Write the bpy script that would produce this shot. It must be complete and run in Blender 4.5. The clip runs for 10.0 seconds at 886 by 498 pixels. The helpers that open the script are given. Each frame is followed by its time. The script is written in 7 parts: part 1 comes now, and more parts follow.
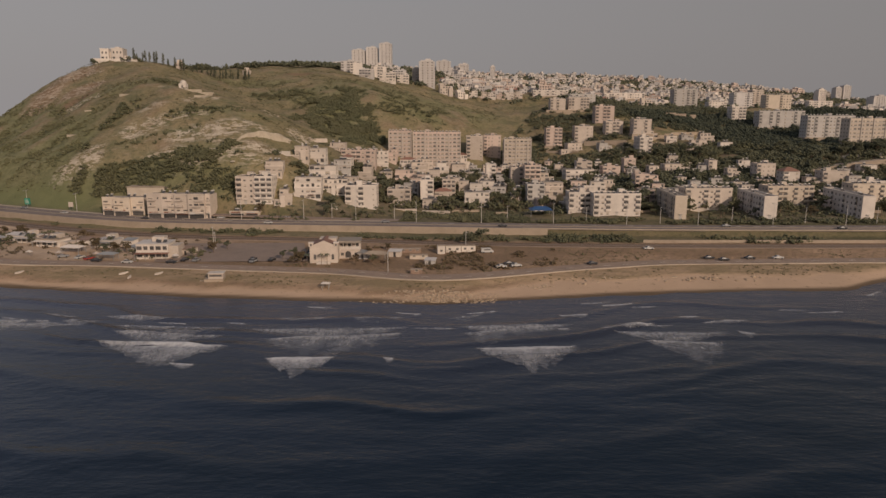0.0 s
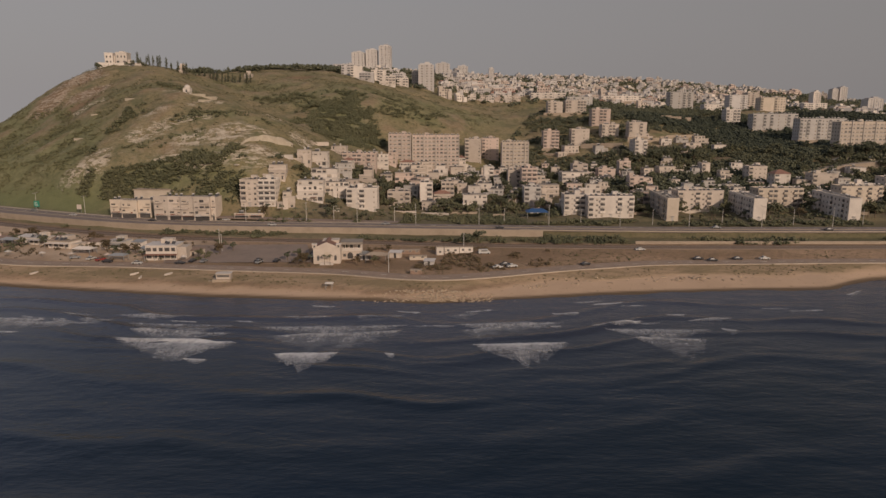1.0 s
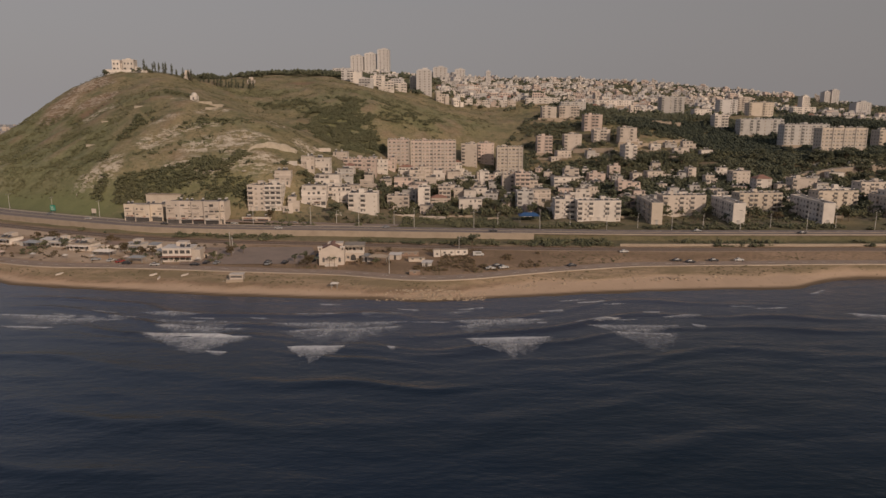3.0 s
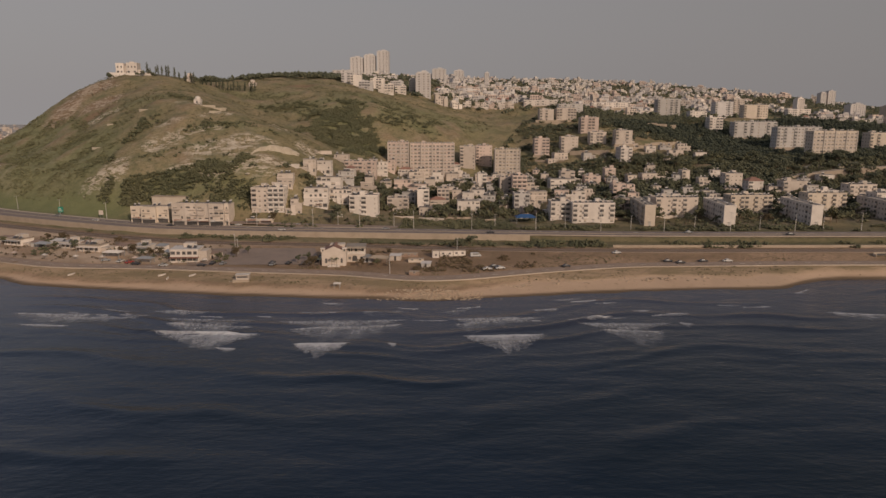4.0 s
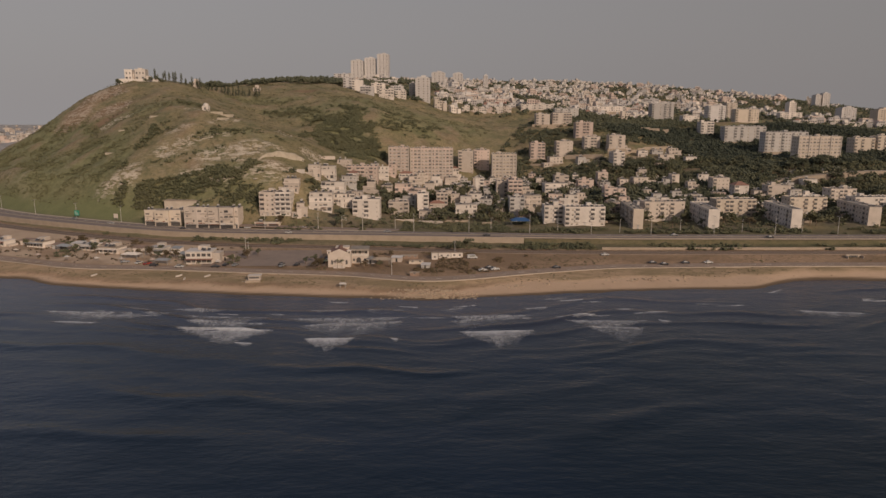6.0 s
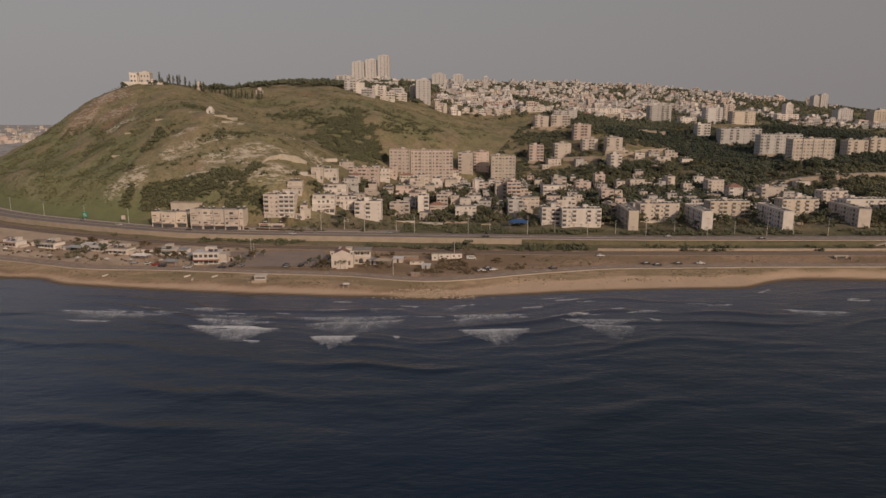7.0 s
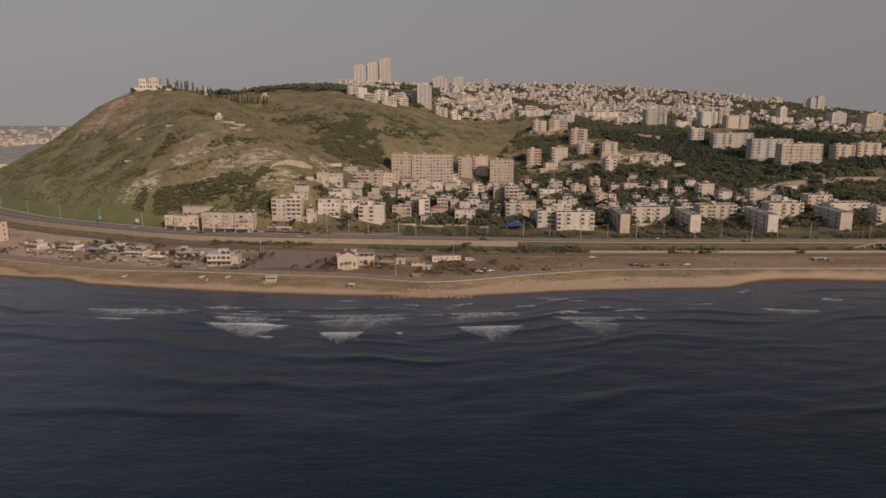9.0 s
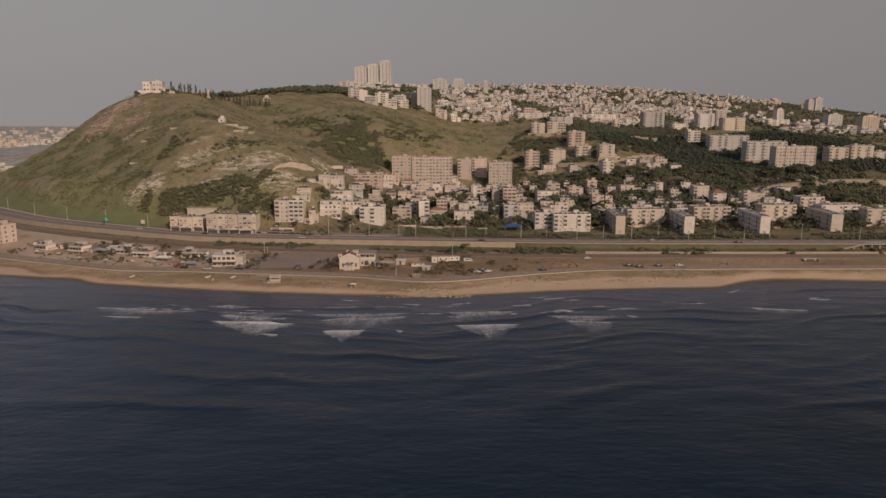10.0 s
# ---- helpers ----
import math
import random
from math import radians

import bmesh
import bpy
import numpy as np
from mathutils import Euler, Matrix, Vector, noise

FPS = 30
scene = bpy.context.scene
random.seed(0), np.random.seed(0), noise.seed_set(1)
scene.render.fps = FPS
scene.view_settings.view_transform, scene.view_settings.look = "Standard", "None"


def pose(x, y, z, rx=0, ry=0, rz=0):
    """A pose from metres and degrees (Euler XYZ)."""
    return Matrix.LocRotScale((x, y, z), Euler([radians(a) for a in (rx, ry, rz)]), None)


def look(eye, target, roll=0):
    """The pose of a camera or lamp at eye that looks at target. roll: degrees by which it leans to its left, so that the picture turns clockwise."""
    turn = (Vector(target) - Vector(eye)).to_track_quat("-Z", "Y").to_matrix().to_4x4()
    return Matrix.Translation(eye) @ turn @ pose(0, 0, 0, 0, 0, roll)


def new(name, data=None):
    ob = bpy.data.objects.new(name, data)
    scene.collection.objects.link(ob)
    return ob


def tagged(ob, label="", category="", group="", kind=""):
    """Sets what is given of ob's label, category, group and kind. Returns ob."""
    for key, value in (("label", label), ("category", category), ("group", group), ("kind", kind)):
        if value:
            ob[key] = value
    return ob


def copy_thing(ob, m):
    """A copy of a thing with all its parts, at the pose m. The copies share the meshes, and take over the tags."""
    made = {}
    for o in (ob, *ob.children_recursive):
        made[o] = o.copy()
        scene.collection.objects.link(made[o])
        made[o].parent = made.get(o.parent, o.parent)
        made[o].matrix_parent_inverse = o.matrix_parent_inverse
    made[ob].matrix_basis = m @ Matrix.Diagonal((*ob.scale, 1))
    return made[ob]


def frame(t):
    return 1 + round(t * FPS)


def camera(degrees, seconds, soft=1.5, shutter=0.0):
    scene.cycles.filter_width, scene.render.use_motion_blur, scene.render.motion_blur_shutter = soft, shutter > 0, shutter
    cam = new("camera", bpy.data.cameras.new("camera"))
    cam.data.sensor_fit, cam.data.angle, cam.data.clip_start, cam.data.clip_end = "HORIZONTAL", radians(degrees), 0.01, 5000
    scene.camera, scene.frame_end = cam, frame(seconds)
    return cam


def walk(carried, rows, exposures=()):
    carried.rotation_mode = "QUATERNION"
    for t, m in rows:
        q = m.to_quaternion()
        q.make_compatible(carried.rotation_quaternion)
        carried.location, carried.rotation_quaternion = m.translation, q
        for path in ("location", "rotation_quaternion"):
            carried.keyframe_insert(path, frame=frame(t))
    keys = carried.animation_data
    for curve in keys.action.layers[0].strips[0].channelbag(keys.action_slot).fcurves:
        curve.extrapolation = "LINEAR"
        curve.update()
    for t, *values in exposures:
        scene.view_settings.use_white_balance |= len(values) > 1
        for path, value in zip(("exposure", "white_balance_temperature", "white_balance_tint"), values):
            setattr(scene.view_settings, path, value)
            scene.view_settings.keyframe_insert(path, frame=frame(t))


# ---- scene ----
cam = camera(67.0, 10.0, 1.5)
METRES, EYE, TILT, LEAN, TURN = 105.0, 63.0, -11.3, 0.0, 0.0
ROWS = [
    (0.0, 0.0000, 0.0000, 0.0000, -0.007, -0.006, -0.007),
    (0.5, 0.0018, -0.0492, 0.0012, -0.023, 0.021, 0.016),
    (1.0, 0.0034, -0.0988, 0.0028, -0.054, 0.040, 0.032),
    (1.5, 0.0048, -0.1488, 0.0048, -0.096, 0.051, 0.043),
    (2.0, 0.0061, -0.1990, 0.0071, -0.143, 0.056, 0.049),
    (2.5, 0.0072, -0.2495, 0.0097, -0.192, 0.056, 0.051),
    (4.0, 0.0103, -0.4016, 0.0186, -0.313, 0.037, 0.048),
    (4.5, 0.0113, -0.4524, 0.0219, -0.338, 0.027, 0.046),
    (5.0, 0.0122, -0.5031, 0.0252, -0.352, 0.017, 0.043),
    (5.5, 0.0132, -0.5537, 0.0285, -0.357, 0.008, 0.041),
    (7.0, 0.0166, -0.7043, 0.0381, -0.316, -0.010, 0.037),
    (7.5, 0.0179, -0.7539, 0.0411, -0.289, -0.011, 0.035),
    (8.0, 0.0194, -0.8031, 0.0438, -0.261, -0.008, 0.032),
    (8.5, 0.0210, -0.8518, 0.0463, -0.235, -0.003, 0.028),
    (9.0, 0.0228, -0.9001, 0.0486, -0.215, 0.007, 0.022),
    (9.5, 0.0249, -0.9478, 0.0505, -0.206, 0.020, 0.013),
    (10.0, 0.0272, -0.9949, 0.0521, -0.213, 0.036, -0.000),
]
walk(cam, [(t, pose(0, 0, EYE, TILT, LEAN, TURN) @ pose(METRES * x, METRES * y, METRES * z, 90 + pitch, roll, yaw)) for t, x, y, z, yaw, pitch, roll in ROWS])


# ---- daylight ----
world = bpy.data.worlds.new("hazy_sky")
scene.world = world
world.use_nodes = True
wn, wl = world.node_tree.nodes, world.node_tree.links
sky = wn.new("ShaderNodeTexSky")
sky.sky_type, sky.sun_disc = "NISHITA", False
SUN_TURN, SUN_HIGH = 149.0, 22.0  # clockwise from straight ahead; degrees above the sea
sky.sun_elevation, sky.sun_rotation = radians(SUN_HIGH), radians(SUN_TURN)
sky.air_density, sky.dust_density, sky.ozone_density = 1.0, 6.0, 1.0
haze = wn.new("ShaderNodeMix")
haze.data_type = "RGBA"
sight, split = wn.new("ShaderNodeTexCoord"), wn.new("ShaderNodeSeparateXYZ")
wl.new(sight.outputs["Generated"], split.inputs[0])
thin, glow, tint = wn.new("ShaderNodeMapRange"), wn.new("ShaderNodeMapRange"), wn.new("ShaderNodeMix")
for node, socket, values in ((thin, "Z", (0.14, 0.65, 0.92, 0.66)), (glow, "X", (-0.6, 0.6, 0.0, 1.0))):
    wl.new(split.outputs[socket], node.inputs["Value"])
    for name, v in zip(("From Min", "From Max", "To Min", "To Max"), values):
        node.inputs[name].default_value = v
tint.data_type = "RGBA"
tint.inputs["A"].default_value, tint.inputs["B"].default_value = (3.10, 2.90, 2.90, 1), (2.45, 2.27, 2.24, 1)
wl.new(glow.outputs["Result"], tint.inputs["Factor"])
high_tint, rise = wn.new("ShaderNodeMix"), wn.new("ShaderNodeMapRange")
high_tint.data_type = "RGBA"
high_tint.inputs["A"].default_value, high_tint.inputs["B"].default_value = (3.15, 3.34, 4.25, 1), (1.50, 1.50, 1.50, 1)
wl.new(glow.outputs["Result"], high_tint.inputs["Factor"])
wl.new(split.outputs["Z"], rise.inputs["Value"])
rise.inputs["From Min"].default_value, rise.inputs["From Max"].default_value = 0.15, 0.42
layers = wn.new("ShaderNodeMix")
layers.data_type = "RGBA"
wl.new(rise.outputs["Result"], layers.inputs["Factor"])
wl.new(tint.outputs["Result"], layers.inputs["A"])
wl.new(high_tint.outputs["Result"], layers.inputs["B"])
wl.new(layers.outputs["Result"], haze.inputs["B"])
wl.new(thin.outputs["Result"], haze.inputs["Factor"])
wl.new(sky.outputs["Color"], haze.inputs["A"])
wl.new(haze.outputs["Result"], wn["Background"].inputs["Color"])
wn["Background"].inputs["Strength"].default_value = 0.1
sun = new("sun", bpy.data.lights.new("sun", "SUN"))
sun.data.energy, sun.data.angle, sun.data.color = 2.7, radians(0.8), (1.0, 0.80, 0.645)
toward = Vector((math.sin(radians(SUN_TURN)) * math.cos(radians(SUN_HIGH)), math.cos(radians(SUN_TURN)) * math.cos(radians(SUN_HIGH)), math.sin(radians(SUN_HIGH))))
sun.matrix_world = look((0, 0, 300), Vector((0, 0, 300)) - toward)


# ---- materials ----
def nodes_of(name):
    m = bpy.data.materials.new(name)
    m.use_nodes = True
    return m, m.node_tree.nodes, m.node_tree.links


def grain(n, l, size, detail=3.0, rough=0.6, stretch=None):
    """Noise of that size in metres, in world space."""
    where = n.new("ShaderNodeNewGeometry")
    tex = n.new("ShaderNodeTexNoise")
    tex.inputs["Scale"].default_value, tex.inputs["Detail"].default_value, tex.inputs["Roughness"].default_value = 1.0 / size, detail, rough
    if stretch:
        squash = n.new("ShaderNodeVectorMath")
        squash.operation = "MULTIPLY"
        squash.inputs[1].default_value = stretch
        l.new(where.outputs["Position"], squash.inputs[0])
        l.new(squash.outputs[0], tex.inputs["Vector"])
    else:
        l.new(where.outputs["Position"], tex.inputs["Vector"])
    return tex.outputs["Fac"]


def ramp(n, l, fac, low, high, c0=(0, 0, 0), c1=(1, 1, 1)):
    r = n.new("ShaderNodeValToRGB")
    r.color_ramp.elements[0].position, r.color_ramp.elements[1].position = low, high
    r.color_ramp.elements[0].color, r.color_ramp.elements[1].color = (*c0, 1), (*c1, 1)
    l.new(fac, r.inputs["Fac"])
    return r.outputs["Color"]


def blend(n, l, fac, a, b, how="MIX"):
    m = n.new("ShaderNodeMix")
    m.data_type, m.blend_type = "RGBA", how
    for socket, v in (("Factor", fac), ("A", a), ("B", b)):
        if isinstance(v, (int, float)):
            m.inputs[socket].default_value = v
        elif isinstance(v, tuple):
            m.inputs[socket].default_value = (*v, 1)
        else:
            l.new(v, m.inputs[socket])
    return m.outputs["Result"]


def relief(n, l, height, strength, distance):
    b = n.new("ShaderNodeBump")
    b.inputs["Strength"].default_value, b.inputs["Distance"].default_value = strength, distance
    l.new(height, b.inputs["Height"])
    l.new(b.outputs["Normal"], n["Principled BSDF"].inputs["Normal"])


def surface(name, base, dark, size=2.0, fine=0.2, rough=0.85, bump=0.02, vary=0.0, metal=0.0):
    """A worn opaque surface: two scales of mottling from base to dark, and fine relief; vary: how far each object's own shade strays."""
    m, n, l = nodes_of(name)
    p = n["Principled BSDF"]
    big, small = grain(n, l, size), grain(n, l, fine, 2.0)
    col = blend(n, l, ramp(n, l, big, 0.42, 0.72), base, dark)
    col = blend(n, l, 0.35, col, blend(n, l, ramp(n, l, small, 0.35, 0.65), dark, base), "MIX")
    if vary:
        info, hsv, span = n.new("ShaderNodeObjectInfo"), n.new("ShaderNodeHueSaturation"), n.new("ShaderNodeMapRange")
        span.inputs["To Min"].default_value, span.inputs["To Max"].default_value = 1 - 1.5 * vary, 1 + 1.5 * vary
        piece, both = n.new("ShaderNodeNewGeometry"), n.new("ShaderNodeMix")
        both.inputs["Factor"].default_value = 0.5
        l.new(info.outputs["Random"], both.inputs["A"])
        l.new(piece.outputs["Random Per Island"], both.inputs["B"])
        l.new(both.outputs["Result"], span.inputs["Value"])
        l.new(span.outputs["Result"], hsv.inputs["Value"])
        l.new(col, hsv.inputs["Color"])
        col = hsv.outputs["Color"]
    l.new(col, p.inputs["Base Color"])
    p.inputs["Roughness"].default_value, p.inputs["Metallic"].default_value = rough, metal
    if bump:
        relief(n, l, small, 0.5, bump)
    return m


def land_material():
    m, n, l = nodes_of("land")
    p = n["Principled BSDF"]

    def zone(name):
        a = n.new("ShaderNodeAttribute")
        a.attribute_name = name
        return a.outputs["Fac"]
    big, mid, small = grain(n, l, 70, 4), grain(n, l, 14, 5, 0.65), grain(n, l, 2.2, 3, 0.7)
    grass = blend(n, l, ramp(n, l, big, 0.35, 0.65), (0.264, 0.204, 0.119), (0.202, 0.168, 0.091))
    grass = blend(n, l, ramp(n, l, mid, 0.48, 0.62), grass, (0.144, 0.132, 0.070))
    grass = blend(n, l, blend(n, l, 1.0, ramp(n, l, small, 0.5, 0.62), (0.720, 0.720, 0.720), "MULTIPLY"), grass, (0.106, 0.102, 0.054))
    dry = blend(n, l, ramp(n, l, mid, 0.35, 0.65), (0.345, 0.232, 0.152), (0.262, 0.180, 0.116))
    dry = blend(n, l, ramp(n, l, grain(n, l, 34, 4, 0.6, (0.5, 1.6, 1)), 0.44, 0.58), dry, (0.222, 0.148, 0.094))
    dry = blend(n, l, ramp(n, l, small, 0.5, 0.7), dry, (0.178, 0.130, 0.076))
    lush = blend(n, l, ramp(n, l, mid, 0.3, 0.7), (0.130, 0.108, 0.062), (0.086, 0.078, 0.043))
    sand = blend(n, l, ramp(n, l, mid, 0.3, 0.7), (0.450, 0.320, 0.222), (0.395, 0.280, 0.192))
    sand = blend(n, l, ramp(n, l, small, 0.62, 0.75), sand, (0.20, 0.15, 0.09))
    wet = (0.12, 0.085, 0.055)
    rock = blend(n, l, ramp(n, l, small, 0.3, 0.7), (0.562, 0.475, 0.373), (0.378, 0.319, 0.243))
    earth = blend(n, l, ramp(n, l, mid, 0.3, 0.7), (0.24, 0.160, 0.100), (0.17, 0.120, 0.074))
    col = blend(n, l, zone("dry"), grass, dry)
    # light brown dust, paled further to stand in for haze on the left
    hazed_dust = blend(n, l, ramp(n, l, mid, 0.3, 0.7), (0.506, 0.380, 0.275), (0.396, 0.295, 0.209))
    col = blend(n, l, zone("dusty"), col, hazed_dust)
    dune_grass = blend(n, l, ramp(n, l, grain(n, l, 9, 5, 0.7, (0.4, 1.2, 1)), 0.42, 0.58), (0.335, 0.238, 0.152), (0.230, 0.172, 0.102))
    col = blend(n, l, zone("dune"), col, dune_grass)
    col = blend(n, l, zone("lush"), col, lush)
    meadow = blend(n, l, ramp(n, l, mid, 0.3, 0.7), (0.170, 0.172, 0.081), (0.131, 0.138, 0.064))
    col = blend(n, l, zone("meadow"), col, meadow)
    col = blend(n, l, zone("bushy"), col, blend(n, l, ramp(n, l, grain(n, l, 4, 4, 0.7), 0.4, 0.6), (0.201, 0.187, 0.097), (0.140, 0.138, 0.069)))
    col = blend(n, l, zone("yards"), col, blend(n, l, ramp(n, l, grain(n, l, 6, 4), 0.4, 0.6), (0.17, 0.135, 0.098), (0.095, 0.086, 0.054)))
    # built-up far plain, its ground paled to put distance haze into the colour
    col = blend(n, l, zone("built_haze"), col, blend(n, l, ramp(n, l, mid, 0.4, 0.6), (0.40, 0.365, 0.34), (0.25, 0.235, 0.21)))
    col = blend(n, l, zone("earth"), col, earth)
    stony = n.new("ShaderNodeMath")
    stony.operation = "MULTIPLY"
    l.new(zone("stony"), stony.inputs[0])
    l.new(ramp(n, l, grain(n, l, 4.2, 6, 0.8, (0.55, 0.9, 1.8)), 0.495, 0.535), stony.inputs[1])
    col = blend(n, l, stony.outputs[0], col, rock)
    col = blend(n, l, zone("sand"), col, sand)
    col = blend(n, l, zone("wet"), col, wet)
    l.new(col, p.inputs["Base Color"])
    p.inputs["Roughness"].default_value = 0.95
    p.inputs["Specular IOR Level"].default_value = 0.15
    both = n.new("ShaderNodeMath")
    both.operation = "ADD"
    l.new(mid, both.inputs[0])
    l.new(small, both.inputs[1])
    flat = n.new("ShaderNodeMapRange")
    flat.inputs["To Min"].default_value, flat.inputs["To Max"].default_value = 1.0, 0.15
    l.new(zone("sand"), flat.inputs["Value"])
    level = n.new("ShaderNodeMath")
    level.operation = "MULTIPLY"
    l.new(both.outputs[0], level.inputs[0])
    l.new(flat.outputs["Result"], level.inputs[1])
    relief(n, l, level.outputs[0], 0.8, 0.9)
    return m


def sea_material():
    m, n, l = nodes_of("sea_water")
    p = n["Principled BSDF"]
    big = grain(n, l, 60, 3, 0.5, (0.6, 1.2, 1))
    murk = n.new("ShaderNodeAttribute")
    murk.attribute_name = "murk"
    deep_water = blend(n, l, ramp(n, l, big, 0.35, 0.65), (0.0022, 0.0078, 0.0150), (0.0030, 0.0105, 0.0240))
    l.new(blend(n, l, murk.outputs["Fac"], deep_water, (0.040, 0.041, 0.060)), p.inputs["Base Color"])
    p.inputs["Roughness"].default_value, p.inputs["IOR"].default_value = 0.22, 1.33
    chop, ripple = grain(n, l, 10, 5, 0.62, (0.5, 1.2, 1)), grain(n, l, 2.4, 3, 0.55, (0.8, 1.1, 1))
    mixed = n.new("ShaderNodeMath")
    mixed.operation = "MULTIPLY_ADD"
    l.new(chop, mixed.inputs[0])
    mixed.inputs[1].default_value = 3.2
    l.new(ripple, mixed.inputs[2])
    relief(n, l, mixed.outputs[0], 1.0, 0.16)
    return m


LAND, SEA = land_material(), sea_material()
ASPHALT = surface("asphalt", (0.255, 0.190, 0.150), (0.185, 0.140, 0.112), 9, 0.6, 0.95)
DUSTY_ASPHALT = surface("dusty_asphalt", (0.300, 0.215, 0.158), (0.205, 0.150, 0.113), 5, 0.7, 0.95)
OLD_ASPHALT = surface("worn_asphalt", (0.200, 0.158, 0.135), (0.140, 0.113, 0.098), 6, 0.5, 0.95)
WALL_STONE = surface("pale_concrete", (0.355, 0.28, 0.21), (0.26, 0.205, 0.152), 5, 0.6, 0.9)


# ---- lie of the land ----
def bend(x, xs, ys, soft):
    """A smooth line across the plan: y for each x."""
    x = np.asarray(x, float)
    return sum(np.interp(x + o * soft, xs, ys) for o in (-1.0, -0.6, -0.2, 0.2, 0.6, 1.0)) / 6


def shore_y(x):
    return bend(x, (-900, -450, -250, -200, -184, -160, -110, -50, -24, -8, 3, 18, 40, 65, 110, 150, 168, 190, 250, 500, 1500),
                (600, 348, 267, 258, 247, 242, 232, 224, 223, 219, 219, 223, 227, 232, 236, 239, 251, 256, 251, 245, 245), 5)


def dune_y(x):
    return bend(x, (-900, -450, -250, -172, -140, -80, -48, -21, 3, 24, 84, 135, 175, 250, 500, 1500),
                (620, 366, 285, 254, 250, 241, 237, 231, 231, 240, 250, 252, 261, 262, 257, 257), 8)


def road_y(x):
    """Middle of the shore road."""
    return bend(x, (-900, -450, -250, -178, -131, -84, -39, -17, -5, 9, 25, 47, 87, 179, 500, 1500),
                (640, 384, 295, 267, 264, 257, 251, 243, 240, 242, 248, 256, 267, 271, 272, 272), 10)


def rail_y(x):
    return bend(x, (-900, -450, -343, -300, -227, -179, -130, -49, 4, 55, 104, 197, 1500),
                (800, 478, 419, 388, 352, 332, 316, 308, 299, 295, 293, 293, 293), 25)


def highway_y(x):
    return bend(x, (-900, -500, -376, -316, -274, -217, -165, -113, -54, 0, 60, 108, 220, 1500),
                (880, 570, 470, 424, 402, 376, 354, 346, 342, 337, 332, 328, 327, 327), 25)


def ease(a, b, v):
    t = np.clip((v - a) / (b - a), 0, 1)
    return t * t * (3 - 2 * t)


def slope_height(x, y, mounds):
    z = 0.0
    for mx, my, size, high in mounds:
        z = z + high * np.exp(-((x - mx) ** 2 + (y - my) ** 2) / (1.28 * size ** 2))
    return z * ease(0, 40, y - highway_y(x) - 10)


def land_height(x, y):
    x, y = np.asarray(x, float), np.asarray(y, float)
    road, rail, high = road_y(x), rail_y(x), highway_y(x)
    steps = ((shore_y(x) - 60, -4.0), (shore_y(x), 0.0), (dune_y(x), 2.5), (road - 4.5, 4.0), (road + 4.5, 4.0),
             (rail - 5, 5.5), (rail + 5, 5.5), (high - 9.2, 5.4), (high - 7.6, 7.9), (high + 9, 8.0))
    z = np.full(np.broadcast(x, y).shape, -4.0)
    for (y0, z0), (y1, z1) in zip(steps, steps[1:]):
        z = np.where(y >= y0, z0 + (z1 - z0) * np.clip((y - y0) / np.maximum(y1 - y0, 0.5), 0, 1), z)
    return z + slope_height(x, y, MOUNDS)



MOUNDS = []
for i, high in enumerate((0, 0, 3, 16, -8, 11, 1)):
    MOUNDS.append((-420 + 60 * i, 395, 45, high))
for i, high in enumerate((3, -8, 3, 14, -7, -4, -1, 1, -2, 0)):
    MOUNDS.append((-340 + 75 * i, 425, 60, high))
for i, high in enumerate((3, 14, 2, 24, 35, 4, 7, 11, -3, 1, 7, 12)):
    MOUNDS.append((-440 + 75 * i, 480, 65, high))
for i, high in enumerate((4, -10, 11, 35, -2, 4, -12, -5, 3, 6, 9, 7, 7)):
    MOUNDS.append((-450 + 75 * i, 545, 70, high))
for i, high in enumerate((8, 15, 16, 25, -2, 29, 16, -8, 12, 2, 5, -5, 26)):
    MOUNDS.append((-450 + 75 * i, 610, 75, high))
for i, high in enumerate((-18, 34, 35, -12, 22, 5, 2, 11, 12, 6, 2, 16)):
    MOUNDS.append((-460 + 80 * i, 680, 80, high))
for i, high in enumerate((-3, 7, 21, 16, 19, 2, 9, 10, 18)):
    MOUNDS.append((-480 + 110 * i, 760, 100, high))
for i, high in enumerate((14, 49, 19, 19, 11, 16)):
    MOUNDS.append((-450 + 230 * i, 880, 180, high))
for along, high in ((-500, 5), (-160, 74), (180, 16), (520, 35), (860, 14),):
    MOUNDS.append((along, 1150, 270, high))
for along, high in ((-500, 24), (-20, 61), (460, -1), (940, 19), (1420, -7),):
    MOUNDS.append((along, 1600, 400, high))
for along, high in ((-700, -23), (100, 133), (900, 85), (1700, 24),):
    MOUNDS.append((along, 2300, 700, high))
for along, away, size, high in ((165, 845, 60, 10), (110, 862, 50, 8)):
    MOUNDS.append((along, away, size, high))


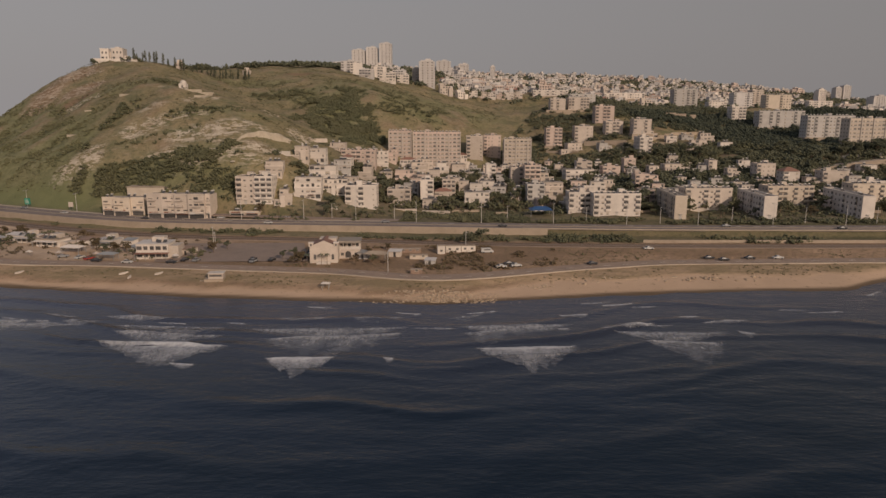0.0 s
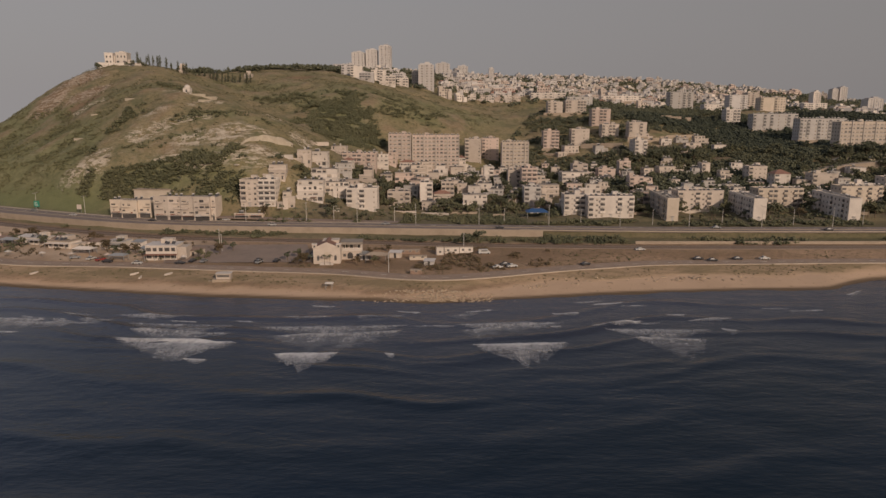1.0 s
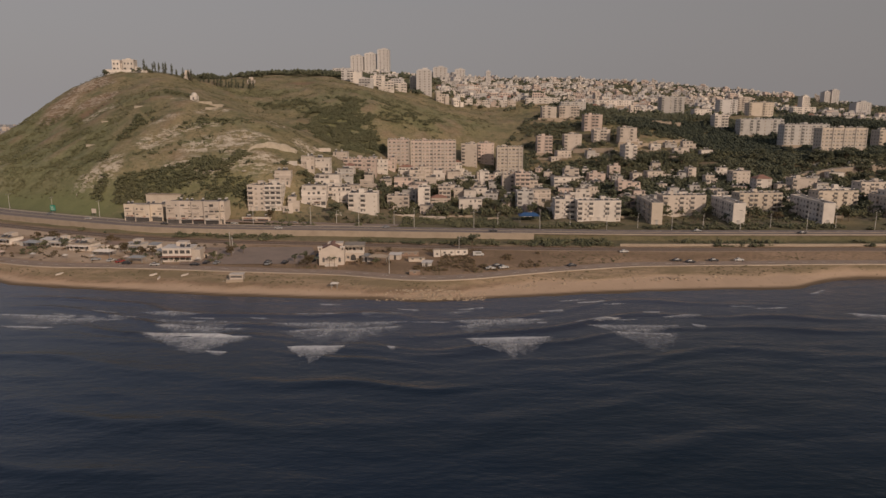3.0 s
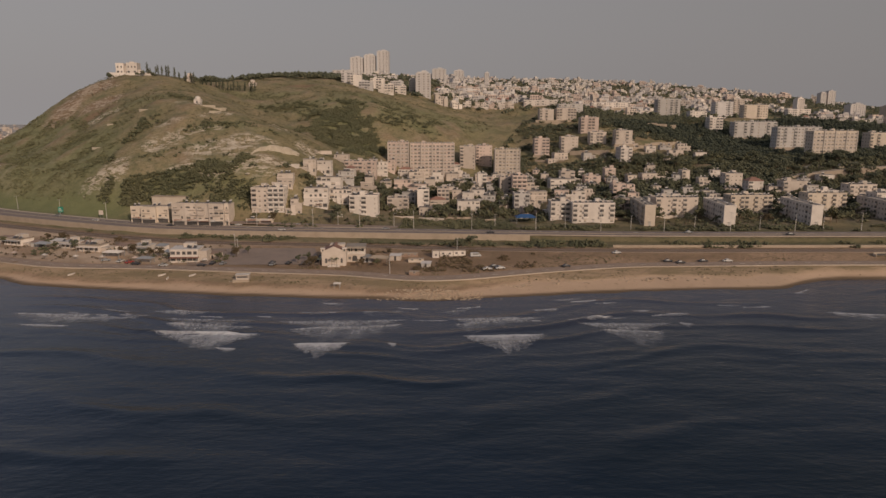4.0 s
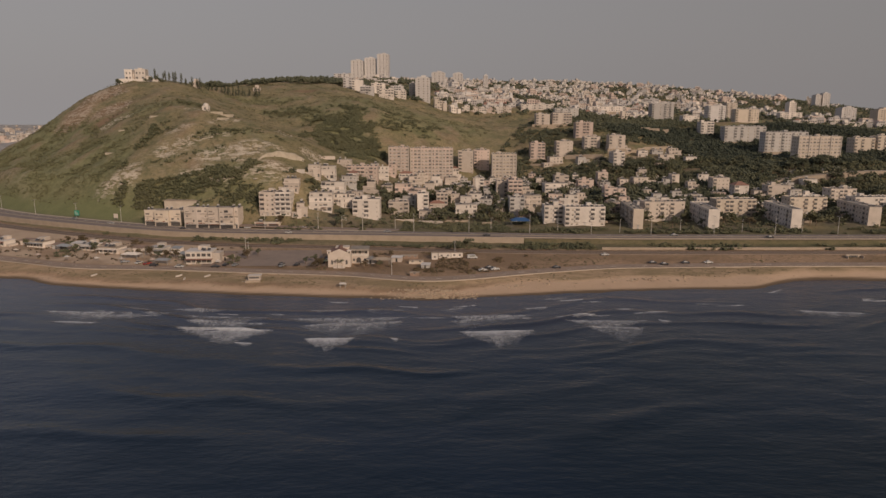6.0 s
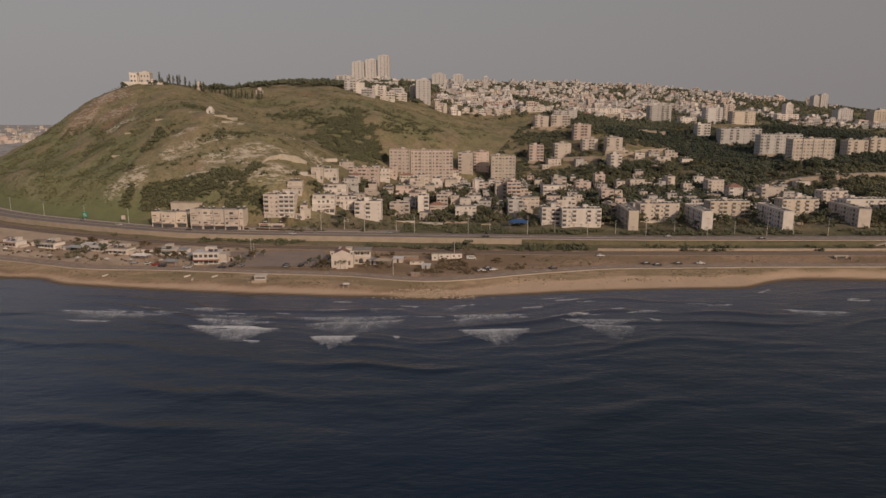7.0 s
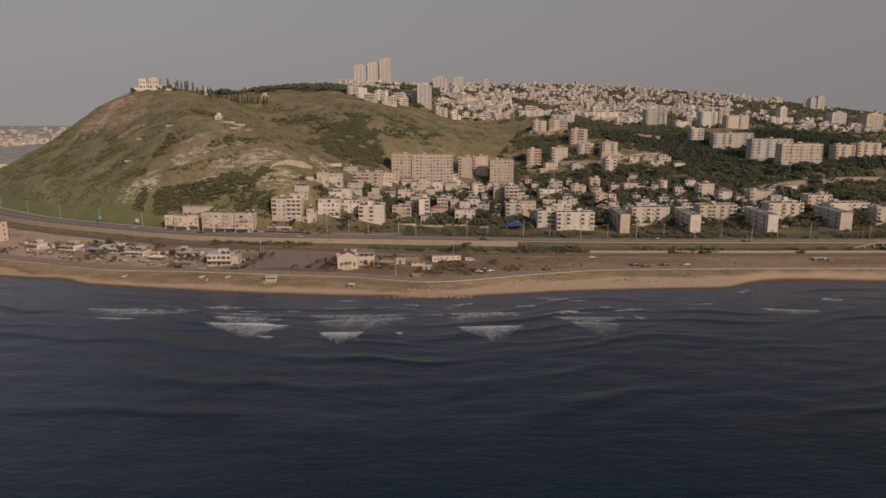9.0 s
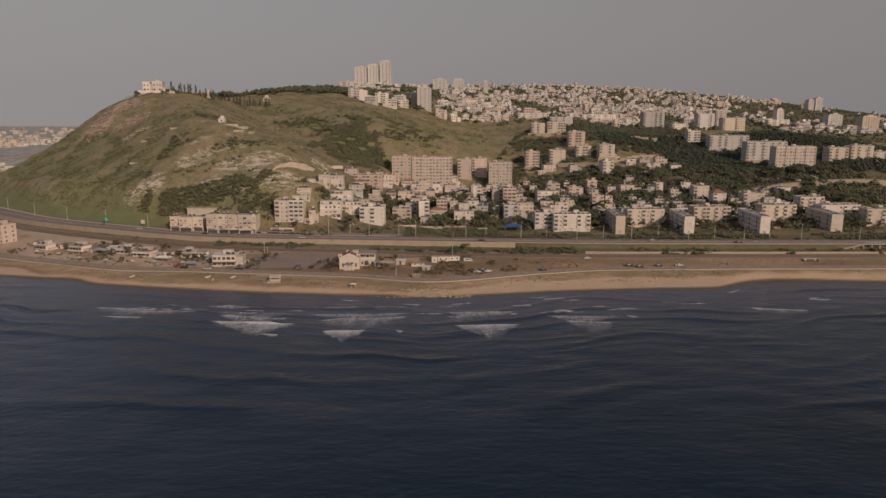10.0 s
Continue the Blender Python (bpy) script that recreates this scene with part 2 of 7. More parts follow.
# ---- building blocks ----
class Shape:
    """Gathers points and faces for one mesh."""

    def __init__(self):
        self.points, self.faces = [], []

    def box(self, x0, x1, y0, y1, z0, z1, turn=0.0):
        k = len(self.points)
        cx, cy, c, s = (x0 + x1) / 2, (y0 + y1) / 2, math.cos(turn), math.sin(turn)
        for z in (z0, z1):
            for x, y in ((x0, y0), (x1, y0), (x1, y1), (x0, y1)):
                dx, dy = x - cx, y - cy
                self.points.append((cx + dx * c - dy * s, cy + dx * s + dy * c, z))
        self.faces += [(k + a, k + b, k + c2, k + d) for a, b, c2, d in ((3, 2, 1, 0), (4, 5, 6, 7), (0, 1, 5, 4), (1, 2, 6, 5), (2, 3, 7, 6), (3, 0, 4, 7))]
        return self

    def face(self, *points):
        k = len(self.points)
        self.points += points
        self.faces.append(tuple(range(k, k + len(points))))
        return self

    def tube(self, x, y, z0, z1, r0, r1=None, sides=8):
        k, r1 = len(self.points), r0 if r1 is None else r1
        for z, r in ((z0, r0), (z1, r1)):
            for i in range(sides):
                a = math.tau * i / sides
                self.points.append((x + r * math.cos(a), y + r * math.sin(a), z))
        for i in range(sides):
            j = (i + 1) % sides
            self.faces.append((k + i, k + j, k + sides + j, k + sides + i))
        self.faces += [tuple(k + sides + i for i in range(sides)), tuple(k + i for i in reversed(range(sides)))]
        return self

    def mesh(self, name, material, smooth=False):
        me = bpy.data.meshes.new(name)
        me.from_pydata(self.points, [], self.faces)
        me.materials.append(material)
        if smooth:
            me.polygons.foreach_set("use_smooth", [True] * len(me.polygons))
        me.update()
        return me


def part(name, shape, material, parent, label="", at=None):
    """One mesh object under a thing or under a part."""
    data = shape if isinstance(shape, bpy.types.Mesh) else shape.mesh(name, material)
    ob = new(name, data)
    ob.parent = parent
    if at is not None:
        ob.matrix_basis = at
    if label:
        ob["label"] = label
    return ob


def grid_mesh(name, gx, gy, gz, material, smooth=True):
    rows, cols = gx.shape
    me = bpy.data.meshes.new(name)
    pts = np.stack((gx, gy, gz), -1).reshape(-1, 3)
    i = (np.arange(rows - 1)[:, None] * cols + np.arange(cols - 1)).reshape(-1)
    quads = np.stack((i, i + 1, i + cols + 1, i + cols), -1)
    me.from_pydata(pts.tolist(), [], quads.tolist())
    me.materials.append(material)
    if smooth:
        me.polygons.foreach_set("use_smooth", [True] * len(me.polygons))
    me.update()
    return me


# ---- ground: one sheet from under the sea to the horizon ----
deep = np.concatenate((np.arange(0, 132, 1.6), np.arange(132, 700, 4.2), np.geomspace(700, 4800, 60)))
fan = np.linspace(-1, 1, 480)
fan = np.sign(fan) * (0.45 * np.abs(fan) + 0.55 * np.abs(fan) ** 2.5) * 1.75
gy = np.repeat(deep[:, None], len(fan), 1) + 205
gx = fan[None, :] * (gy + 100)
gy = gy + np.clip(-gx - 150, 0, 500) * 0.35 * np.clip(1 - (gy - 205) / 700, 0, 1)
rough = np.array([noise.noise((a / 26, b / 26, 0)) + 0.5 * noise.noise((a / 9, b / 9, 3)) for a, b in zip(gx.ravel(), gy.ravel())]).reshape(gx.shape)
wild = ease(0, 45, gy - highway_y(gx) - 25)
gz = land_height(gx, gy) + rough * (0.25 + 2.6 * wild) * (gy < 1600)
ground = tagged(new("ground", grid_mesh("ground", gx, gy, gz, LAND)), "hilly coast of sand, dry grass and scrub", "ground", kind="structure")


def zone(name, values):
    ground.data.attributes.new(name, "FLOAT", "POINT").data.foreach_set("value", np.clip(values, 0, 1).astype(np.float32).ravel())


ripple = rough * 4


def inside(x, y, rag, spots):
    """How far points lie inside any of the ragged spots (x, y, half width, half depth)."""
    most = np.zeros(np.broadcast(x, y).shape)
    for sx0, sy0, wide, far in spots:
        most = np.maximum(most, ease(1.35, 0.65, np.hypot((x - sx0) / wide, (y - sy0) / far) + rag * 0.45))
    return most


DENSE = ((-90, 582, 30, 44), (-72, 545, 20, 20), (-168, 400, 44, 13), (-128, 382, 14, 7), (-300, 474, 62, 40), (-258, 452, 26, 24), (-350, 548, 46, 34), (-400, 590, 40, 50), (-212, 404, 24, 10))
THIN = ((-110, 645, 60, 30), (-190, 700, 50, 14), (-40, 640, 46, 30), (10, 690, 50, 34), (-250, 545, 40, 14), (-150, 455, 30, 8), (-180, 432, 26, 6), (-60, 690, 60, 26))
OUTCROPS = ((-198, 445, 17, 8), (-224, 431, 8, 5), (-228, 421, 15, 7), (-156, 429, 24, 8), (-134, 421, 14, 7), (-138, 401, 20, 6), (-172, 415, 15, 4), (-180, 452, 22, 4), (-130, 436, 17, 6), (-110, 407, 18, 6), (-97, 458, 7, 12), (-112, 396, 16, 4), (-166, 478, 14, 3), (-200, 468, 12, 3), (-206, 512, 12, 2), (-286, 545, 14, 6), (-120, 484, 8, 5))
BANKS = ((303, 502, 11, 4), (327, 496, 12, 4), (214, 604, 18, 5), (150, 592, 14, 4))
SCARS = ((-350, 608, 18, 20), (-334, 632, 26, 14), (-308, 588, 20, 12), (-155, 746, 18, 6), (-300, 566, 16, 8))
hill = ease(20, 40, gy - highway_y(gx)) * ease(120, -40, gx + (gy - 560) * -0.45)
zone("sand", ease(2.5, -2.5, gy - dune_y(gx) + ripple + 5 * ease(45, 15, gx)))
zone("wet", ease(3.4, 1.2, gy - shore_y(gx) + rough))
# dusty yards on the left, lightened for haze, and a pale trail
zone("dusty", 0.95 * ease(-85, -125, gx) * ease(4, 8, gy - road_y(gx)) * ease(6, 2, gy - rail_y(gx) + ripple) * ease(-0.7, 0.2, rough) + inside(gx, gy, rough * 0.3, ((-332, 476, 3, 9), (-326, 464, 3, 8), (-319, 453, 4, 7), (-306, 446, 9, 3))))
zone("dune", ease(-3, 1, gy - dune_y(gx) + ripple) * ease(-3.5, -5.5, gy - road_y(gx)))
zone("dry", ease(2, -2, gy - rail_y(gx) - 10 + ripple))
zone("lush", (0.3 + 0.35 * ease(-60, 10, gx)) * ease(8, 16, gy - rail_y(gx)) * ease(34, 20, gy - highway_y(gx) + ripple))
zone("bushy", hill * np.maximum(inside(gx, gy, rough, DENSE), 0.75 * inside(gx, gy, rough, THIN)))
zone("yards", 0.75 * ease(-90, -70, gx) * ease(14, 24, gy - highway_y(gx)) * ease(30, -20, gy - 500 - 0.25 * gx) * ease(-0.5, 0.3, rough))
# the far left plain, where haze is painted into the ground
zone("built_haze", ease(-470, -540, gx + 0.12 * (gy - 700)) * ease(700, 800, gy))
zone("meadow", ease(-175, -225, gx) * ease(9, 14, gy - highway_y(gx)) * ease(44, 26, gy - highway_y(gx) + ripple))
zone("earth", np.maximum(ease(0.28, 0.5, rough) * ease(0, 20, gy - highway_y(gx) - 40) * 0.5, inside(gx, gy, rough, SCARS)))
zone("stony", hill * np.maximum(0.16 * ease(0.0, 0.5, rough), np.maximum(inside(gx, gy, rough, OUTCROPS), 0.55 * inside(gx, gy, rough, SCARS[:3]))) + inside(gx, gy, rough, BANKS))

# ---- sea ----
sx = np.linspace(-1, 1, 420)
sx = np.sign(sx) * (0.5 * np.abs(sx) + 0.5 * np.abs(sx) ** 3)
out = np.concatenate((np.arange(0, 210, 1.3), np.geomspace(210, 4800, 50)))
wy = 300 - np.repeat(out[:, None], 420, 1)[::-1]
wx = sx[None, :] * (420 + (300 - wy) * 0.9)


def drift(x, y, size, seed):
    """Smooth noise over the plan."""
    x, y = np.broadcast_arrays(x, y)
    return np.array([noise.noise((a / size, b / size, seed)) for a, b in zip(x.ravel(), y.ravel())]).reshape(x.shape)


def swell_of(x, near):
    """Height of the water: broken crests that steepen towards the beach, and slow uneven swell further out."""
    warp = 5.0 * drift(x * 0.55, near, 42, 1.5) + 2.2 * drift(x * 0.6, near, 17, 5.5)
    crest = np.sin((near + warp * 2.2) / 2.5 - 0.8 * np.sin(x / 62))
    lines = np.exp(4.5 * (crest - 1)) * np.clip(0.55 + 1.6 * drift(x * 0.5, near * 1.6, 26, 9.5), 0, 1.6)
    roll = np.sin((near + warp * 3.0) / 3.9 + 1.1 * np.sin(x / 85))
    rolling = np.exp(3.0 * (roll - 1)) * np.clip(0.5 + 1.7 * drift(x * 0.45, near * 1.3, 34, 3.5), 0, 1.6) + 0.5 * drift(x * 0.5, near, 7, 12.5)
    return lines * 0.62 * ease(3, 16, near) * ease(110, 45, near) + rolling * 0.42 * ease(20, 60, near) * ease(390, 300, near)


near = np.clip(shore_y(wx) - wy, 0, 400)
wz = swell_of(wx, near)
sea = tagged(new("sea", grid_mesh("sea", wx, wy, wz, SEA)), "dark blue sea with low swell rolling to the beach", "sea", kind="structure")
sea.data.attributes.new("murk", "FLOAT", "POINT").data.foreach_set("value", (ease(100, 0, near) ** 1.3).astype(np.float32).ravel())


# ---- roads, railway and walls of the coast ----
def strip(name, mid_y, side0, side1, x0, x1, lift, material, step=4.0, thick=0.12):
    """A band that follows a line across the plan, from side0 to side1 metres inland of it."""
    xs = np.arange(x0, x1 + 0.1, step)
    y = mid_y(xs)
    slope = np.gradient(y, xs)
    nx, ny = -slope / np.hypot(1, slope), 1 / np.hypot(1, slope)
    shape = Shape()
    rows = []
    for side in (side0, side1):
        px, py = xs + nx * side, y + ny * side
        rows.append((px, py, land_height(px, py) + lift))
    top = np.maximum(rows[0][2], rows[1][2])
    k = len(xs)
    for px, py, pz in rows:
        shape.points += list(zip(px.tolist(), py.tolist(), top.tolist()))
    for px, py, pz in rows:
        shape.points += list(zip(px.tolist(), py.tolist(), (top - thick - 0.4).tolist()))
    for i in range(k - 1):
        shape.faces += [(i, i + 1, k + i + 1, k + i), (2 * k + i + 1, 2 * k + i, i, i + 1), (k + i, k + i + 1, 3 * k + i + 1, 3 * k + i)]
    return shape


PAINT = surface("road_paint", (0.60, 0.56, 0.50), (0.45, 0.42, 0.37), 2, 0.3, 0.8)
BALLAST = surface("rail_ballast", (0.235, 0.178, 0.138), (0.170, 0.130, 0.102), 3, 0.3, 0.95, 0.05)
RUST = surface("rail_steel", (0.10, 0.065, 0.045), (0.06, 0.042, 0.032), 2, 0.3, 0.55)
KERB = surface("kerb_stone", (0.40, 0.325, 0.255), (0.30, 0.245, 0.19), 3, 0.4, 0.9)


def dashes(mid_y, side, x0, x1, length, gap, lift):
    shape = Shape()
    for x in np.arange(x0, x1, length + gap):
        y = float(mid_y(x)) + side
        z = float(land_height(x, y)) + lift
        slope = float(mid_y(x + 1) - mid_y(x))
        shape.box(x, x + length, y - 0.1, y + 0.1, z, z + 0.02, math.atan(slope))
    return shape


road = tagged(new("road", strip("road", road_y, -4.2, 4.2, -700, 700, 0.16, DUSTY_ASPHALT).mesh("road", DUSTY_ASPHALT)), "narrow sand-dusted asphalt shore road", "road", kind="structure")
part("kerb", strip("kerb", road_y, -4.8, -4.35, -700, 700, 0.34, KERB), KERB, road, "pale sea-side kerb")
part("lane_marks", dashes(road_y, 0, -400, 420, 3, 5, 0.20), PAINT, road)
highway = tagged(new("highway", strip("highway", highway_y, -7.5, 8.0, -800, 700, 0.2, OLD_ASPHALT).mesh("highway", OLD_ASPHALT)), "dark asphalt dual carriageway", "road", kind="structure")
part("median", strip("median", highway_y, -0.4, 0.4, -800, 700, 0.42, WALL_STONE), WALL_STONE, highway, "concrete median kerb")
part("pavement", strip("pavement", highway_y, 8.3, 10.4, -420, -30, 0.3, KERB), KERB, highway, "pale pavement")
tagged(new("service_road", strip("service_road", highway_y, 10.9, 17.5, -165, -22, 0.22, ASPHALT).mesh("service_road", ASPHALT)), "grey service road with parked cars", "road", kind="structure")
for side in (-4, 4.2):
    part("lane_marks", dashes(highway_y, side, -420, 460, 3, 6, 0.24), PAINT, highway)
wall_sea = tagged(new("retaining_wall", strip("retaining_wall", highway_y, -10.2, -9.5, -420, 52, 3.3, WALL_STONE, 4, 4).mesh("retaining_wall", WALL_STONE)), "pale concrete retaining wall under the highway", "wall", kind="structure")
wall_low = tagged(new("track_wall", strip("track_wall", rail_y, 9.0, 9.6, 92, 640, 1.3, WALL_STONE, 4, 3).mesh("track_wall", WALL_STONE)), "low pale wall beside the railway", "wall", kind="structure")
railway = tagged(new("railway", strip("railway", rail_y, -4.2, 4.2, -800, 700, 0.3, BALLAST).mesh("railway", BALLAST)), "double railway track on dark ballast", "railway", kind="structure")
for side in (-2.9, -1.4, 1.4, 2.9):
    part("rail", strip("rail", rail_y, side - 0.08, side + 0.08, -800, 700, 0.5, RUST), RUST, railway)
guard = strip("guard_rail", highway_y, -7.9, -7.7, 40, 700, 0.9, KERB, 4, 0.1)
tagged(new("guard_rail", guard.mesh("guard_rail", KERB)), "pale guard rail along the highway", "guard rail", kind="structure")
car_park = Shape()
pxs, pys = np.arange(-118, -53, 3.0), (267, 272, 278, 284, 290, 296, 301)
for i, a in enumerate(pxs):
    for b in pys:
        car_park.points.append((float(a) + (b - 267) * -0.25, float(b), float(land_height(a, b)) + 0.22))
n_rows = len(pys)
for i in range(len(pxs) - 1):
    for j in range(n_rows - 1):
        k = i * n_rows + j
        car_park.faces.append((k, k + n_rows, k + n_rows + 1, k + 1))
tagged(new("car_park", car_park.mesh("car_park", ASPHALT)), "bare asphalt car park behind the beach", "car park", kind="structure")
hill_road = Shape()
hx = np.arange(256, 520, 5.0)
hy = 482 - 6 * np.exp(-((hx - 250) / 25) ** 2) - (hx - 256) * 0.07
for a, b in zip(hx, hy):
    z = max(float(land_height(a, b - 4)), float(land_height(a, b + 4))) + 3.0
    for side, drop in ((-4, 5), (-4, 0), (4, 0), (4, 5)):
        hill_road.points.append((float(a), float(b) + side, z - drop))
for i in range(len(hx) - 1):
    for j in range(3):
        hill_road.faces.append((i * 4 + j, i * 4 + 4 + j, i * 4 + 5 + j, i * 4 + 1 + j))
tagged(new("hill_road", hill_road.mesh("hill_road", WALL_STONE)), "pale road on an embankment below the trees", "road", kind="structure")


# ---- materials of the buildings ----
CREAM = surface("cream_render", (0.493, 0.416, 0.350), (0.383, 0.320, 0.267), 5, 0.5, 0.9, 0.01, 0.2)
WHITE = surface("white_render", (0.594, 0.523, 0.457), (0.475, 0.416, 0.363), 6, 0.5, 0.9, 0.01, 0.18)
PINK = surface("pinkish_render", (0.523, 0.409, 0.345), (0.427, 0.333, 0.278), 5, 0.5, 0.9, 0.01, 0.18)
SANDY = surface("sandy_render", (0.501, 0.418, 0.335), (0.403, 0.335, 0.266), 5, 0.5, 0.9, 0.01, 0.18)
# cool pale grey; on far walls it puts the haze into the colour
PALE = surface("pale_haze_render", (0.475, 0.434, 0.404), (0.386, 0.356, 0.333), 6, 0.5, 0.9, 0.01, 0.2)
GREY = surface("grey_concrete", (0.427, 0.392, 0.356), (0.333, 0.303, 0.279), 4, 0.5, 0.92, 0.01, 0.16)
ROOF_FELT = surface("roof_felt", (0.30, 0.255, 0.21), (0.20, 0.17, 0.14), 3, 0.4, 0.95, 0.01, 0.2)
RED_TILE = surface("red_roof_tile", (0.26, 0.135, 0.095), (0.18, 0.10, 0.075), 2, 0.4, 0.85, 0.02, 0.15)
# window glass, darkened so that panes also carry the shade of recesses
GLASS_AND_SHADE = surface("glass_and_shade", (0.088, 0.079, 0.075), (0.045, 0.042, 0.040), 3, 0.8, 0.4, 0, 0.5)
SHUTTER = surface("roller_shutter", (0.42, 0.35, 0.28), (0.33, 0.27, 0.21), 3, 0.15, 0.7, 0.01, 0.2)
FRAME = surface("window_trim", (0.46, 0.40, 0.345), (0.36, 0.31, 0.27), 3, 0.3, 0.8)
TANK = surface("painted_tank", (0.52, 0.48, 0.43), (0.42, 0.38, 0.35), 2, 0.3, 0.6)
PANEL = surface("collector_glass", (0.075, 0.070, 0.068), (0.05, 0.047, 0.046), 2, 0.3, 0.4, 0)
METAL = surface("galvanised_metal", (0.42, 0.40, 0.37), (0.30, 0.29, 0.27), 1, 0.2, 0.5, 0.005, 0.1, 0.5)
SHADES = {CREAM: "cream", WHITE: "off-white", PINK: "pinkish", SANDY: "sand-coloured", PALE: "pale grey", GREY: "grey concrete"}
COUNTS = ("no", "one", "two", "three", "four", "five", "six", "seven", "eight", "nine", "ten")
kept = {}


def once(key, make):
    """The mesh for key, made the first time."""
    if key not in kept:
        kept[key] = make()
    return kept[key]


def two_tone(shapes, name):
    """One mesh from several (shape, material) pairs."""
    me = bpy.data.meshes.new(name)
    pts, faces, slots = [], [], []
    for i, (shape, material) in enumerate(shapes):
        k = len(pts)
        pts += shape.points
        faces += [tuple(k + v for v in f) for f in shape.faces]
        slots += [i] * len(shape.faces)
        me.materials.append(material)
    me.from_pydata(pts, [], faces)
    me.polygons.foreach_set("material_index", slots)
    me.update()
    return me


def window_mesh(wide, high, shut):
    """Origin in the middle of the sill line on the wall face; the wall faces -y."""
    def make():
        me, h, t, f = bpy.data.meshes.new("window"), wide / 2, 0.1, -0.07
        split = high * (1 - shut)
        rings = [[(-h - t, 0.03, -t), (h + t, 0.03, -t), (h + t, 0.03, high + t), (-h - t, 0.03, high + t)],
                 [(-h - t, f, -t), (h + t, f, -t), (h + t, f, high + t), (-h - t, f, high + t)],
                 [(-h, f, 0), (h, f, 0), (h, f, high), (-h, f, high)],
                 [(-h, -0.015, 0), (h, -0.015, 0), (h, -0.015, high), (-h, -0.015, high)]]
        pts, faces = [p for ring in rings for p in ring], []
        for r in range(3):
            faces += [(r * 4 + i, r * 4 + (i + 1) % 4, r * 4 + 4 + (i + 1) % 4, r * 4 + 4 + i) for i in range(4)]
        slots = [0] * len(faces)
        if shut:
            pts += [(-h, -0.015, split), (h, -0.015, split)]
            faces += [(12, 13, 17, 16), (16, 17, 14, 15)]
            slots += [1, 2]
        else:
            faces.append((12, 13, 14, 15))
            slots.append(1)
        me.from_pydata(pts, [], faces)
        for m in (FRAME, GLASS_AND_SHADE, SHUTTER):
            me.materials.append(m)
        me.polygons.foreach_set("material_index", slots)
        me.update()
        return me
    return once(("window", wide, high, shut), make)


def balcony_mesh(wide, wall):
    """A slab with parapet; the dark pane for the shaded recess is separate."""
    def make():
        me, h = bpy.data.meshes.new("balcony"), wide / 2
        pts = [(x, y, z) for z in (-0.15, 1.0) for x, y in ((-h, -1.0), (h, -1.0), (h, 0.02), (-h, 0.02))]
        pts += [(x, y, z) for z in (1.0, 0.05) for x, y in ((-h + 0.12, -0.88), (h - 0.12, -0.88), (h - 0.12, 0.02), (-h + 0.12, 0.02))]
        faces = [(3, 2, 1, 0)] + [(i, (i + 1) % 4, 4 + (i + 1) % 4, 4 + i) for i in range(4)]
        faces += [(4 + i, 4 + (i + 1) % 4, 8 + (i + 1) % 4, 8 + i) for i in range(3)] + [(7, 4, 8, 11)]
        faces += [(8 + i, 8 + (i + 1) % 4, 12 + (i + 1) % 4, 12 + i) for i in range(4)] + [(12, 13, 14, 15)]
        me.from_pydata(pts, [], faces)
        me.materials.append(wall)
        me.update()
        return me
    return once(("balcony", wide, wall.name), make)


def door_mesh(wide):
    """The glass door behind a balcony, a dark pane that stands for the recess shade."""
    return once(("door", wide), lambda: Shape().box(-wide * 0.4, wide * 0.4, -0.04, 0.02, 0.0, 2.2).mesh("balcony_door", GLASS_AND_SHADE))


def heater_mesh():
    def make():
        tank, sheet, legs = Shape(), Shape(), Shape()
        k = len(tank.points)
        for x in (-0.6, 0.6):
            for i in range(10):
                a = math.tau * i / 10
                tank.points.append((x, 0.5 + 0.33 * math.cos(a), 1.35 + 0.33 * math.sin(a)))
        for i in range(10):
            j = (i + 1) % 10
            tank.faces.append((k + i, k + 10 + i, k + 10 + j, k + j))
        tank.faces += [tuple(range(k + 9, k - 1, -1)), tuple(range(k + 10, k + 20))]
        sheet.face((-0.75, -1.1, 0.25), (0.75, -1.1, 0.25), (0.75, 0.2, 1.2), (-0.75, 0.2, 1.2))
        sheet.face((-0.75, 0.2, 1.12), (0.75, 0.2, 1.12), (0.75, -1.1, 0.17), (-0.75, -1.1, 0.17))
        for x in (-0.55, 0.55):
            legs.box(x - 0.04, x + 0.04, 0.46, 0.54, 0, 1.05).box(x - 0.04, x + 0.04, -1.0, -0.92, 0, 0.25)
        return two_tone([(tank, TANK), (sheet, PANEL), (legs, METAL)], "water_heater")
    return once("heater", make)


def footing(x, y, w, d, turn):
    """Lowest and middle height of the ground under a footprint."""
    c, s = math.cos(radians(turn)), math.sin(radians(turn))
    hs = [float(land_height(x + c * a - s * b, y + s * a + c * b)) for a, b in ((-w / 2, -d / 2), (w / 2, -d / 2), (w / 2, d / 2), (-w / 2, d / 2))]
    return min(hs), (hs[0] + hs[1]) / 2


def base_of(name, x, y, z, turn, label, category, group=""):
    return tagged(_placed(new(name), pose(x, y, z, 0, 0, turn)), label, category, group)


def _placed(ob, m):
    ob.matrix_basis = m
    return ob


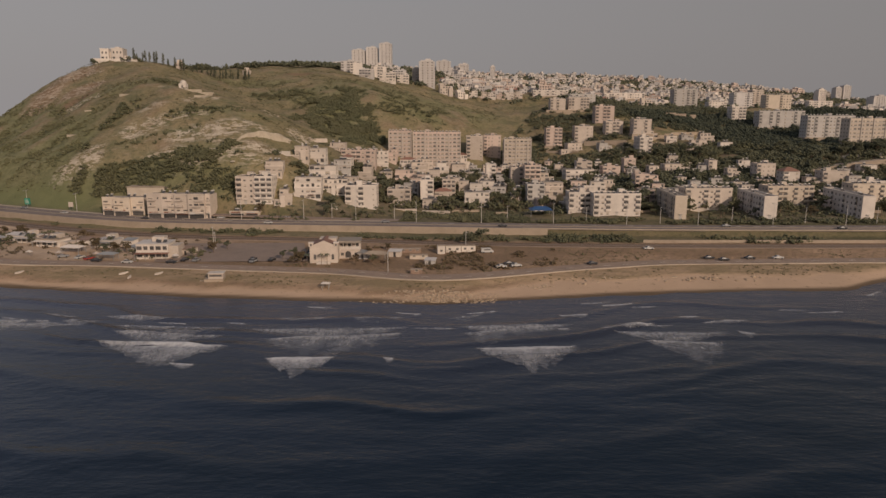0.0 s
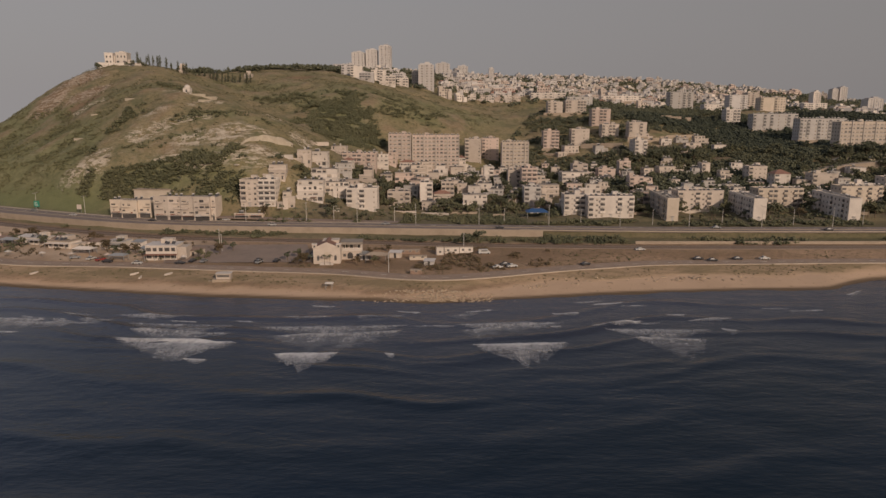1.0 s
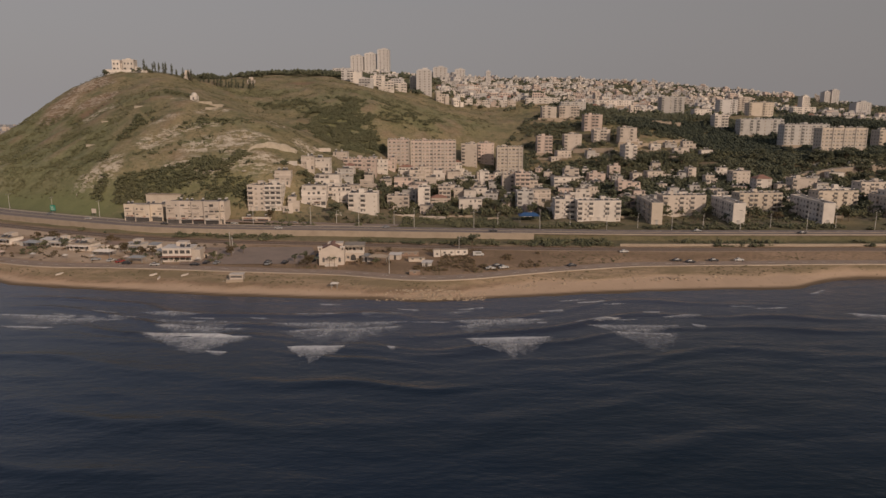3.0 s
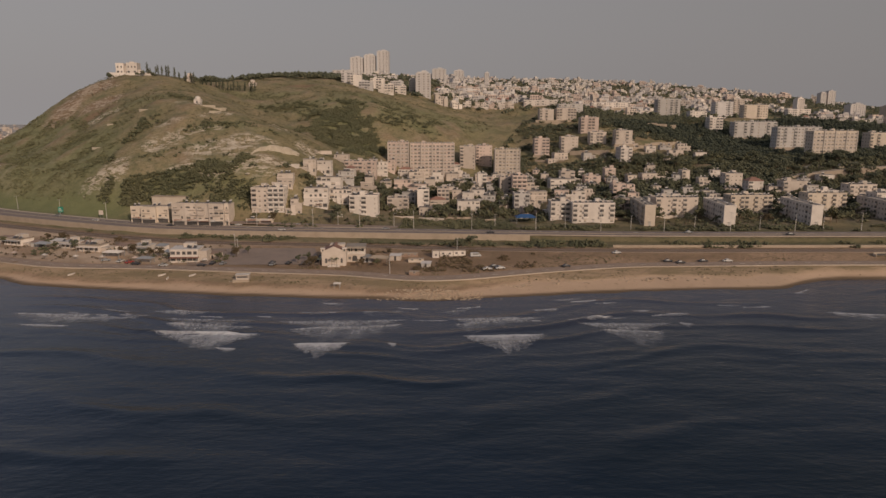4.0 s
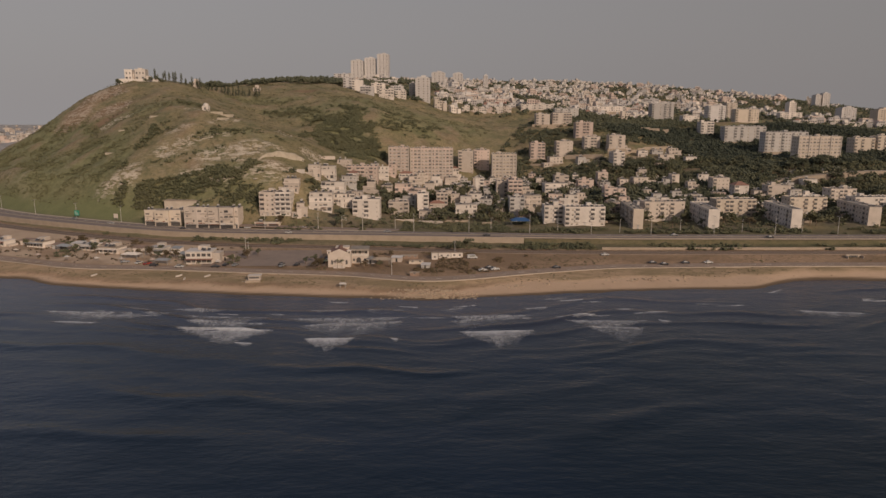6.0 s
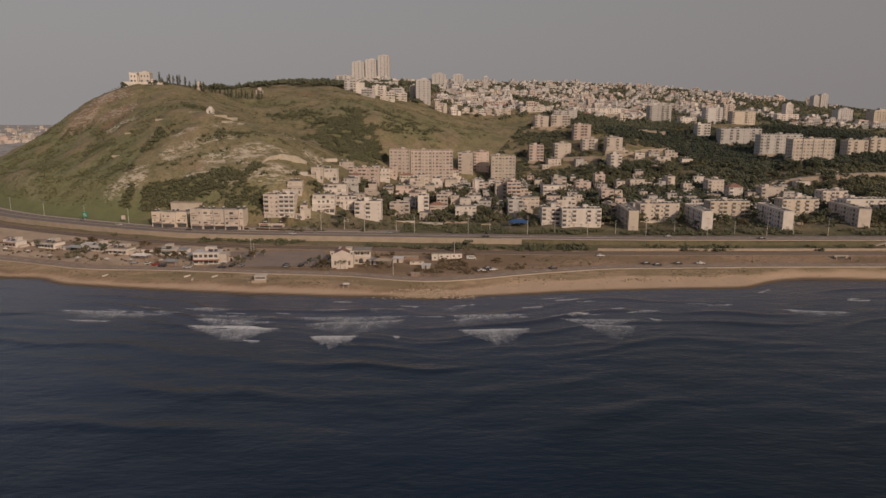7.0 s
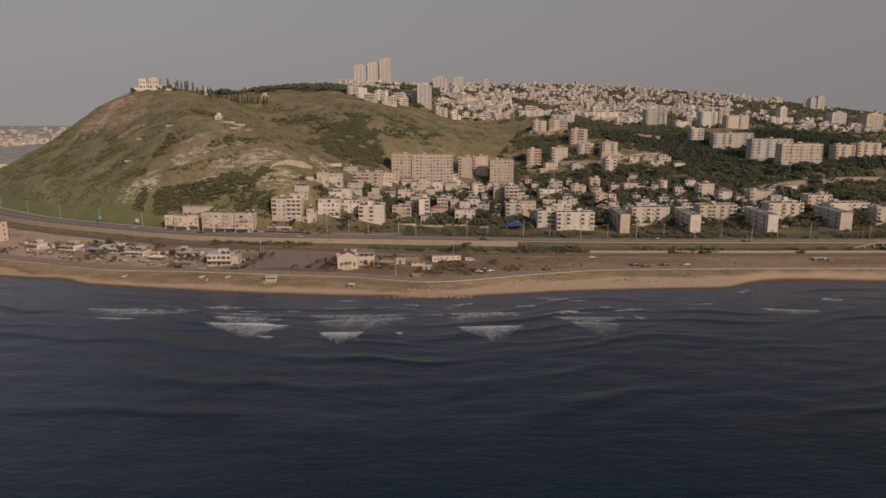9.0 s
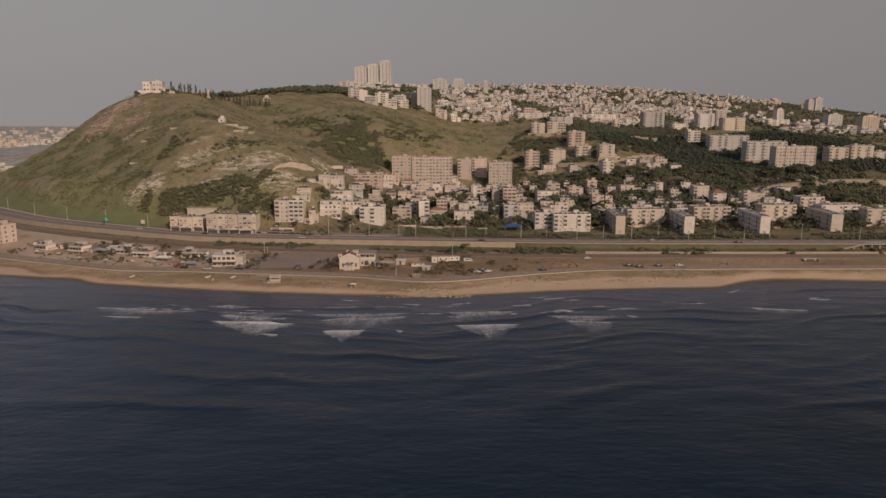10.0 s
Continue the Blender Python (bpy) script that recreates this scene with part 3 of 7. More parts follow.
def flat_roof(thing, w, d, high, wall, rng, heaters):
    cap = Shape().box(-w / 2 + 0.25, w / 2 - 0.25, -d / 2 + 0.25, d / 2 - 0.25, high + 0.002, high + 0.12)
    part("roof", cap, ROOF_FELT, thing, "flat felt roof")
    edge = Shape()
    edge.box(-w / 2 - 0.1, w / 2 + 0.1, -d / 2 - 0.1, -d / 2 + 0.25, high + 0.001, high + 0.7).box(-w / 2 - 0.1, w / 2 + 0.1, d / 2 - 0.25, d / 2 + 0.1, high + 0.001, high + 0.7)
    edge.box(-w / 2 - 0.1, -w / 2 + 0.25, -d / 2 + 0.25, d / 2 - 0.25, high + 0.001, high + 0.7).box(w / 2 - 0.25, w / 2 + 0.1, -d / 2 + 0.25, d / 2 - 0.25, high + 0.001, high + 0.7)
    part("parapet", edge, wall, thing)
    if w > 8 and d > 8:
        hut_x = rng.uniform(-w / 4, w / 4)
        part("stair_hut", Shape().box(hut_x - 1.6, hut_x + 1.6, 0, min(3.4, d / 2 - 0.4), high + 0.12, high + 2.5), wall, thing)
    for i in range(heaters):
        hx0, hy0 = rng.uniform(-w / 2 + 1.3, w / 2 - 1.3), rng.uniform(-d / 2 + 1.6, d / 2 - 1.2)
        if w > 18:  # a row along the roof
            hx0, hy0 = -w / 2 + (i + 0.5) * w / heaters + rng.uniform(-0.4, 0.4), -d / 2 + rng.choice((2.2, 2.6, 4.6))
        part("water_heater", heater_mesh(), None, thing, "white tank over a dark collector", pose(hx0, hy0, high + 0.12, 0, 0, rng.uniform(-15, 15)))


def slab(x, y, turn, w, d, storeys, wall, style=0, joined=None, lift=0.0):
    """A block of flats; style 3: piers between loggias, 0: rows of windows with stacks of balconies, 1: stepped balconies all along, 2: red hipped roof."""
    rng = random.Random(f"{x} {y}")
    low, ground_z = footing(x, y, w, d, turn)
    ground_z += lift
    far = y > 640 if joined is None else joined
    high = storeys * 3.0
    thing = base_of("apartment_block", x, y, ground_z, turn, f"{SHADES[wall]} {COUNTS[min(storeys, 10)]}-storey apartment block with {'a red tiled roof' if style == 2 else 'stepped terraces' if style == 1 else 'flat roof and balconies'}", "apartment block", "blocks of flats")
    body = Shape().box(-w / 2, w / 2, -d / 2, d / 2, low - ground_z - 2, high)
    part("wall", body, wall, thing)
    if lift > 1:
        part("plinth", Shape().box(-w / 2 - 1.2, w / 2 + 1.2, -d / 2 - 1.2, d / 2 + 0.5, low - ground_z - 3, -0.3), WALL_STONE, thing, "stone terrace base")
    bays = max(2, round(w / 3.3))
    step = w / bays
    stacks = {b for b in range(bays) if (b * 2 + rng.randint(0, 1)) % 5 < 2} if w > 9 else {rng.randrange(bays)}
    rest = []
    plain = {b for b in range(bays) if b not in stacks and rng.random() < 0.42} if d < 2.5 * w else set(range(bays))
    stacks = stacks if d < 2.5 * w else set()
    sizes = [rng.choice((0.7, 1.2, 1.2, 1.6)) for _ in range(bays)]
    if style == 3:
        stacks = {b for b in range(bays) if b % 6 == 1}
        plain, sizes = set(), [2.1 if b % 3 else 1.2 for b in range(bays)]
        for s in range(1, storeys):
            for b in range(0, bays, 3):
                x0, x1 = -w / 2 + b * step + 0.35, -w / 2 + min(b + 3, bays) * step - 0.35
                part("loggia_band", Shape().box(x0, x1, -d / 2 - 0.5, -d / 2 - 0.002, s * 3.0 - 0.1, s * 3.0 + 0.8), FRAME, thing, "pale loggia parapet")
        for b in range(bays + 1):
            if b % 3 == 0 or b == bays:
                bx = min(max(-w / 2 + b * step, -w / 2 + 0.3), w / 2 - 0.3)
                part("pier", Shape().box(bx - 0.3, bx + 0.3, -d / 2 - 0.7, -d / 2 - 0.002, low - ground_z - 1, high + rng.choice((0.4, 1.2))), FRAME, thing, "lighter vertical pier")
    for s in range(storeys):
        for b in range(bays):
            bx = -w / 2 + (b + 0.5) * step
            if b in plain:
                continue
            if style == 3 and s:
                spot = (window_mesh(sizes[b], 1.2, rng.choice((0, 0.35, 0.35, 0.6, 0.8))), bx, -d / 2, s * 3.0 + 0.95, 0)
                if far:
                    rest.append(spot)
                else:
                    part("window", spot[0], None, thing, "", pose(*spot[1:4]))
            elif style == 1 and s or b in stacks and (s or rng.random() < 0.5):
                if not far:
                    part("balcony", balcony_mesh(round(step * 0.96, 1), wall), None, thing, "", pose(bx, -d / 2, s * 3.0 + 0.2))
                    part("balcony_door", door_mesh(round(step * 0.96, 1)), None, thing, "", pose(bx, -d / 2, s * 3.0 + 0.26))
                else:
                    rest.append((balcony_mesh(round(step * 0.96, 1), wall), bx, -d / 2, s * 3.0 + 0.2, 0))
                    rest.append((door_mesh(round(step * 0.96, 1)), bx, -d / 2, s * 3.0 + 0.26, 0))
            else:
                me = window_mesh(sizes[b] if step > 2.4 else 0.7, 1.2 if sizes[b] > 0.8 else 0.7, rng.choice((0, 0.35, 0.6, 0.8, 0.8)))
                if not far:
                    part("window", me, None, thing, "", pose(bx + rng.uniform(-0.2, 0.2), -d / 2, s * 3.0 + 0.95))
                else:
                    rest.append((me, bx, -d / 2, s * 3.0 + 0.95, 0))
    if y < 640:
        part("entrance", Shape().box(-0.9, 0.9, -d / 2 - 0.9, -d / 2 - 0.002, 2.5, 2.65).box(-0.7, 0.7, -d / 2 - 0.06, -d / 2 - 0.003, 0.0, 2.3), GREY, thing, "grey entrance with a concrete canopy")
    sides = max(1, round(d / 4.2))
    facing = -1 if x > 0 else 1
    for s in range(storeys):
        for b in range(sides):
            by = -d / 2 + (b + 0.5) * d / sides
            spot = (window_mesh(1.2, 1.2, rng.choice((0, 0, 0.35))), facing * w / 2, by, s * 3.0 + 0.95, -90 if facing < 0 else 90)
            if sides > 5 and b % 3 == 1:
                spot = (balcony_mesh(3.0, wall), facing * w / 2, by, s * 3.0 + 0.2, spot[4])
                part("balcony_door", door_mesh(3.0), None, thing, "", pose(facing * w / 2, by, s * 3.0 + 0.26, 0, 0, spot[4]))
            if far or sides <= 2 and rng.random() < 0.4:
                rest.append(spot)
            else:
                part("balcony" if sides > 5 and b % 3 == 1 else "window", spot[0], None, thing, "", pose(*spot[1:4], 0, 0, spot[4]))
    if rest:
        tagged(part("glazing", merged(rest), None, thing), kind="stuff")
    if style == 2:
        roof = Shape()
        a, b, c = w / 2 + 0.5, d / 2 + 0.5, min(w, d) / 2
        p = [(-a, -b, high), (a, -b, high), (a, b, high), (-a, b, high), (-a + c, 0, high + 2.6), (a - c, 0, high + 2.6)]
        for f in ((0, 1, 5, 4), (2, 3, 4, 5), (1, 2, 5), (3, 0, 4), (3, 2, 1, 0)):
            roof.face(*(p[i] for i in f))
        part("roof", roof, RED_TILE, thing, "hipped red tile roof")
    else:
        flat_roof(thing, w, d, high, wall, rng, 0 if y > 900 else max(2, round(w * min(d, 14) / 34)))
    return thing


def merged(spots):
    """One mesh from copies of small meshes at (x, y, z, turn)."""
    me = bpy.data.meshes.new("merged")
    pts, faces, slots, mats = [], [], [], []
    for src, x, y, z, turn in spots:
        m = pose(x, y, z, 0, 0, turn)
        k = len(pts)
        pts += [tuple(m @ v.co) for v in src.vertices]
        local = []
        for mat in src.materials:
            if mat not in mats:
                mats.append(mat)
            local.append(mats.index(mat))
        for f in src.polygons:
            faces.append(tuple(k + i for i in f.vertices))
            slots.append(local[f.material_index])
    me.from_pydata(pts, [], faces)
    for mat in mats:
        me.materials.append(mat)
    me.polygons.foreach_set("material_index", slots)
    me.update()
    return me


def villa(x, y, turn, w, d, storeys, wall):
    """A house of stacked and set-back storeys with terraces."""
    rng = random.Random(f"{x} {y} house")
    turn = turn + rng.uniform(-9, 9)
    low, ground_z = footing(x, y, w, d, turn)
    thing = base_of("terraced_house", x, y, ground_z, turn, f"{SHADES[wall]} {COUNTS[storeys]}-storey house with set-back roof terraces", "house", "houses on the slope")
    x0, x1, y0 = -w / 2, w / 2, -d / 2
    for s in range(storeys):
        z0 = s * 3.0
        if s:
            cut = rng.choice((0, 0, 0.22, 0.32)) * w
            if rng.random() < 0.5:
                x0 += cut
            else:
                x1 -= cut
            y0 += rng.choice((0, 1.2, 2.2))
        if x1 - x0 < 4.5:
            x0, x1 = (x0 + x1) / 2 - 2.3, (x0 + x1) / 2 + 2.3
        storey = Shape().box(x0, x1, y0, d / 2, low - ground_z - 2 if s == 0 else z0 + 0.003, z0 + 2.85)
        storey.box(x0 - 0.25, x1 + 0.25, y0 - 0.3, d / 2 + 0.1, z0 + 2.853, z0 + 3.0)
        part("storey", storey, wall, thing)
        if s < storeys - 1:
            rail = Shape().box(x0 - 0.2, x1 + 0.2, y0 - 0.28, y0 - 0.14, z0 + 3.002, z0 + 3.85)
            part("parapet", rail, wall, thing)
        count = max(2, round((x1 - x0) / 3.0))
        for b in range(count):
            bx = x0 + (b + 0.5) * (x1 - x0) / count
            if rng.random() < 0.3:
                continue
            # some panes are oversized to stand for shadowed balcony recesses
            part("window", window_mesh(rng.choice((0.9, 1.4, 2.1, 2.6)), rng.choice((1.2, 1.6, 2.1)), rng.choice((0, 0, 0, 0.35, 0.6))), None, thing, "", pose(bx, y0, z0 + 0.5))
        for side, facing in ((x0, -90),) if x > 0 else ((x1, 90),):
            part("window", window_mesh(1.2, 1.2, 0), None, thing, "", pose(side, (y0 + d / 2) / 2, z0 + 0.9, 0, 0, facing))
    top = storeys * 3.0
    if rng.random() < 0.55:
        bx, bw = rng.uniform(-w / 2 + 2, w / 2 - 2), rng.uniform(2.2, 3.4)
        part("bay", Shape().box(bx - bw / 2, bx + bw / 2, -d / 2 - 1.1, -d / 2 - 0.002, low - ground_z - 2, rng.choice((2.9, 5.9 if storeys > 2 else 2.9))), wall, thing)
    if rng.random() < 0.4:
        bx = rng.uniform(-w / 2 + 1.8, w / 2 - 1.8)
        part("awning", Shape().box(bx - 1.6, bx + 1.6, -d / 2 - 1.9, -d / 2 - 0.003, 2.45, 2.55), rng.choice((GREY, METAL, RED_TILE, WHITE)), thing)
    part("door", Shape().box(-w * 0.1 - 0.5, -w * 0.1 + 0.5, -d / 2 - 0.06, -d / 2 + 0.02, 0.05, 2.15), SHUTTER, thing, "plain wooden front door")
    part("roof_tank", Shape().tube((x0 + x1) / 2, d / 2 - 1.2, top + 0.1, top + 1.5, 0.6, 0.6, 9), TANK, thing, "white round water tank")
    if rng.random() < 0.08:
        a, b = (x1 - x0) / 2 + 0.4, (d / 2 - y0) / 2 + 0.4
        mx, my, c = (x0 + x1) / 2, (y0 + d / 2) / 2, min(a, b) * 0.9
        p = [(mx - a, my - b, top + 0.003), (mx + a, my - b, top + 0.003), (mx + a, my + b, top + 0.003), (mx - a, my + b, top + 0.003), (mx - a + c, my, top + 1.9), (mx + a - c, my, top + 1.9)]
        roof = Shape()
        for f in ((0, 1, 5, 4), (2, 3, 4, 5), (1, 2, 5), (3, 0, 4), (3, 2, 1, 0)):
            roof.face(*(p[i] for i in f))
        part("roof", roof, RED_TILE, thing, "hipped red tile roof")
    else:
        part("roof", Shape().box(x0 + 0.1, x1 - 0.1, y0 + 0.1, d / 2 - 0.2, top + 0.002, top + 0.1), ROOF_FELT, thing, "flat felt roof")
        for _ in range(rng.randint(1, 3)):
            part("water_heater", heater_mesh(), None, thing, "white tank over a dark collector", pose(rng.uniform(x0 + 1, x1 - 1), rng.uniform(y0 + 1.5, d / 2 - 1), top + 0.1))
    return thing


def tower(x, y, turn, w, d, storeys, wall):
    """A tall block with dark window bands between light piers and a set-back crown."""
    low, ground_z = footing(x, y, w, d, turn)
    high = storeys * 3.0
    thing = base_of("tower_block", x, y, ground_z, turn, f"tall {SHADES[wall]} residential tower with vertical window bands", "tower block", "towers on the ridge")
    part("wall", Shape().box(-w / 2, w / 2, -d / 2, d / 2, low - ground_z - 3, high), wall, thing)
    for bx in (-w * 0.27, w * 0.05, w * 0.33):
        rest = [(window_mesh(round(w * 0.08, 1), 1.3, 0.35 if (s + int(bx)) % 3 else 0), bx, -d / 2, s * 3.0 + 0.9, 0) for s in range(storeys)]
        tagged(part("window_band", merged(rest), None, thing), kind="stuff")
    for bx in (-w / 2, -w * 0.12, w * 0.19, w / 2 - 0.9):
        part("pier", Shape().box(bx, bx + 0.9, -d / 2 - 0.6, -d / 2 - 0.002, 0, high), wall, thing)
    part("crown", Shape().box(-w * 0.40, w * 0.36, -d * 0.42, d * 0.3, high + 0.002, high + 1.6), wall, thing)
    part("lift_house", Shape().box(-w * 0.1, w * 0.22, -d * 0.3, d * 0.1, high + 1.602, high + 3.4), wall, thing)
    return thing


def shop(x, y, turn, w, d, storeys, wall):
    """A low row of shops with flats over it, of several bays of unlike height."""
    rng = random.Random(f"{x} {y} shop")
    low, ground_z = footing(x, y, w, d, turn)
    thing = base_of("shop_building", x, y, ground_z, turn, f"{SHADES[wall]} {COUNTS[storeys]}-storey shop building beside the highway", "shop building")
    at = -w / 2
    while at < w / 2 - 1:
        wide = min(rng.uniform(7, 11), w / 2 - at)
        n = storeys if rng.random() < 0.7 else storeys - 1
        y0 = -d / 2 + rng.choice((0, 1.5, 3))
        part("wall", Shape().box(at, at + wide - 0.01, y0, d / 2, low - ground_z - 2, n * 3.2).box(at, at + wide - 0.01, y0 - 0.15, y0 + 0.2, n * 3.2 + 0.001, n * 3.2 + 0.8), wall, thing)
        part("roof", Shape().box(at + 0.2, at + wide - 0.2, y0 + 0.3, d / 2 - 0.2, n * 3.2 + 0.002, n * 3.2 + 0.1), ROOF_FELT, thing)
        part("shopfront", Shape().box(at + 0.7, at + wide - 0.7, y0 - 0.04, y0 + 0.02, 0.2, 2.4), GLASS_AND_SHADE, thing, "dark shop window")
        part("awning", Shape().box(at + 0.4, at + wide - 0.4, y0 - 1.3, y0, 2.6, 2.75), rng.choice((METAL, RED_TILE, GREY)), thing)
        part("sign_board", Shape().box(at + 1.0, at + wide * 0.7, y0 - 0.2, y0 - 0.003, 2.8, 3.6), rng.choice((GREY, RED_TILE, PALE)), thing)
        for s in range(1, n):
            ledge = at + wide * rng.choice((0.1, 0.3, 0.45))
            part("balcony", Shape().box(ledge, ledge + wide * 0.5, y0 - 1.1, y0 - 0.002, s * 3.2 - 0.1, s * 3.2 + rng.choice((0.15, 0.9))), wall, thing)
            for b in range(max(1, int(wide / 3))):
                if rng.random() < 0.25:
                    continue
                part("window", window_mesh(rng.choice((0.9, 1.6, 2.4)), rng.choice((1.0, 1.4)), rng.choice((0, 0.35, 0.6))), None, thing, "", pose(at + (b + 0.5) * wide / max(1, int(wide / 3)), y0, s * 3.2 + 0.9))
        for _ in range(2):
            part("water_heater", heater_mesh(), None, thing, "white tank over a dark collector", pose(at + rng.uniform(1, wide - 1), rng.uniform(0, d / 2 - 1.5), n * 3.2 + 0.1))
        at += wide



# ---- buildings ----

# flats along the highway
slab(77, 380, 0, 12.3, 11.0, 4, WHITE)
slab(96, 372, 0, 26.0, 11.0, 4, WHITE)
slab(129, 377, -4, 6.3, 42.0, 4, SANDY)
slab(176, 374, -4, 6.9, 40.0, 4, WHITE)
slab(229, 377, -4, 6.6, 44.0, 4, WHITE)
slab(284, 384, -4, 7.9, 40.0, 4, CREAM)
slab(154, 392, 2, 27.5, 11.0, 4, CREAM)
slab(208, 405, 3, 28.4, 11.0, 4, SANDY)
slab(261, 410, 3, 26.9, 11.0, 4, SANDY)
slab(303, 401, 3, 30.3, 11.0, 4, WHITE)
slab(295, 426, 3, 19.4, 10.0, 4, CREAM)
slab(321, 384, 3, 17.9, 10.0, 4, CREAM)
slab(-110, 378, 0, 10.3, 13.0, 5, CREAM)
slab(-100, 378, 0, 10.0, 13.0, 5, WHITE, 1)
villa(-90, 377, 0, 10.0, 12.0, 3, CREAM)
villa(-77, 384, 0, 15.0, 12.0, 4, WHITE)
slab(-47, 388, 0, 18.0, 13.0, 4, WHITE)
slab(-27, 414, 0, 14.1, 11.0, 3, CREAM)

# houses climbing the slope
villa(-99, 390, 0, 13.0, 8.0, 3, CREAM)
villa(-88, 417, 0, 10.8, 8.0, 3, CREAM)
villa(-80, 427, 0, 12.5, 8.0, 3, WHITE)
villa(-72, 406, 0, 15.9, 9.5, 3, WHITE)
villa(-63, 393, 0, 13.8, 8.3, 3, WHITE)
villa(-55, 409, 0, 15.3, 9.2, 3, CREAM)
slab(-59, 476, 0, 23.8, 12.0, 3, PINK)
villa(-46, 489, 0, 12.7, 8.0, 4, WHITE)
villa(-49, 442, 0, 12.2, 8.0, 4, CREAM)
villa(-25, 469, 0, 16.5, 9.9, 3, PINK)
villa(-22, 434, 0, 12.7, 8.0, 3, GREY)
villa(-21, 502, 0, 15.5, 9.3, 3, CREAM)
slab(-10, 424, 0, 8.1, 11.0, 5, WHITE, 1)
slab(4, 442, 0, 8.5, 11.0, 4, CREAM, 1)
villa(-16, 461, 0, 14.3, 8.6, 3, PINK)
villa(17, 561, 0, 9.9, 8.0, 3, WHITE)
villa(-5, 483, 0, 10.1, 8.0, 3, CREAM)
villa(21, 416, 0, 15.0, 9.0, 3, WHITE)
villa(22, 440, 0, 8.1, 8.0, 3, WHITE)
villa(15, 448, 0, 8.2, 8.0, 3, CREAM)
slab(35, 493, 0, 7.0, 10.0, 4, WHITE)
villa(30, 480, 0, 10.4, 8.0, 2, CREAM)
villa(41, 459, 0, 8.5, 8.0, 3, GREY)
slab(51, 466, 0, 8.9, 11.0, 4, CREAM)
villa(45, 419, 0, 7.4, 8.0, 3, CREAM)
slab(60, 455, 0, 10.6, 12.0, 5, PINK, 1)
slab(57, 414, 0, 10.7, 11.0, 4, GREY)
villa(70, 456, 0, 8.4, 8.0, 3, CREAM)
villa(70, 431, 0, 13.0, 8.0, 3, CREAM)
villa(94, 470, 0, 18.4, 11.0, 3, WHITE)
slab(102, 490, 0, 11.1, 10.0, 4, CREAM)
villa(97, 429, 0, 13.6, 8.2, 3, WHITE)
slab(122, 491, 0, 12.7, 10.0, 3, PINK)
slab(141, 512, 0, 8.6, 9.0, 4, PINK)
slab(131, 445, 0, 9.3, 10.0, 4, PINK)
villa(158, 501, 0, 10.9, 8.0, 3, CREAM)
villa(175, 506, 0, 19.0, 11.4, 3, CREAM)
villa(191, 498, 0, 12.5, 8.0, 3, GREY)
slab(198, 498, 0, 6.2, 9.0, 4, CREAM)
villa(188, 456, 0, 11.1, 8.0, 3, GREY)
villa(197, 430, 0, 10.1, 8.0, 3, WHITE)
slab(228, 479, 0, 13.2, 10.0, 4, CREAM)
villa(225, 501, 0, 10.5, 8.0, 3, WHITE)
slab(235, 457, 0, 11.1, 10.0, 4, WHITE, 2)
slab(259, 447, 0, 17.2, 10.0, 4, CREAM)
villa(167, 446, 0, 14.2, 8.5, 3, GREY)
slab(267, 417, 0, 11.8, 10.0, 4, WHITE)
villa(209, 485, 0, 8.9, 8.0, 3, CREAM)
villa(64, 416, 0, 12.2, 8.0, 2, CREAM)
villa(35, 440, 0, 12.9, 8.0, 2, GREY)
villa(0, 434, 0, 10.9, 8.0, 2, CREAM)

# long pink block and its neighbours
slab(-34, 542, 0, 18.1, 13.0, 8, PINK, 3, lift=-4.0)
slab(-5, 546, 0, 38.3, 13.0, 9, PINK, 3, lift=-1.0)
slab(27, 581, 0, 14.1, 12.0, 8, CREAM, lift=-4.0)
slab(43, 596, 0, 14.9, 12.0, 7, PINK, lift=-3.0)
slab(62, 567, 0, 22.7, 14.0, 7, SANDY, 3, lift=5.0)

# upper terraces
slab(100, 616, 0, 14.4, 12.0, 5, PINK, lift=2.0)
slab(127, 618, 0, 16.5, 12.0, 5, CREAM, lift=-2.0)
slab(155, 621, 0, 15.6, 12.0, 5, CREAM, lift=-3.0)
slab(176, 606, 0, 15.7, 12.0, 4, CREAM, lift=4.5)
slab(154, 656, 0, 18.0, 13.0, 5, PINK, 1, lift=1.0)
slab(121, 727, 0, 15.8, 14.0, 4, CREAM, 1, lift=2.5)
slab(144, 732, 0, 22.0, 14.0, 4, CREAM, 1, lift=2.5)
villa(112, 596, 0, 18.9, 11.4, 3, CREAM)
slab(168, 569, 0, 10.4, 18.0, 6, WHITE, 1, lift=-4.0)
villa(217, 576, 0, 13.0, 8.0, 2, CREAM)
villa(213, 594, 0, 10.5, 8.0, 2, GREY)
villa(182, 538, 0, 9.0, 8.0, 2, CREAM)

# long flats over the wooded valley
slab(338, 540, 0, 38.0, 12.0, 6, SANDY, 3, lift=4.5)
slab(342, 606, 0, 42.0, 12.0, 6, GREY, lift=4.0)
slab(328, 666, 0, 44.0, 12.0, 5, GREY, lift=2.0)
slab(394, 566, 0, 19.0, 12.0, 5, SANDY)
slab(417, 566, 0, 22.3, 12.0, 5, SANDY)
slab(441, 566, 0, 24.6, 12.0, 3, CREAM)
slab(299, 696, 0, 14.5, 12.0, 5, WHITE, lift=1.0)
slab(321, 806, 0, 20.9, 12.0, 3, WHITE)
slab(392, 807, 0, 29.7, 14.0, 6, SANDY)
slab(301, 858, 0, 29.4, 16.0, 8, GREY)
slab(394, 908, 0, 24.3, 16.0, 8, PALE)
slab(436, 958, 0, 16.0, 16.0, 9, CREAM)
slab(232, 884, 0, 52.0, 12.0, 2, WHITE, lift=8.0)
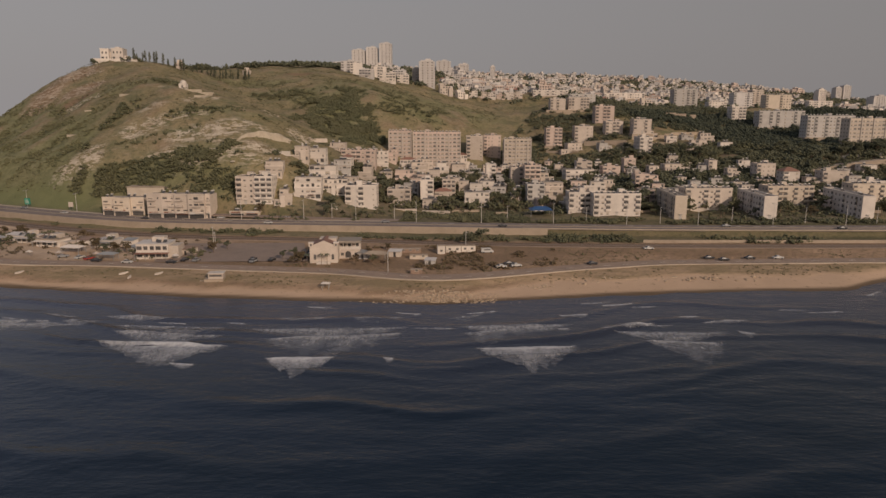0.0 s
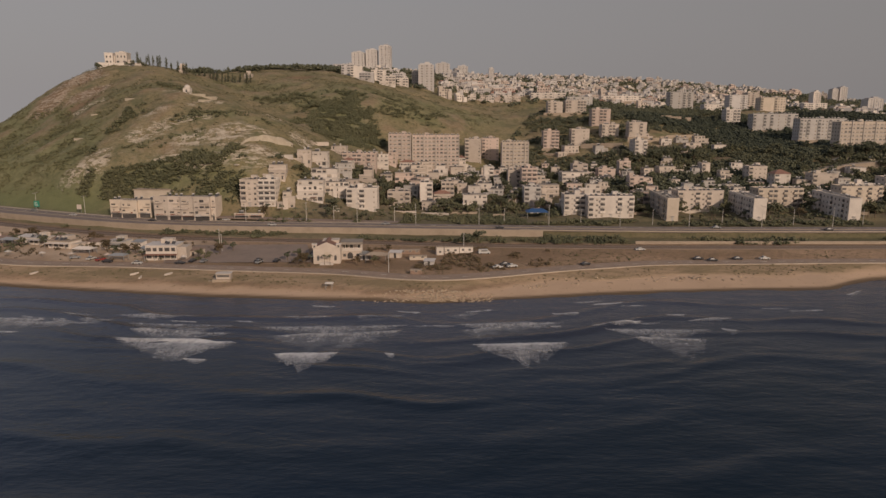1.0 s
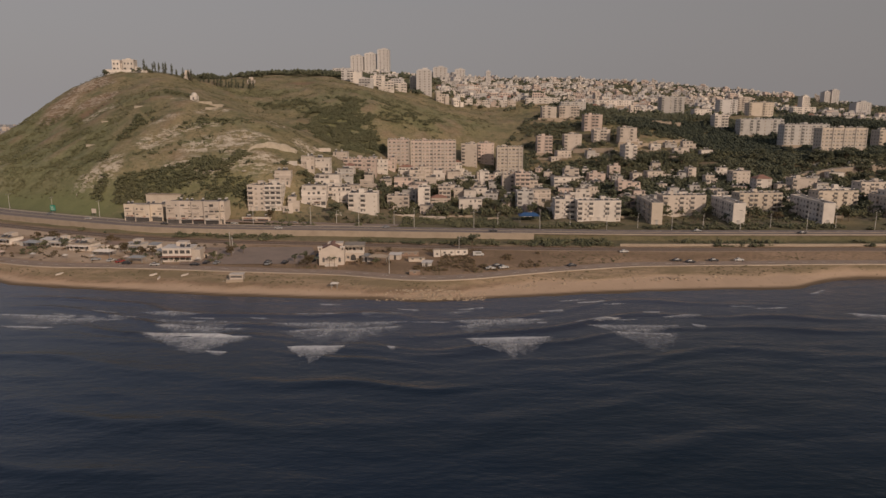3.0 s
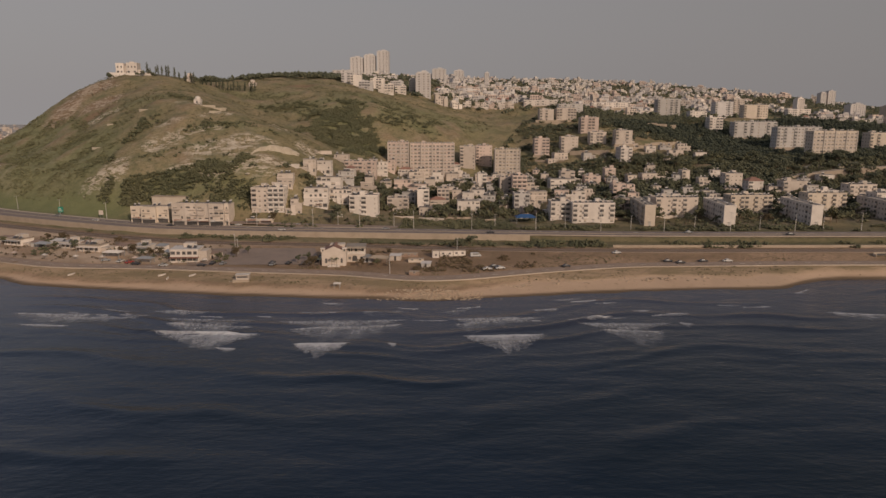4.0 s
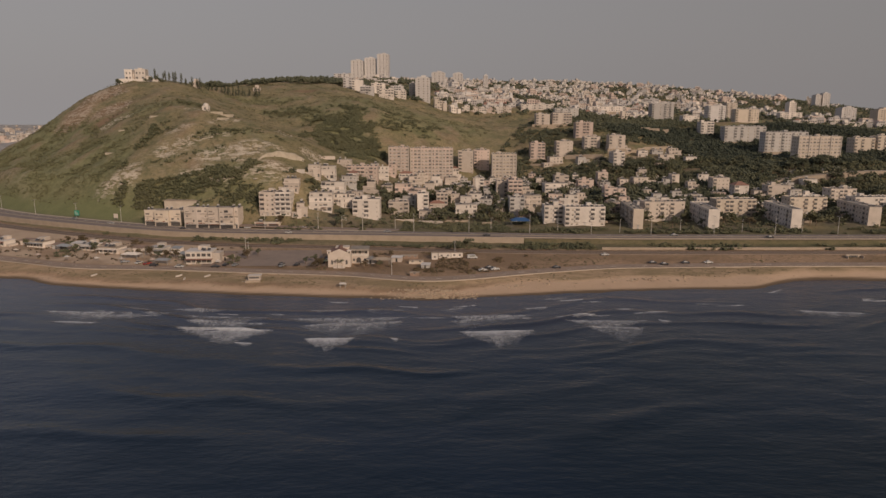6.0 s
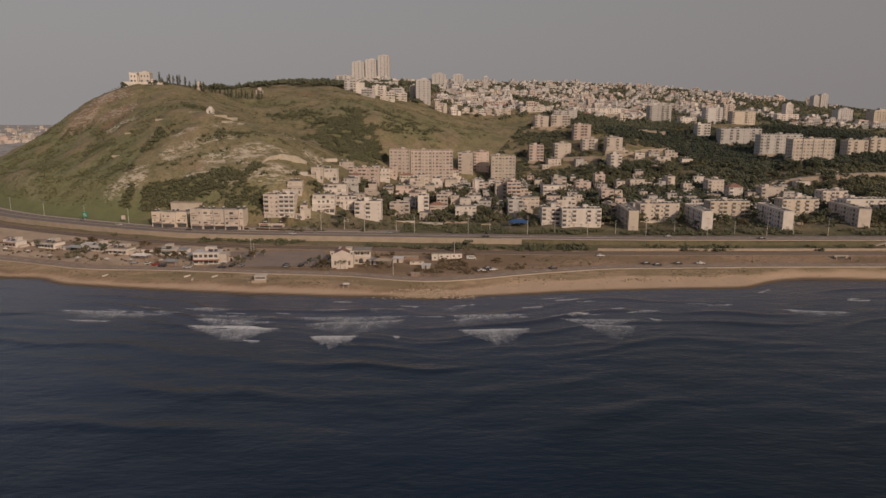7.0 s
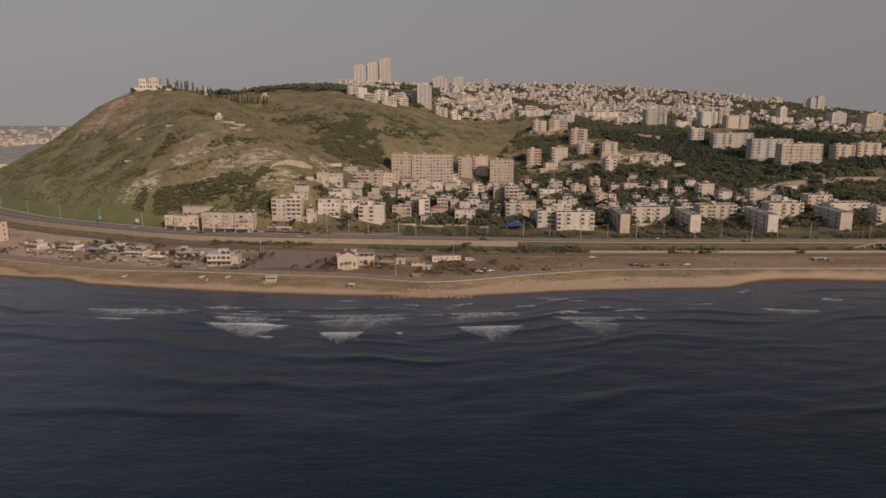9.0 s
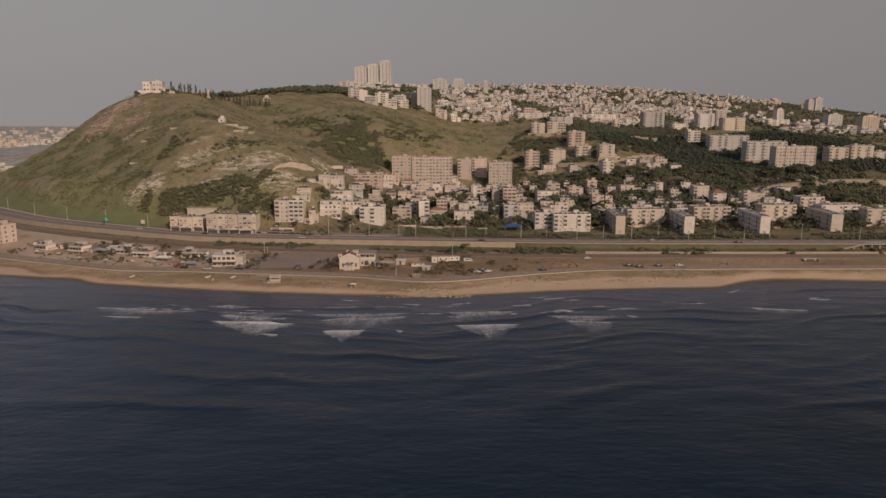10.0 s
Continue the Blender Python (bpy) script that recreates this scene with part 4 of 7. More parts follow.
slab(163, 806, 0, 30.0, 12.0, 3, GREY, lift=1.0)
slab(130, 836, 0, 42.0, 12.0, 2, WHITE, lift=1.5)
tower(549, 1000, 0, 11.0, 13.0, 9, WHITE)
slab(543, 990, 0, 34.0, 12.0, 4, WHITE)
tower(666, 1050, 0, 24.0, 18.0, 7, PALE)
tower(694, 1000, 0, 27.0, 20.0, 8, SANDY)
tower(1012, 1731, 0, 18.9, 22.0, 12, PALE)
tower(991, 1730, 0, 14.5, 20.0, 10, PALE)

# terraced rows at the head of the slope
for i in range(6):
    villa(36 + 11 * i, 812 + 3 * i, 0, 9.6, 9.0, 3, (WHITE, CREAM, WHITE, PINK, WHITE, CREAM)[i])

# towers on the ridge
tower(-171, 1412, 0, 26.0, 24.0, 18, PALE)
tower(-144, 1417, 0, 23.7, 24.0, 19, PALE)
tower(-116, 1412, 0, 24.8, 24.0, 21, PALE)
tower(-19, 829, 0, 18.7, 18.0, 10, PALE)
tower(-33, 852, 0, 9.3, 14.0, 6, GREY)
tower(1, 1260, 0, 26.4, 20.0, 8, PALE)
tower(45, 1510, 0, 22.8, 20.0, 10, PALE)
tower(108, 1508, 0, 10.1, 16.0, 10, PALE)
slab(-169, 1158, 0, 27.2, 16.0, 4, PALE)
slab(-106, 1007, 0, 23.6, 14.0, 2, PALE)
slab(-80, 1017, 0, 32.4, 14.0, 2, PALE)

# white flats on the brow below the towers
for x, y, w, storeys in ((-84, 762, 16, 3), (-62, 776, 18, 3), (-98, 786, 13, 4), (-74, 800, 17, 4), (-46, 800, 13, 3), (-52, 826, 16, 4), (-112, 812, 14, 4)):
    slab(x, y, 0, w, 10.0, storeys, WHITE if x % 4 else PALE, 1)

# low buildings at the foot of the hill
shop(-178, 375, 0, 24.0, 14.0, 3, SANDY)
shop(-108, 362, 0, 16.0, 9.0, 1, SANDY)
shop(-143, 364, 0, 34.8, 13.0, 4, CREAM)
# small houses in the gaps of the slope
fill = random.Random(19)
taken = [(o.matrix_basis.translation.x, o.matrix_basis.translation.y) for o in scene.objects if o.parent is None and o.type == "EMPTY"]
made = 0
for _ in range(3000):
    x, y = fill.uniform(-75, 300), fill.uniform(398, 548)
    if y < 500 + 0.25 * x and not (x > 150 and y > 505 or x > 205 and y > 470) and y > 405 - 0.15 * x and all(abs(x - a) > 10.5 or abs(y - b) > 15 for a, b in taken):
        taken.append((x, y))
        villa(round(x), round(y), 0, round(fill.uniform(7.5, 11), 1), round(fill.uniform(8, 10), 1), fill.choice((2, 2, 3)), fill.choice((CREAM, WHITE, GREY, PINK, CREAM)))
        made += 1
        if made == 46:
            break
for x, y, w, n, wall in ((-52, 520, 10, 2, CREAM), (-40, 522, 9, 3, PINK), (-27, 518, 11, 2, WHITE), (-13, 524, 10, 3, CREAM), (0, 520, 9, 3, WHITE), (12, 526, 11, 3, CREAM), (25, 530, 9, 3, GREY), (37, 538, 10, 3, CREAM), (50, 540, 11, 3, WHITE), (64, 540, 10, 3, PINK), (80, 546, 11, 2, CREAM),
                         (228, 588, 12, 3, CREAM), (186, 606, 8, 2, CREAM), (198, 590, 9, 2, WHITE), (140, 588, 11, 2, GREY), (236, 566, 10, 2, WHITE), (90, 566, 9, 2, PINK), (205, 560, 9, 2, CREAM)):
    if all(abs(x - a) > 7.5 or abs(y - b) > 9 for a, b in taken):
        villa(x, y, 0, w, 8, n, wall)


# terrace walls and footpaths of the upper slope
def strip_wall(name, label, ends, high, thick, material):
    (xa, ya), (xb, yb) = ends
    long, turn = math.hypot(xb - xa, yb - ya), math.degrees(math.atan2(yb - ya, xb - xa))
    n = max(1, round(long / 9))
    for i in range(n):
        u = (i + 0.5) / n
        x, y = xa + (xb - xa) * u, ya + (yb - ya) * u
        thing = tagged(_placed(new(name), pose(x, y, float(land_height(x, y)), 0, 0, turn)), label, "wall", "terrace walls")
        part("wall", Shape().box(-long / n / 2, long / n / 2 - 0.02, -thick, thick, -3, high), material, thing)
        part("coping", Shape().box(-long / n / 2, long / n / 2 - 0.02, -thick - 0.1, thick + 0.1, high + 0.002, high + 0.2), KERB, thing)


for ends, high in ((((226, 692), (256, 690)), 5.5), (((126, 604), (160, 590)), 3.0), (((182, 594), (206, 612)), 1.6), (((206, 613), (236, 624)), 1.6), (((178, 583), (200, 578)), 2.0), (((92, 600), (118, 588)), 2.5), (((60, 556), (92, 552)), 2.5)):
    strip_wall("terrace_wall", "pale retaining wall of a terrace on the slope", ends, high, 0.3, WALL_STONE)


# ---- plants ----
def foliage(name, light, dark):
    m, n, l = nodes_of(name)
    p = n["Principled BSDF"]
    geo = n.new("ShaderNodeNewGeometry")
    col = blend(n, l, geo.outputs["Random Per Island"], dark, light)
    col = blend(n, l, ramp(n, l, grain(n, l, 8, 3), 0.36, 0.64), col, dark)
    col = blend(n, l, ramp(n, l, grain(n, l, 38, 2), 0.42, 0.62), col, tuple(v * 0.75 for v in light))
    l.new(col, p.inputs["Base Color"])
    p.inputs["Roughness"].default_value = 0.75
    p.inputs["Specular IOR Level"].default_value = 0.2
    return m


LEAF_OLIVE = foliage("olive_leaves", (0.162, 0.153, 0.086), (0.079, 0.082, 0.049))
LEAF_DARK = foliage("dark_leaves", (0.142, 0.142, 0.088), (0.072, 0.078, 0.051))
LEAF_SCRUB = foliage("scrub_leaves", (0.183, 0.160, 0.089), (0.114, 0.107, 0.060))
# dark needles, with the shadow over the valley put into the colour
LEAF_PINE_SHADE = foliage("shaded_pine_needles", (0.081, 0.089, 0.059), (0.044, 0.051, 0.036))
# scrub leaves lightened to carry the haze over the left flank
LEAF_HAZED = foliage("hazed_leaves", (0.206, 0.193, 0.102), (0.130, 0.128, 0.067))
LEAF_FOLD = foliage("fold_leaves", (0.151, 0.144, 0.079), (0.090, 0.092, 0.051))
LEAF_DRY = foliage("dry_leaves", (0.17, 0.122, 0.07), (0.085, 0.066, 0.038))
BARK = surface("bark", (0.16, 0.115, 0.075), (0.09, 0.065, 0.045), 0.6, 0.1, 0.95, 0.03)


TUFT = np.array([(0, 0, 1), (1, 0, 0), (0, 1, 0), (-1, 0, 0), (0, -1, 0), (0, 0, -0.8)], float)
TUFT_FACES = np.array([(0, 1, 2), (0, 2, 3), (0, 3, 4), (0, 4, 1), (5, 2, 1), (5, 3, 2), (5, 4, 3), (5, 1, 4)])


def lumps(rng, centres, radii):
    """Uneven little tufts of leaves: points (n, 6, 3)."""
    n = len(centres)
    turn = rng.uniform(0, math.tau, n)
    c, s = np.cos(turn)[:, None], np.sin(turn)[:, None]
    ball = TUFT[None] * rng.uniform(0.55, 1.5, (n, 6, 1)) + rng.normal(0, 0.22, (n, 6, 3))
    ball = np.stack((ball[..., 0] * c - ball[..., 1] * s, ball[..., 0] * s + ball[..., 1] * c, ball[..., 2]), -1)
    return centres[:, None] + ball * radii[:, None]


def leaf_points(rng, centres, radii, per, size):
    """Clumps scattered over and through rounded masses."""
    per, size = round(per * 2.4), size * 0.7
    centres, radii = np.repeat(np.asarray(centres, float), per, 0), np.repeat(np.asarray(radii, float), per, 0)
    n = len(centres)
    way = rng.normal(size=(n, 3))
    way[:, 2] = np.abs(way[:, 2]) - 0.35
    way /= np.linalg.norm(way, axis=1, keepdims=True)
    mid = centres + way * radii * (rng.random((n, 1)) ** 0.4)
    own = radii.mean(1, keepdims=True) * size * rng.uniform(0.45, 1.5, (n, 1)) * np.array([[1, 1, 0.85]])
    return lumps(rng, mid, own)


def leaf_mesh(name, clumps, material):
    me = bpy.data.meshes.new(name)
    n = len(clumps)
    faces = (TUFT_FACES[None] + 6 * np.arange(n)[:, None, None]).reshape(-1, 3)
    me.vertices.add(n * 6)
    me.vertices.foreach_set("co", clumps.reshape(-1).astype(np.float32))
    me.loops.add(len(faces) * 3)
    me.loops.foreach_set("vertex_index", faces.astype(np.int32).ravel())
    me.polygons.add(len(faces))
    me.polygons.foreach_set("loop_start", np.arange(len(faces), dtype=np.int32) * 3)
    me.polygons.foreach_set("loop_total", np.full(len(faces), 3, np.int32))
    me.polygons.foreach_set("use_smooth", np.ones(len(faces), bool))
    me.materials.append(material)
    me.update()
    me.validate()
    return me


def trunk_shape(rng, high, thick, limbs):
    shape = Shape()
    shape.tube(0, 0, -0.6, high, thick, thick * 0.6, 7)
    for _ in range(limbs):
        a, z0 = rng.uniform(0, math.tau), high * rng.uniform(0.6, 0.95)
        reach, k = rng.uniform(0.9, 1.8), len(shape.points)
        for t, r in ((0, thick * 0.5), (1, thick * 0.2)):
            for i in range(5):
                b = math.tau * i / 5
                shape.points.append((math.cos(a) * reach * t + r * math.cos(b), math.sin(a) * reach * t + r * math.sin(b), z0 + reach * 1.1 * t))
        for i in range(5):
            j = (i + 1) % 5
            shape.faces.append((k + i, k + j, k + 5 + j, k + 5 + i))
    return shape


def tree_kind(name, seed, material, label, high, spread, blobs, tall=1.0, group="trees of the neighbourhood"):
    rng, r2 = np.random.default_rng(seed), random.Random(seed)
    thing = tagged(new(name), label, "tree", group)
    part("trunk", trunk_shape(r2, high * 0.45, 0.16 + high * 0.015, 5), BARK, thing)
    centres = np.stack((rng.normal(0, spread * 0.42, blobs), rng.normal(0, spread * 0.42, blobs), high * (0.42 + 0.42 * rng.random(blobs))), 1)
    size = spread * rng.uniform(0.35, 0.62, (blobs, 1)) * np.array([[1, 1, 0.8 * tall]])
    part("crown", leaf_mesh("crown", leaf_points(rng, centres, size, 16, 0.30), material), None, thing)
    return thing


def cypress_kind(seed):
    rng, r2 = np.random.default_rng(seed), random.Random(seed)
    thing = tagged(new("cypress_tree"), "slim dark green cypress tree", "tree", "cypresses")
    part("trunk", trunk_shape(r2, 4.0, 0.16, 2), BARK, thing)
    z = np.linspace(1.2, 11, 11)
    wide = 1.25 * np.sin(np.clip((z + 0.5) / 12.3, 0, 1) * math.pi) ** 0.6 + 0.15
    centres = np.stack((rng.normal(0, 0.15, 11), rng.normal(0, 0.15, 11), z), 1)
    part("crown", leaf_mesh("crown", leaf_points(rng, centres, np.stack((wide, wide, np.full(11, 1.0)), 1), 5, 0.5), LEAF_DARK), None, thing)
    return thing


def palm_kind(seed):
    r2 = random.Random(seed)
    thing = tagged(new("palm_tree"), "tall palm tree with drooping fronds", "tree", "palms")
    part("trunk", trunk_shape(r2, 7.0, 0.2, 0), BARK, thing)
    for i in range(13):
        a, frond = math.tau * i / 13 + r2.uniform(-0.2, 0.2), Shape()
        reach, lift = r2.uniform(1.8, 2.5), r2.uniform(0.2, 1.0)
        last = None
        for s in range(5):
            t = s / 4
            px, pz, half = reach * t, 7.0 + lift * math.sin(t * 2.4) - 1.3 * t * t, 0.38 * math.sin(0.35 + t * 2.6)
            pair = [(math.cos(a) * px - math.sin(a) * h, math.sin(a) * px + math.cos(a) * h, pz - abs(h) * 0.5) for h in (-half, 0, half)]
            pair[1] = (pair[1][0], pair[1][1], pz)
            if last:
                frond.face(last[0], last[1], pair[1], pair[0]).face(last[1], last[2], pair[2], pair[1])
            last = pair
        part("frond", frond, LEAF_DARK, thing)
    return thing


def planted(ob, x, y, size, turn, extra=0.0):
    made = copy_thing(ob, pose(x, y, float(land_height(x, y)) + extra, 0, 0, turn) @ Matrix.Scale(size, 4))
    return made


KINDS = [tree_kind("broadleaf_tree", 11, LEAF_OLIVE, "olive-green broadleaf tree with an open crown", 8, 3.4, 8),
         tree_kind("broadleaf_tree", 12, LEAF_DARK, "dark green broadleaf tree with a dense crown", 9, 3.6, 9),
         tree_kind("pine_tree", 13, LEAF_DARK, "dark green pine tree with a flat uneven crown", 10, 3.8, 8, 0.6),
         tree_kind("broadleaf_tree", 14, LEAF_OLIVE, "small olive-green garden tree", 6, 2.8, 7),
         tree_kind("bare_tree", 15, LEAF_DRY, "brownish half-bare tree with thin twigs", 7, 3.0, 6, 0.9)]
CYPRESS, PALM = cypress_kind(21), palm_kind(22)
blocks = [(o.matrix_basis.translation.x, o.matrix_basis.translation.y, o) for o in scene.objects if o.parent is None and o.type == "EMPTY" and "tree" not in o.name]
foot = []
for bx, by, o in blocks:
    w = [c for c in o.children if c.name.split(".")[0] in ("wall", "storey")]
    if w:
        half = max(max(abs(v.co.x) for v in c.data.vertices) for c in w), max(max(abs(v.co.y) for v in c.data.vertices) for c in w)
        foot.append((bx, by, half[0] + 1.6, half[1] + 1.8))
foot += [(55, 367, 9, 12), (92, 361, 34, 7), (208, 393, 18, 6), (256, 397, 12, 6), (151, 380, 10, 6)]  # the blue canopy and open lawns
FOOT = np.array(foot)


def clear(x, y, room=0.0):
    return not len(FOOT) or not np.any((np.abs(FOOT[:, 0] - x) < FOOT[:, 2] + room) & (np.abs(FOOT[:, 1] - y) < FOOT[:, 3] + room))


pick = random.Random(5)
count = 0
while count < 280:
    x, y = pick.uniform(-110, 330), pick.uniform(366, 560)
    if y > 352 + max(0, -x) * 0.2 + 38 * (-62 < x < 64) and clear(x, y) and y < 400 + 0.5 * max(0, x + 80) + 60 * (x > -60):
        count += 1
        planted(pick.choice(KINDS[:4]), x, y, pick.uniform(0.7, 1.25), pick.uniform(0, 360))
for x, y in ((-112, 366), (-100, 364), (-62, 360), (-44, 357), (40, 390), (66, 388), (118, 368), (150, 358), (158, 372), (203, 366), (170, 362)):
    planted(pick.choice(KINDS), x, y, pick.uniform(0.6, 0.95), pick.uniform(0, 360))
for x in (-98, -90, -82, -76, -71, -65, -58, -50, -42, -36):
    planted(PALM, x, float(highway_y(x)) + 19 + pick.uniform(-1.5, 1.5), pick.uniform(0.7, 0.95), pick.uniform(0, 360))
for x, y, s in ((-137, 284, 0.75), (-141, 281, 0.8), (-146, 283, 0.5), (-166, 292, 0.55), (-198, 300, 0.6), (-95, 289, 0.5), (-132, 279, 0.6), (-104, 273, 0.62), (-150, 296, 0.6), (-176, 300, 0.5), (-120, 292, 0.7), (-28, 262, 0.5), (-62, 274, 0.55), (-66, 270, 0.5), (-99, 283, 0.75), (-153, 290, 0.8), (-158, 287, 0.7), (-206, 322, 0.8), (-214, 322, 0.72), (-188, 301, 0.6), (-131, 290, 0.55), (-170, 312, 0.7), (-235, 316, 0.6)):
    planted(KINDS[4] if s > 0.69 else pick.choice(KINDS[:4]), x, y, s, pick.uniform(0, 360))
for x, y, s in ((-57.5, 263, 0.75), (-58, 268, 0.6), (-60, 262, 0.55), (-35, 262, 0.6), (-31, 274, 0.6), (-24, 286, 0.5), (12, 296, 0.7), (17, 299, 0.8), (-38, 289, 0.75), (-22, 262, 0.4)):
    planted(KINDS[4] if x < -20 else KINDS[1], x, y, s, pick.uniform(0, 360))
for x in (-54.5, -48.8, -46.5):
    planted(PALM, x, 262.5, 0.6, pick.uniform(0, 360))
for i in range(34):
    x = -300 + i * 3.0 + pick.uniform(-1.5, 1.5)
    planted(CYPRESS, x, 676 + (x + 300) * 0.42 + pick.uniform(-4, 6), pick.uniform(0.6, 1.1), pick.uniform(0, 360), -0.5)
for x, y in ((281, 690), (287, 702), (268, 696), (330, 668)):
    planted(CYPRESS, x, y, 1.2, pick.uniform(0, 360))
for k in KINDS + [CYPRESS, PALM]:
    for o in [*k.children, k]:
        bpy.data.objects.remove(o)

# ---- scrub, hedges and woods, past counting ----
bush = np.random.default_rng(8)


def spread_green(name, label, category, xs, ys, radius, per, size, material, lift=0.3, flat=0.75):
    xs, ys, radius = (np.asarray(v, float) for v in (xs, ys, radius))
    z = land_height(xs, ys) + radius * lift
    quads = leaf_points(bush, np.stack((xs, ys, z), 1), radius[:, None] * np.array([[1, 1, flat]]), per, size)
    return tagged(new(name, leaf_mesh(name, quads, material)), label, category, kind="stuff")


def area(n, x0, x1, y0, y1, keep):
    x, y = bush.uniform(x0, x1, n), bush.uniform(y0, y1, n)
    patch = np.array([noise.noise((a / 45, b / 45, 7)) + 0.6 * noise.noise((a / 15, b / 15, 2)) for a, b in zip(x, y)])
    ok = keep(x, y, patch)
    return x[ok], y[ok]


def apart(x, y):
    ok = np.array([clear(a, b, -0.8) for a, b in zip(x, y)])
    return x[ok], y[ok]


def scrubland(n, x0, x1, y0, y1, chance):
    """Places on the hill, kept with the chance that chance(x, y, rag) gives."""
    x, y = bush.uniform(x0, x1, n), bush.uniform(y0, y1, n)
    rag = np.array([noise.noise((a / 26, b / 26, 0)) + 0.5 * noise.noise((a / 9, b / 9, 3)) for a, b in zip(x, y)])
    clumps = np.array([noise.noise((a / 11, b / 9, 6)) for a, b in zip(x, y)])
    ok = (bush.random(n) < chance(x, y, rag) * ease(-0.35, 0.15, clumps)) & (y > highway_y(x) + 26) & (x < -40 + (y - 480) * 0.45)
    return apart(x[ok], y[ok])


x, y = scrubland(90000, -470, 130, 378, 900, lambda x, y, rag: (0.42 + 0.75 * inside(x, y, rag, THIN)) * (1 - 0.9 * inside(x, y, rag, OUTCROPS)) * (1 - 0.8 * inside(x, y, rag, SCARS)))
spread_green("hill_scrub", "low olive-green scrub over the hillside", "scrub", x, y, bush.uniform(0.35, 1.15, len(x)), 2, 0.52, LEAF_SCRUB, 0.15, 0.5)
x, y = scrubland(30000, -470, -225, 378, 660, lambda x, y, rag: 0.6 * inside(x, y, rag, DENSE))
# leaf colour here is raised for haze
spread_green("slope_scrub", "close olive-green scrub on the shaded flank of the hill", "scrub", x, y, bush.uniform(0.6, 1.5, len(x)), 4, 0.42, LEAF_HAZED, 0.2, 0.6)
x, y = scrubland(46000, -232, 20, 372, 660, lambda x, y, rag: 1.8 * inside(x, y, rag, DENSE) + 0.16 * inside(x, y, rag, THIN))
spread_green("thicket", "dense dark green bushes in the folds of the hill", "bushes", x, y, bush.uniform(1.0, 2.5, len(x)), 5, 0.42, LEAF_FOLD, 0.3, 0.7)
x, y = area(5600, 190, 560, 500, 720, lambda x, y, p: (p > -0.7) & (y > 515) & (x > 236 + (640 - y) * 0.25 - 60 * (y > 655)))
x, y = apart(x, y)
# these leaves are coloured darker for the valley's shade
spread_green("valley_wood", "dense dark green wood filling the valley", "woodland", x, y, bush.uniform(1.7, 4.2, len(x)), 9, 0.36, LEAF_PINE_SHADE, 0.7)
x, y = area(2200, 240, 520, 420, 500, lambda x, y, p: (y > 432) & (y < 462 - (x - 256) * 0.07) & (p > -0.5) & (x > 262))
x, y = apart(x, y)
spread_green("roadside_wood", "dark green trees below the hill road", "woodland", x, y, bush.uniform(1.4, 2.6, len(x)), 10, 0.36, LEAF_DARK, 0.7)
def upper(x, y, p, least):
    """The slope below the far town, but for open grass round the footpaths and below the terrace walls."""
    open_grass = (np.hypot((x - 210) / 34, (y - 603) / 26) < 1) | (np.abs(y - 705) < 9) & (x > 96) & (x < 262) | (np.hypot((x - 140) / 36, (y - 590) / 10) < 1)
    return (p > least) & (x > (y - 560) * 0.38 + 36) & ~(open_grass & (p < 0.55))


x, y = area(4600, -40, 330, 540, 860, lambda x, y, p: upper(x, y, p, -0.3))
x, y = apart(x, y)
spread_green("slope_wood", "green trees between the upper houses", "woodland", x, y, bush.uniform(1.5, 3.4, len(x)), 10, 0.36, LEAF_DARK, 0.6)
x, y = area(4200, -40, 330, 540, 860, lambda x, y, p: upper(x, y, p, -0.45))
x, y = apart(x, y)
spread_green("slope_bushes", "olive-green bushes and young trees on the upper slope", "bushes", x, y, bush.uniform(0.8, 2.2, len(x)), 7, 0.4, LEAF_FOLD, 0.5)
x, y = area(2600, -110, 420, 350, 565, lambda x, y, p: (p > -0.1) & (y < 404 + 0.5 * np.clip(x + 80, 0, 999) + 60 * (x > -60)))
x, y = apart(x, y)
gx2, gy2 = area(4600, -105, 380, 376, 565, lambda x, y, p: (p > -0.35) & ~((x > -62) & (x < 64) & (y < 394)) & (y < 404 + 0.5 * np.clip(x + 80, 0, 999) + 60 * (x > -60)))
gx2, gy2 = apart(gx2, gy2)
spread_green("garden_grove", "olive-green trees between the houses", "trees", gx2, gy2, bush.uniform(1.2, 3.0, len(gx2)), 9, 0.38, LEAF_OLIVE, 0.9, 1.0)
tx, ty = apart(*area(1500, 110, 290, 412, 530, lambda x, y, p: (p > -0.45) & (y < 440 + 0.5 * (x - 60))))
spread_green("tall_garden_trees", "tall dark green trees between the upper houses", "trees", tx, ty, bush.uniform(1.8, 3.6, len(tx)), 10, 0.34, LEAF_DARK, 1.2, 1.1)
bx2, by2 = apart(*area(1500, -22, 64, 349, 392, lambda x, y, p: p > -0.25))
spread_green("hedge_bushes", "low olive-green hedges and bushes on the bank above the highway", "bushes", bx2, by2, bush.uniform(0.4, 1.2, len(bx2)), 5, 0.5, LEAF_OLIVE, 0.3, 0.6)
spread_green("garden_bushes", "green garden bushes between the houses", "bushes", x, y, bush.uniform(0.8, 1.9, len(x)), 4, 0.55, LEAF_OLIVE, 0.5)
x, y = area(5200, -260, 330, 300, 356, lambda x, y, p: (((y > rail_y(x) + 6) & (y < highway_y(x) - 12) & (p > 0.22 - 0.17 * (x > -20))) | ((y > highway_y(x) + 9.5) & (y < highway_y(x) + 26) & (p > -0.1))))
